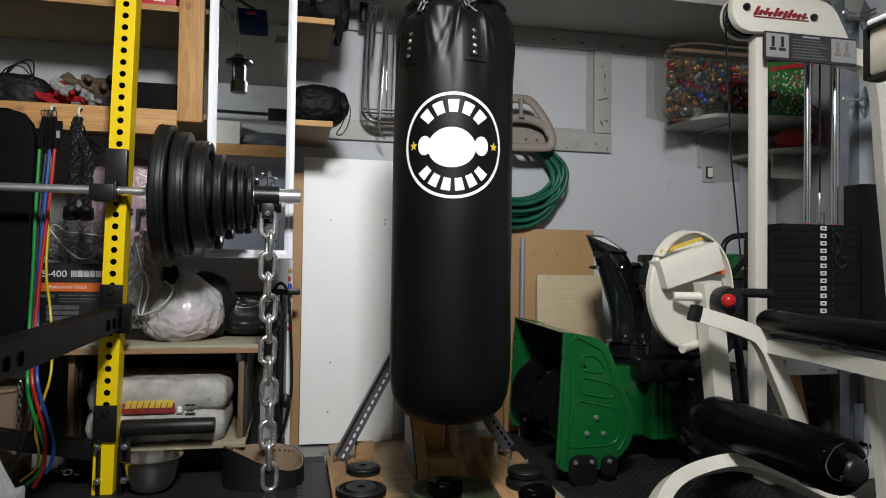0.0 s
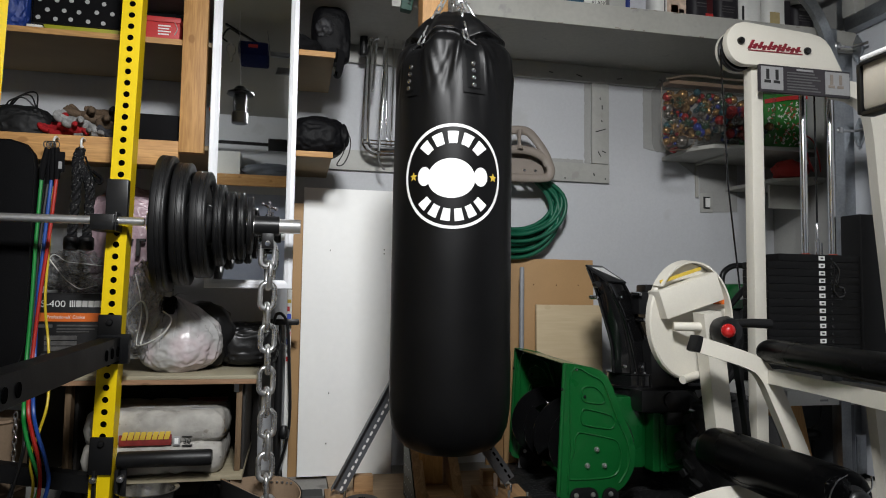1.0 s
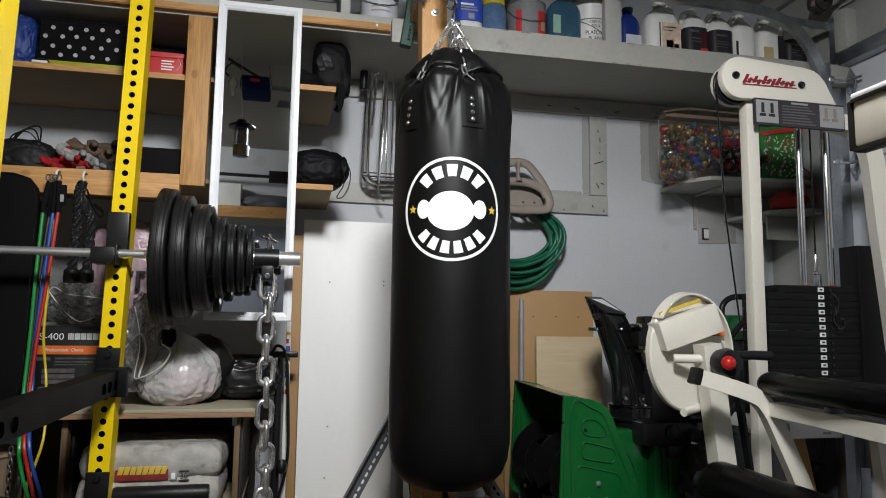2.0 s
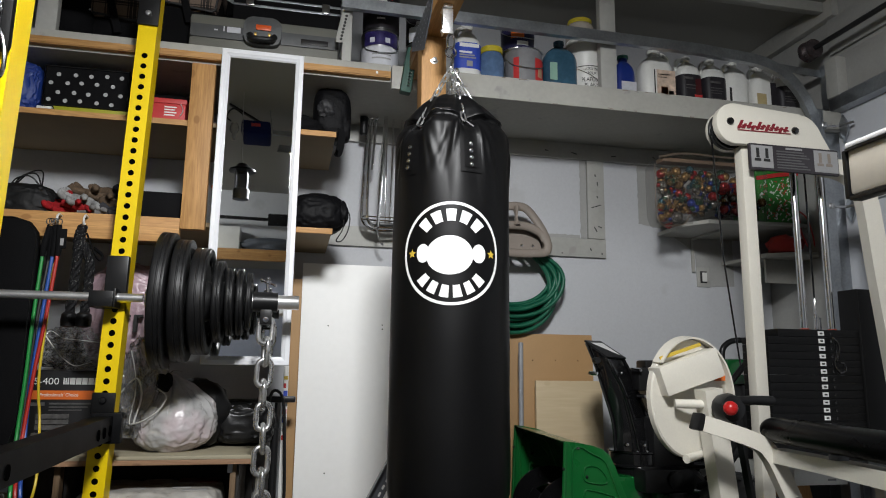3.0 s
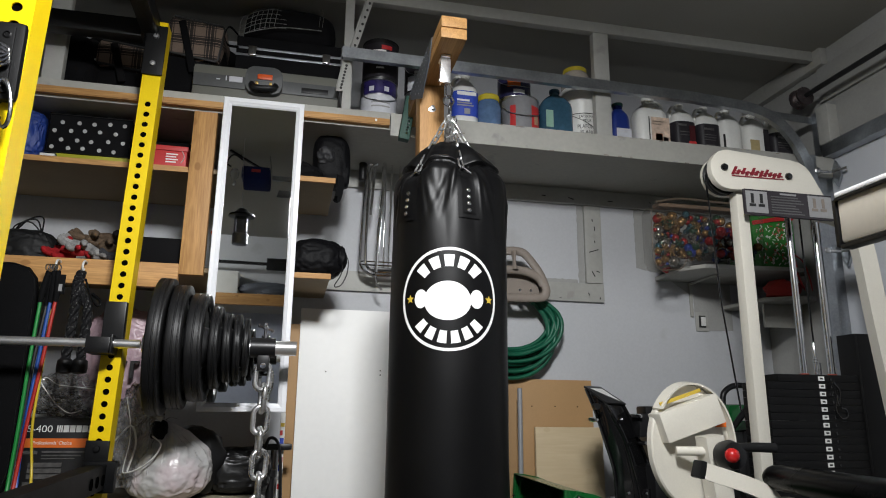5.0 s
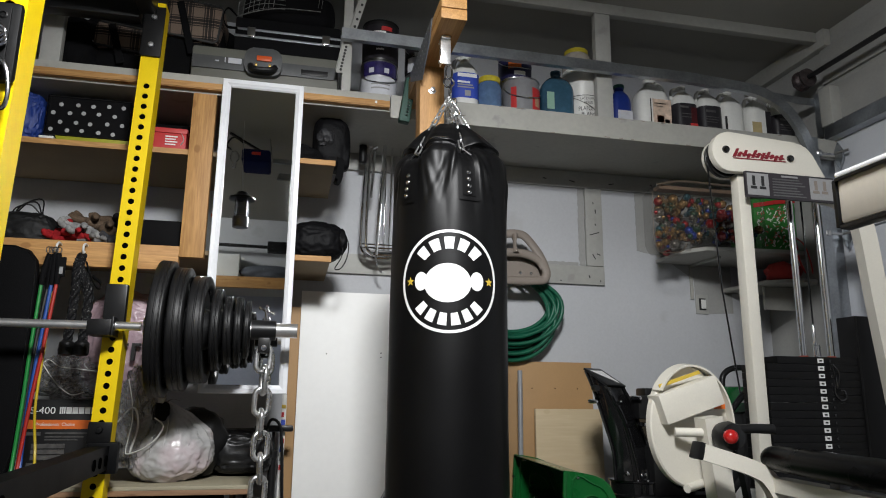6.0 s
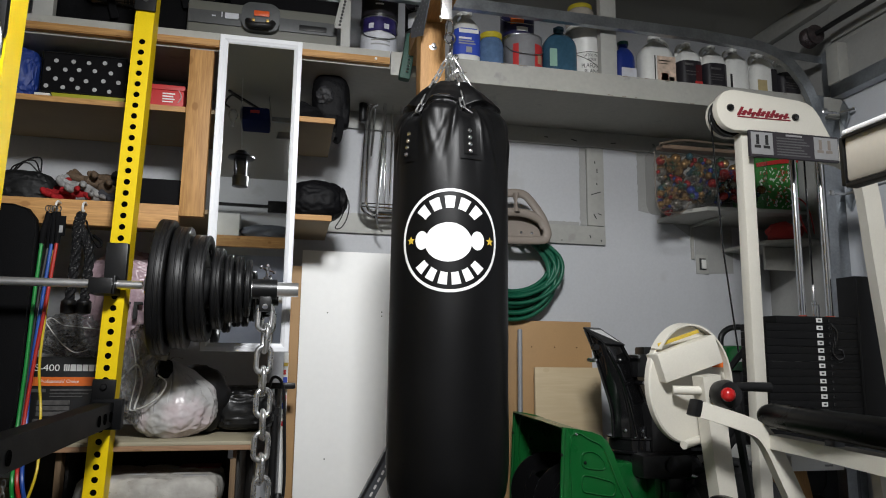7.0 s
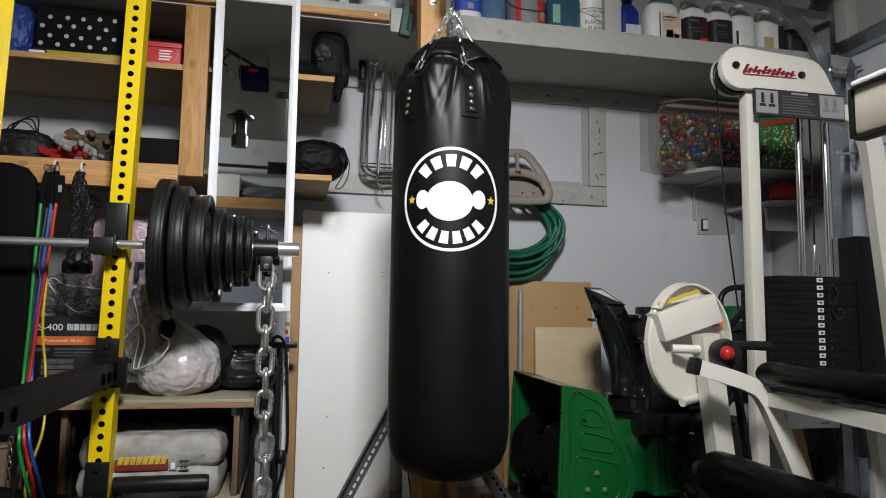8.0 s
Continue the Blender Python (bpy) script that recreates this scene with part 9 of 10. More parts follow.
def plaid(name):
    """Woven check: beige squares, dark double lines and pale accents, at cloth size."""
    m = bpy.data.materials.new(name)
    m.use_nodes = True
    nt = m.node_tree
    b = nt.nodes["Principled BSDF"]
    b.inputs["Roughness"].default_value = 0.8
    nd, ln = nt.nodes.new, nt.links.new
    co, sp = nd("ShaderNodeTexCoord"), nd("ShaderNodeSeparateXYZ")
    ln(co.outputs["Object"], sp.inputs[0])

    def stripes(axis, steps):
        mul, fr, rp = nd("ShaderNodeMath"), nd("ShaderNodeMath"), nd("ShaderNodeValToRGB")
        mul.operation, fr.operation = "MULTIPLY", "FRACT"
        mul.inputs[1].default_value = 1 / 0.085
        ln(sp.outputs[axis], mul.inputs[0])
        ln(mul.outputs[0], fr.inputs[0])
        ln(fr.outputs[0], rp.inputs[0])
        rp.color_ramp.interpolation = "CONSTANT"
        el = rp.color_ramp.elements
        el[0].position, el[0].color = 0.0, (1, 1, 1, 1)
        el[1].position, el[1].color = steps[0][0], (steps[0][1],) * 3 + (1,)
        for p, v in steps[1:]:
            e = el.new(p)
            e.color = (v, v, v, 1)
        return rp.outputs[0]

    row = ((0.5, 0.2), (0.56, 1.0), (0.60, 0.15), (0.72, 1.5), (0.75, 0.15), (0.90, 1.0), (0.94, 0.25))
    mx = nd("ShaderNodeMix")
    mx.data_type, mx.blend_type = "RGBA", "MULTIPLY"
    mx.inputs[0].default_value = 1.0
    ln(stripes("X", row), mx.inputs[6])
    ln(stripes("Z", row), mx.inputs[7])
    tn = nd("ShaderNodeMix")
    tn.data_type, tn.blend_type = "RGBA", "MULTIPLY"
    tn.inputs[0].default_value = 1.0
    ln(mx.outputs[2], tn.inputs[6])
    tn.inputs[7].default_value = (0.20, 0.145, 0.11, 1)
    ns, ad = nd("ShaderNodeTexNoise"), nd("ShaderNodeMix")
    ns.inputs["Scale"].default_value = 300
    ln(co.outputs["Object"], ns.inputs[0])
    ad.data_type, ad.blend_type = "RGBA", "OVERLAY"
    ad.inputs[0].default_value = 0.4
    ln(tn.outputs[2], ad.inputs[6])
    ln(ns.outputs[0], ad.inputs[7])
    ln(ad.outputs[2], b.inputs["Base Color"])
    bp = nd("ShaderNodeBump")
    bp.inputs["Strength"].default_value, bp.inputs["Distance"].default_value = 0.4, 0.001
    ln(ns.outputs[0], bp.inputs["Height"])
    ln(bp.outputs[0], b.inputs["Normal"])
    return m


PLAID = plaid("plaid_cloth")
for x0, x1, za, z1, tilt in ((-0.735, -0.530, 2.165, 2.285, 6), (-0.475, -0.235, 2.245, 2.43, 7)):
    t = thing("plaid_suitcase", ((x0 + x1) / 2, 2.8, ZS), "brown plaid soft suitcase with black trim", "suitcase", "luggage on the shelf")
    bm = B()
    box(bm, x0, x1, 2.712, 2.98, ZS, z1 + 0.01, 0.035)
    part("body", bm, CLOTH, t, "black cloth body")
    c = ((x0 + x1) / 2, (za + z1) / 2)
    m = Matrix.Translation((c[0], 2.69, c[1])) @ pose(0, 0, 0, 0, tilt, 0)
    w, h = (x1 - x0) / 2, (z1 - za) / 2
    bm = B()
    box(bm, -w, w, 0.0, 0.22, -h, h, 0.03, m=m)
    part("plaid_cover", bm, PLAID, t, "brown plaid cloth cover")
    bm = B()
    tube(bm, [m @ Vector(p) for p in ((-w + 0.02, 0.002, -h + 0.008), (w - 0.02, 0.002, -h + 0.008), (w - 0.008, 0.002, -h + 0.02), (w - 0.008, 0.002, h - 0.02), (w - 0.02, 0.002, h - 0.008), (-w + 0.02, 0.002, h - 0.008))], 0.005, 8)
    part("piping", bm, BLACKINK, t)
    bm = B()
    box(bm, -w + 0.07, -w + 0.10, -0.006, -0.001, -h - 0.06, h - 0.005, 0.002, m=m @ pose(0, 0, 0, 0, -22, 0))
    part("strap", bm, CLOTH, t)
    bm = B()
    bmesh.ops.create_uvsphere(bm, u_segments=10, v_segments=6, radius=0.006, matrix=m @ Matrix.Translation((-w + 0.012, -0.002, -h + 0.015)))
    part("rivet", bm, CHROME, t)
# black bag drawn large to stand in for the shade on the wall behind
bm = B()
lump(bm, (-0.52, 3.02, 2.27), (0.42, 0.07, 0.26), 37, 0.10, 2.5, 0.05, 4, 0.98)
solo("black_holdall", bm, CLOTH, "long black holdall, enlarged for the shade behind the suitcases", "bag", "luggage on the shelf")
bm = B()
lump(bm, (-0.79, 2.76, 2.165), (0.085, 0.1, 0.155), 31, 0.15, 2.5, 0.08, 4, 0.95)
solo("black_holdall", bm, CLOTH, "black holdall beside the suitcase", "bag", "luggage on the shelf")
case = thing("hard_case", (-0.04, 2.72, ZS), "grey-green hard plastic tool case with an orange latch", "tool case")
CASEG = surface("case_grey", (0.135, 0.135, 0.115), 0.5, vary=0.08, grain=200, bump=0.15)
bm = B()
box(bm, -0.335, 0.255, 2.605, 2.90, ZS, 2.185, 0.016)
part("shell", bm, CASEG, case)
bm = B()
box(bm, -0.33, 0.25, 2.598, 2.6045, 2.085, 2.14, 0.002)
part("band", bm, surface("case_dark", (0.075, 0.078, 0.08), 0.5), case, "dark recessed band")
bm = B()
prism(bm, rounded(-0.126, 0.022, 2.065, 2.183, 0.035), Matrix(((1, 0, 0, 0), (0, 0, 1, 2.575), (0, 1, 0, 0), (0, 0, 0, 1))), 0.03, 0.006)
lt = part("latch_housing", bm, surface("case_dark", (0.075, 0.078, 0.08), 0.5), case)
bm = B()
box(bm, -0.078, -0.018, 2.568, 2.574, 2.124, 2.147, 0.004)
part("latch", bm, surface("orange_plastic", (0.65, 0.09, 0.01), 0.4), lt, "orange latch")
bm = B()
tube(bm, bend([(-0.10, 2.57, 2.10), (-0.085, 2.556, 2.078), (-0.02, 2.556, 2.08), (-0.003, 2.57, 2.10)], 5), 0.013, 10)
part("handle", bm, BLACKPLASTIC, lt)
for x in (-0.084, -0.03):
    bm = B()
    box(bm, x, x + 0.011, 2.562, 2.5745, 2.098, 2.11, 0.002)
    part("hinge_pin", bm, surface("brass", (0.5, 0.33, 0.1), 0.35, 0.9), lt, "brass pin")
for x0, x1 in ((-0.190, -0.138), (-0.24, -0.226), (-0.204, -0.200)):
    bm = B()
    box(bm, x0, x1, 2.595, 2.5975, 2.112 if x1 - x0 > 0.02 else 2.116, 2.136 if x1 - x0 > 0.02 or x1 > -0.21 else 2.121)
    part("label", bm, PALELABEL, case, "pale label")
bm = B()
box(bm, 0.10, 0.21, 2.594, 2.5975, 2.095, 2.118, 0.001)
part("label", bm, BLACKPLASTIC, case)
alu = thing("flight_case", (0.04, 2.78, 2.186), "black case with aluminium edges and chrome latches", "case")
bm = B()
box(bm, -0.18, 0.26, 2.66, 2.95, 2.186, 2.36, 0.006)
part("body", bm, CLOTH, alu)
for z in (2.268, 2.300):
    bm = B()
    box(bm, -0.182, 0.262, 2.655, 2.6595, z, z + 0.010, 0.001)
    part("edge_strip", bm, GALV, alu, "aluminium edge strip")
for x in (-0.13, 0.18):
    bm = B()
    box(bm, x, x + 0.034, 2.645, 2.6545, 2.268, 2.312, 0.005)
    part("latch", bm, CHROME, alu, "chrome latch")
mesh = thing("mesh_holdall", (0.02, 2.78, 2.361), "black holdall with white checked netting", "bag", "luggage on the shelf")
bm = B()
lump(bm, (0.035, 2.80, 2.462), (0.232, 0.135, 0.108), 33, 0.05, 2.0, 0.02, 5, 0.95, boxy=0.6)
part("body", bm, CLOTH, mesh)
NET = surface("pale_netting", (0.16, 0.16, 0.155), 0.7, vary=0.4, coarse=30)
for k in range(8):
    bm = B()
    x = -0.17 + k * 0.0205
    tube(bm, bend([(x - 0.004, 2.672 - 0.004 * k, 2.372 + 0.006 * k), (x - 0.002 + 0.002 * (k % 3), 2.660 - 0.002 * k, 2.42 + 0.005 * k), (x + 0.006, 2.668, 2.455 + 0.010 * k)], 4), 0.0009 + 0.0004 * (k % 2), 5)
    part("net_cord", bm, NET, mesh)
for k in range(5):
    bm = B()
    z = 2.378 + k * 0.021
    tube(bm, bend([(-0.178, 2.685, z - 0.006), (-0.11, 2.658, z + 0.018 + 0.003 * (k % 2)), (-0.05, 2.652, z + 0.034), (-0.005 if k > 2 else 0.02, 2.655, z + 0.037)], 4), 0.0009 + 0.0004 * (k % 2), 5)
    part("net_cord", bm, NET, mesh)
for x in (0.158, 0.172):
    bm = B()
    tube(bm, bend([(x, 2.66, 2.445), (x + 0.003, 2.655, 2.49), (x - 0.003, 2.675, 2.54)], 4), 0.001, 5)
    part("net_cord", bm, NET, mesh)
bm = B()
tube(bm, bend([(-0.178, 2.67, 2.366), (-0.09, 2.65, 2.392), (0.0, 2.645, 2.412), (0.10, 2.648, 2.42), (0.17, 2.66, 2.428)], 5), 0.002, 6)
part("zip", bm, NET, mesh)
bm = B()
bar(bm, bend([(-0.175, 2.68, 2.37), (-0.215, 2.67, 2.40), (-0.232, 2.67, 2.36), (-0.215, 2.66, 2.31), (-0.17, 2.65, 2.30)], 6), 0.012, 0.003)
part("strap", bm, CLOTH, mesh, "black webbing strap")

# ---- near the rack's foot ----
bm = B()
prism(bm, [(-0.57, 0.40), (-0.497, 0.40), (-0.484, 0.385), (-0.449, 0.288), (-0.428, 0.305), (-0.424, 0.296), (-0.43, 0.26), (-0.38, 0.013), (-0.46, 0.013)], Matrix(((1, 0, 0, 0), (0, 0, 1, 1.50), (0, 1, 0, 0), (0, 0, 0, 1))), 0.04, 0.006)
solo("stand_leg", bm, surface("grey_white_paint", (0.33, 0.33, 0.325), 0.4, vary=0.08, coarse=8), "white-painted slanted leg of a floor stand", "stand leg")

fc = thing("loose_chain", (-0.66, 2.63, 0.012), "short loose steel chain lying on the floor", "chain")
random.seed(33)
for k in range(9):
    f = k / 8
    m = Matrix.Translation((-0.705 + 0.085 * f, 2.66 - 0.05 * f + 0.018 * math.sin(k * 2.1), 0.024 + 0.004 * (k % 2))) @ pose(0, 0, 0, 70 * (k % 2) - 12, random.uniform(-10, 10), -30 + random.uniform(-40, 40))
    bm = B()
    tube(bm, [m @ Vector((0.016 * math.cos(t), 0.0095 * math.sin(t), 0)) for t in (2 * math.pi * q / 16 for q in range(16))], 0.0034, 8, True)
    part("link", bm, CHROME, fc)

# ---- floor mats ----
MATRUBBER = surface("mat_rubber", (0.017, 0.017, 0.0172), 0.6, spec=0.25, spot=(0.022, 0.022, 0.021), spots=-0.04, vary=0.3, coarse=5, grain=150, bump=0.25, depth=0.001)
TREAD = surface("rubber_tile", (0.013, 0.013, 0.0135), 0.48, vary=0.2, coarse=5, grain=160, bump=0.0)
nt = TREAD.node_tree
co, bp, mx = nt.nodes.new("ShaderNodeTexCoord"), nt.nodes.new("ShaderNodeBump"), nt.nodes.new("ShaderNodeMath")
mx.operation = "MAXIMUM"
for k, ang in enumerate((45, -45)):
    mp, ck = nt.nodes.new("ShaderNodeMapping"), nt.nodes.new("ShaderNodeTexBrick")
    mp.inputs["Rotation"].default_value = (0, 0, radians(ang))
    mp.inputs["Location"].default_value = (0.013 * k, 0, 0)
    ck.inputs["Scale"].default_value = 1.0
    ck.inputs["Brick Width"].default_value, ck.inputs["Row Height"].default_value, ck.inputs["Mortar Size"].default_value = 0.05, 0.026, 0.008
    ck.inputs["Mortar Smooth"].default_value = 0.4
    nt.links.new(co.outputs["Object"], mp.inputs[0])
    nt.links.new(mp.outputs[0], ck.inputs[0])
    nt.links.new(ck.outputs["Fac"], mx.inputs[k])
inv = nt.nodes.new("ShaderNodeMath")
inv.operation = "SUBTRACT"
inv.inputs[0].default_value = 1.0
nt.links.new(mx.outputs[0], inv.inputs[1])
bp.inputs["Strength"].default_value, bp.inputs["Distance"].default_value = 1.0, 0.005
nt.links.new(inv.outputs[0], bp.inputs["Height"])
nt.links.new(bp.outputs[0], nt.nodes["Principled BSDF"].inputs["Normal"])
mats = thing("floor_mat", (1.5, 2.0, 0.0), "black rubber floor tiles with a raised tread", "floor mat")
mats["kind"] = "structure"
bm = B()
box(bm, -0.1515, 0.1515, -0.1515, 0.1515, 0.0, 0.012, 0.002)
first = part("tile", bm, TREAD, mats, local=True)
first.location = (1.19 - 1.5, 0.5, 0)
for i in range(5):
    for j in range(8):
        if i + j == 0:
            continue
        ob = new("tile", first.data)
        ob.parent = mats
        ob.location = (1.19 - 1.5 + 0.305 * i, 0.975 - 0.305 * j, 0)
first.location = (1.19 - 1.5, 0.975, 0)
bm = B()
box(bm, -1.8, 0.255, 0.4, 2.74, 0.001, 0.012, 0.002)
solo("rubber_mat", bm, MATRUBBER, "black rubber mat under the power rack", "mat")
bm = B()
box(bm, 0.262, 1.03, 0.4, 2.1, 0.001, 0.0115, 0.002)
solo("rubber_mat", bm, MATRUBBER, "black rubber mat beside the bag stand", "mat")

MATGREY = surface("puzzle_mat_foam", (0.04, 0.04, 0.042), 0.65, vary=0.2, coarse=9, grain=120, bump=0.5, depth=0.002)
bm = B()
box(bm, 0.165, 0.256, 1.75, 2.62, 0.0125, 0.0185, 0.001)
for k in range(22):
    box(bm, 0.146, 0.168, 1.765 + k * 0.0385, 1.785 + k * 0.0385, 0.0125, 0.0180, 0.002)
solo("puzzle_mat", bm, MATGREY, "dark grey interlocking foam mat edge on the floor", "mat")

# ---- behind the stack and under the machine ----
tbl = thing("side_table", (2.36, 2.7, 0.0), "low table with a white top edge and grey steel sides", "table")
bm = B()
box(bm, 2.19, 2.53, 2.50, 2.95, 0.335, 0.40, 0.004)
tt = part("top", bm, WHITEPLASTIC, tbl, "white board top")
for k, (x0, x1, z) in enumerate(((2.355, 2.40, 0.375), (2.35, 2.39, 0.352))):
    bm = B()
    box(bm, x0, x1, 2.4975, 2.4995, z, z + 0.008)
    part("print_bar", bm, GREYINK, tt)
bm = B()
box(bm, 2.48, 2.528, 2.505, 2.94, 0.001, 0.334, 0.002)
part("side", bm, GREYSTEEL, tbl, "grey steel side")
bm = B()
box(bm, 2.192, 2.2, 2.7, 2.94, 0.001, 0.334, 0.002)
part("side", bm, GREYSTEEL, tbl, "grey steel side")
bm = B()
box(bm, -0.085, 0.085, -0.01, 0.01, 0.0, 0.33, 0.002, m=Matrix.Translation((2.30, 2.58, 0.003)) @ pose(0, 0, 0, -4, -9, 0))
solo("pine_offcut", bm, PINE_Z, "orange varnished pine offcut leaning under the table", "board")
clamp = thing("desk_lamp", (2.40, 2.62, 0.0), "small black lamp head with a thin cable", "lamp")
bm = B()
lump(bm, (2.40, 2.62, 0.19), (0.05, 0.04, 0.026), 43, 0.1, 2.5, 0, 3)
part("head", bm, BLACKPLASTIC, clamp)
bm = B()
tube(bm, [(2.42, 2.63, 0.175), (2.42, 2.63, 0.01)], 0.008, 8)
lathe(bm, [(0.045, 0.001), (0.045, 0.012), (0.01, 0.016)], (2.42, 2.63, 0), 20)
part("stem", bm, BLACKPLASTIC, clamp)
bm = B()
tube(bm, bend([(2.40, 2.62, 0.21), (2.45, 2.62, 0.25), (2.46, 2.62, 0.33)], 6), 0.003, 6)
part("cable", bm, BLACKPLASTIC, clamp)
bm = B()
box(bm, 2.531, 2.58, 2.50, 2.506, 0.04, 0.205, 0.002)
solo("steel_plate", bm, GALV, "galvanised plate leaning by the door jamb", "plate")
tool = thing("garden_tool", (2.2, 2.9, 0.5), "green and black garden power tool with a carry handle", "power tool")
bm = B()
box(bm, 2.13, 2.36, 2.82, 2.95, 0.74, 0.86, 0.015)
part("body", bm, GREEN, tool)
bm = B()
box(bm, 2.20, 2.32, 2.83, 2.94, 0.401, 0.739, 0.01)
part("base", bm, BLACKPLASTIC, tool)
bm = B()
tube(bm, bend([(2.14, 2.88, 0.85), (2.15, 2.88, 0.91), (2.20, 2.88, 0.945), (2.28, 2.88, 0.945), (2.33, 2.88, 0.90), (2.34, 2.88, 0.85)], 6), 0.014, 12)
part("handle", bm, BLACKPLASTIC, tool)
bm = B()
prism(bm, [(2.19, 0.785), (2.27, 0.785), (2.285, 0.815), (2.205, 0.815)], Matrix(((1, 0, 0, 0), (0, 0, 1, 2.8165), (0, 1, 0, 0), (0, 0, 0, 1))), 0.003)
part("badge", bm, WHITEINK, tool, "white slanted badge")

# ---- the far side of the garage, seen in the mirror ----
far = thing("far_shelf", (0, -1.9, 1.8), "raw timber shelf along the far wall", "shelf")
bm = B()
box(bm, -2.2, 1.6, -1.80, -1.762, 1.815, 1.925, 0.003)
part("front_beam", bm, PINE_X, far)
bm = B()
box(bm, -2.2, 1.6, YS + 0.001, -1.801, 1.90, 1.924, 0.002)
part("board", bm, CHIP, far)
for x0, x1, z1, mt, nm in ((-0.95, -0.42, 2.16, WHITEPLASTIC, "white carton"), (-1.5, -1.0, 2.2, CLOTH, "black carton")):
    bm = B()
    box(bm, x0, x1, YS + 0.03, -1.85, 1.925, z1, 0.004)
    solo("storage_carton", bm, mt, nm + " on the far shelf", "carton", "cartons on the far shelf")
bm = B()
lump(bm, (-0.15, -1.94, 1.985), (0.26, 0.12, 0.085), 41, 0.2, 2.5, 0.06, 4, 0.72)
solo("folded_tarpaulin", bm, surface("slate_cloth", (0.09, 0.10, 0.12), 0.7, vary=0.2, grain=120, bump=0.4), "folded grey tarpaulin on the far shelf", "tarpaulin")
bm = B()
box(bm, -0.16, 0.05, -1.90, -1.86, 2.19, 2.31, 0.008)
bar(bm, [(-0.16, -1.88, 2.25), (-1.2, -1.88, 2.26)], 0.02, 0.03)
solo("wall_bracket", bm, BLACKSTEEL, "black steel bracket and bar on the far wall", "bracket")
bm = B()
box(bm, -1.5, 1.2, YS + 0.002, YS + 0.02, 0.6, 1.78, 0.003)
solo("blue_board", bm, surface("blue_grey_board", (0.36, 0.39, 0.48), 0.6, vary=0.06), "blue-grey painted board on the far wall", "board")
lan = thing("hanging_lantern", (-0.24, 0.6, 1.85), "black camping lantern with steel base hanging on wire", "lantern")
bm = B()
lathe(bm, [(0.03, 1.85), (0.05, 1.855), (0.052, 1.92), (0.046, 1.925)], (-0.24, 0.6, 0), 28)
part("base", bm, surface("lantern_steel", (0.16, 0.16, 0.165), 0.3, 0.8, vary=0.15), lan)
bm = B()
lathe(bm, [(0.042, 1.925), (0.045, 1.93), (0.045, 2.03), (0.042, 2.035)], (-0.24, 0.6, 0), 28)
part("globe", bm, clear("lantern_glass", (0.55, 0.55, 0.57), 0.08, 1.4, 0.5, (0.10, 0.10, 0.105)), lan, "dark smoked plastic globe")
bm = B()
lathe(bm, [(0.045, 2.035), (0.085, 2.04), (0.082, 2.052), (0.05, 2.065), (0.03, 2.09), (0.01, 2.095)], (-0.24, 0.6, 0), 28)
part("hood", bm, BLACKPLASTIC, lan, "black hood")
bm = B()
tube(bm, [(-0.24, 0.6, 2.095), (-0.255, 0.6, 2.35), (-0.26, 0.6, ZC)], 0.002, 6)
part("wire", bm, STEEL, lan)
for k in range(4):
    bm = B()
    a = radians(45 + 90 * k)
    tube(bm, [(-0.24 + 0.048 * math.cos(a), 0.6 + 0.048 * math.sin(a), 1.92), (-0.24 + 0.048 * math.cos(a), 0.6 + 0.048 * math.sin(a), 2.04)], 0.004, 8)
    part("guard_rod", bm, BLACKPLASTIC, lan)
op = thing("door_opener", (-0.17, 0.3, 2.33), "blue garage door opener motor hung from the ceiling", "door opener")
bm = B()
box(bm, -0.275, -0.085, 0.20, 0.48, 2.345, 2.44, 0.018)
part("housing", bm, surface("blue_enamel", (0.008, 0.014, 0.075), 0.75, spec=0.06, vary=0.08), op)
bm = B()
box(bm, -0.21, -0.15, 0.481, 0.484, 2.395, 2.415)
part("badge", bm, REDINK, op)
bm = B()
bar(bm, [(-0.074, 0.33, 2.41), (2.40, 0.33, 2.42)], 0.03, 0.03)
part("rail", bm, GALV, op)
for x0, x1 in ((-0.30, -0.24), (-0.10, -0.06)):
    bm = B()
    bar(bm, [(x0, 0.3, ZC), (x1 - 0.02, 0.3, 2.44)], 0.012, 0.004)
    part("hanger_strap", bm, GREYSTEEL, op)
bm = B()
bar(bm, [(-0.37, 0.36, ZC - 0.002), (-0.12, 0.36, 2.445)], 0.03, 0.012)
part("hanger_strap", bm, BLACKSTEEL, op)
bm = B()
lathe(bm, [(0.012, 2.36), (0.014, 2.40), (0.03, 2.425), (0.032, 2.45), (0.02, 2.475), (0.003, 2.48)], (-0.33, 0.36, -0.03), 20)
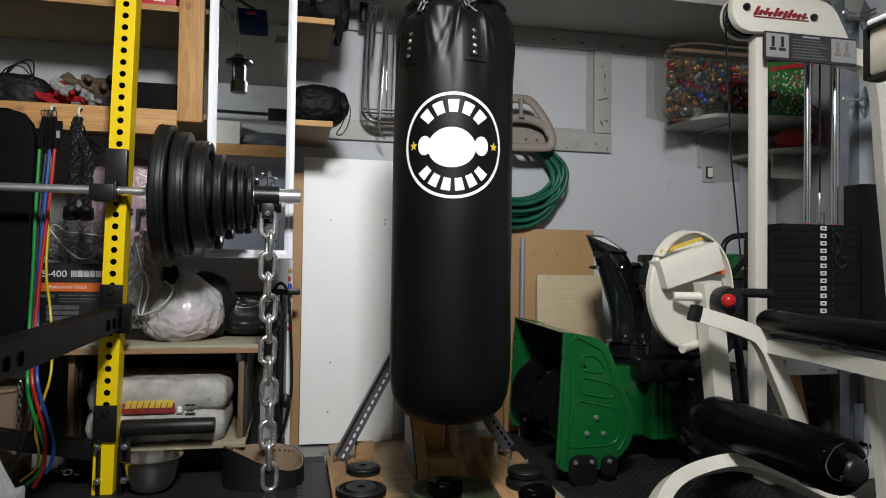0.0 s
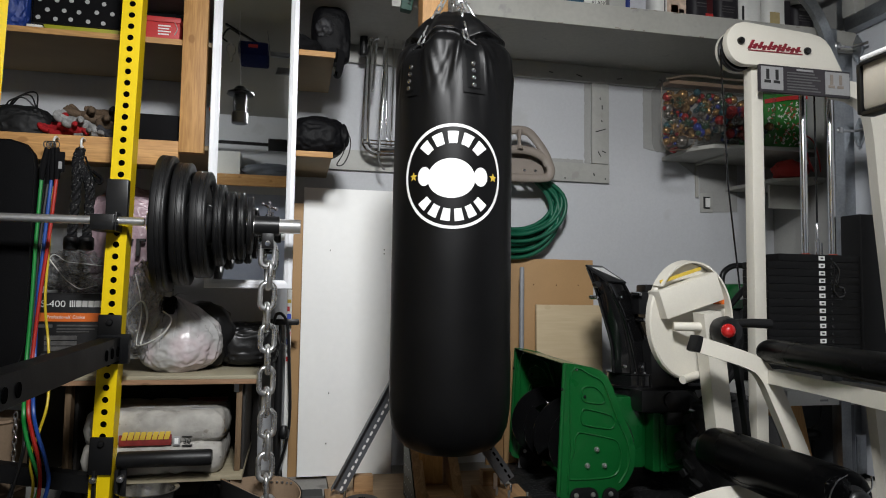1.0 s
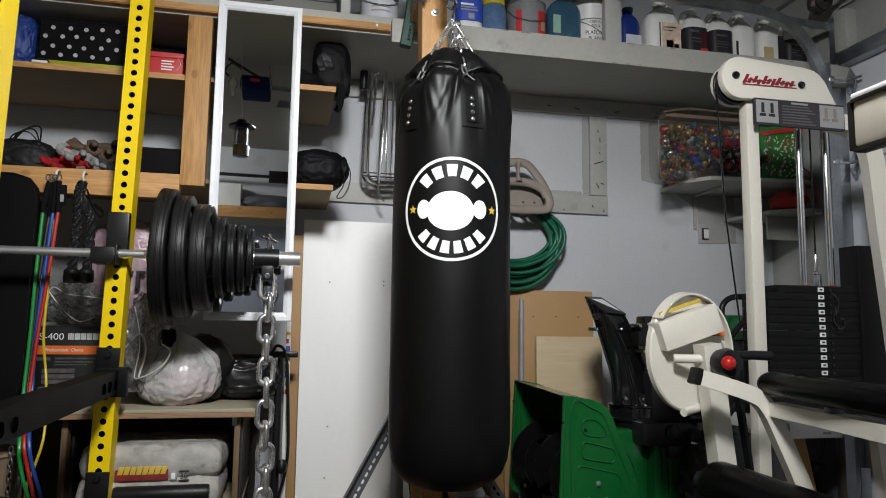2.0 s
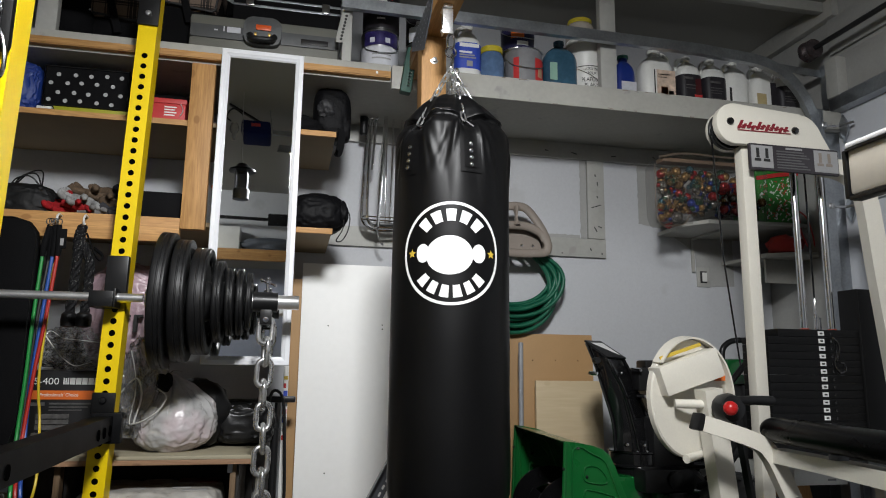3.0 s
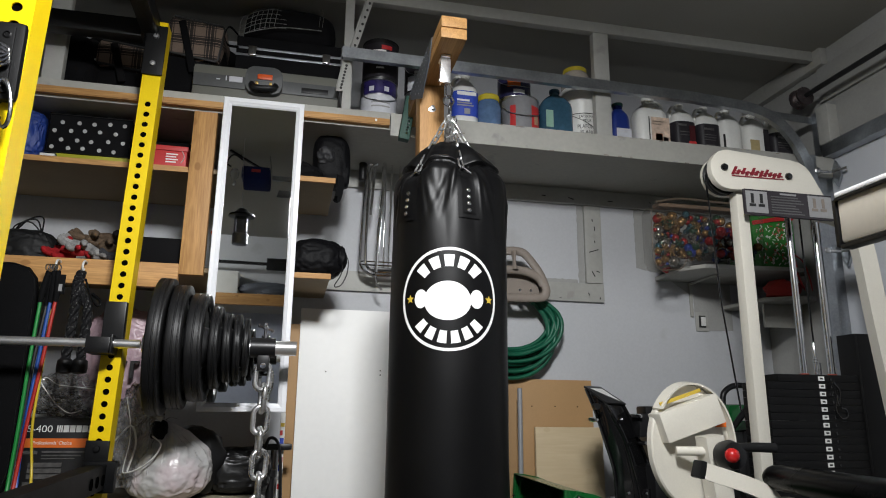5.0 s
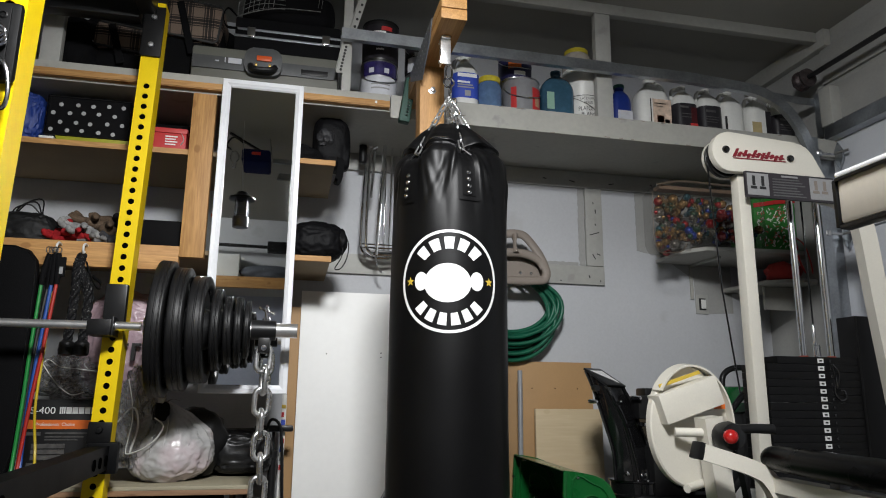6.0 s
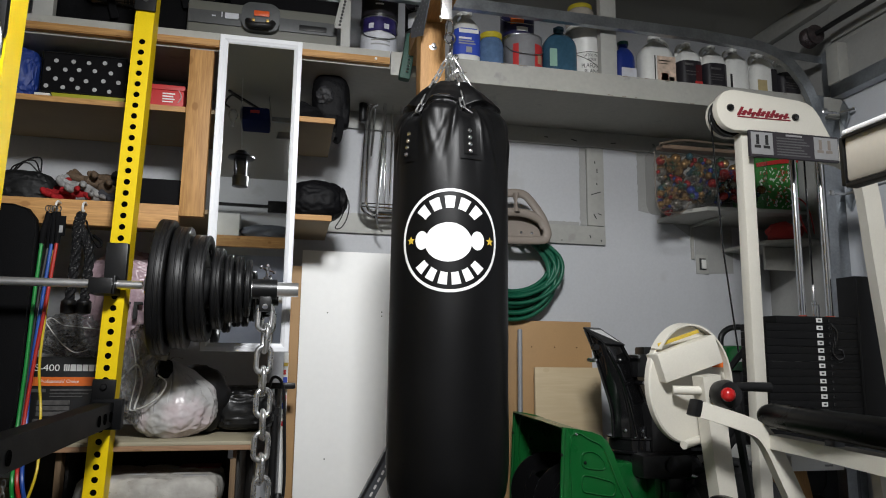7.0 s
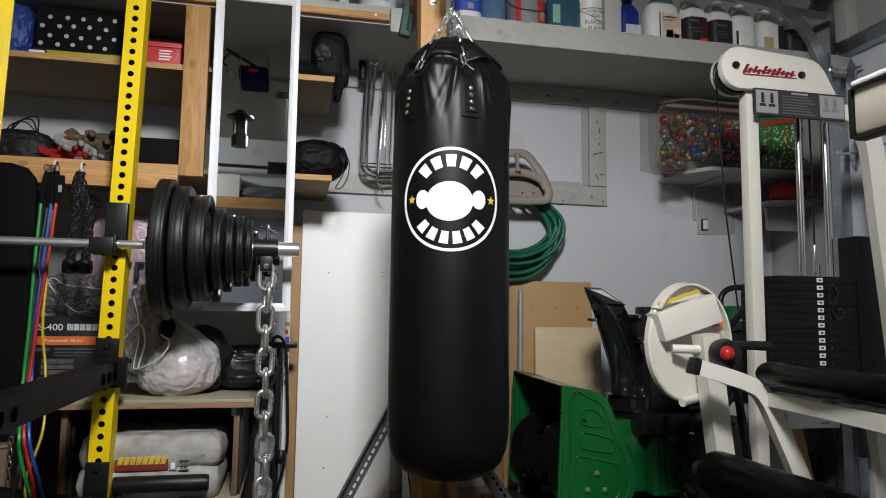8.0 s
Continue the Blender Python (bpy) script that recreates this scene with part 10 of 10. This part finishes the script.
part("bulb", bm, clear("bulb_glass", (1, 1, 1), 0.05, 1.4, 0.35, (0.7, 0.7, 0.7)), op, "unlit glass bulb")
bm = B()
tube(bm, bend([(-0.27, 0.4, 2.50), (-0.34, 0.42, 2.53), (-0.38, 0.42, 2.47), (-0.35, 0.42, 2.44)], 5), 0.006, 8)
part("cord", bm, RUBBER, op)

# ---- added ceiling light fittings, out of view ----
for x, y, zl, w, d, tl in ((0.26, 0.1, 2.22, 0.38, 0.28, 67), (-1.6, -0.6, 2.46, 0.5, 0.28, -50)):
    f = thing("unseen_light", (x, y, zl), "added white ceiling light with a tilted diffuser panel", "ceiling light", "ceiling lights")
    m = Matrix.Translation((x, y, zl)) @ pose(0, 0, 0, tl, 0, 0)
    bm = B()
    box(bm, -w / 2 - 0.006, w / 2 + 0.006, -d / 2 - 0.02, d / 2 + 0.02, 0.012, 0.045, 0.006, m=m)
    part("housing", bm, WHITEPLASTIC, f)
    if tl > 0:
        # unseen sheets added to block light from the ceiling and the left shelves
        bm = B()
        box(bm, -w / 2 - 0.10, w / 2 + 0.20, d / 2 + 0.021, d / 2 + 0.027, -0.41, 0.045, 0.001, m=m)
        part("visor", bm, GREYSTEEL, f, "grey visor added to keep light off the ceiling")
        bm = B()
        box(bm, -w / 2 - 0.017, -w / 2 - 0.012, -d / 2 - 0.02, d / 2 + 0.02, -0.16, 0.045, 0.001, m=m)
        part("side_flap", bm, GREYSTEEL, f, "grey side flap added to dim the light on the left")
    bm = B()
    tube(bm, [(x, y - 0.03, zl + 0.02), (x, y - 0.03, ZC - 0.001)], 0.012, 16)
    part("stem", bm, WHITEPLASTIC, f)
    bm = B()
    box(bm, -w / 2, w / 2, -d / 2, d / 2, 0.004, 0.0115, 0.002, m=m)
    gm = bpy.data.materials.get("lit_diffuser")
    if gm is None:
        gm = bpy.data.materials.new("lit_diffuser")
        gm.use_nodes = True
        gm.node_tree.nodes["Principled BSDF"].inputs["Emission Color"].default_value = (1, 0.98, 0.95, 1)
        gm.node_tree.nodes["Principled BSDF"].inputs["Emission Strength"].default_value = 2.0
    part("diffuser", bm, gm, f, "lit white diffuser")
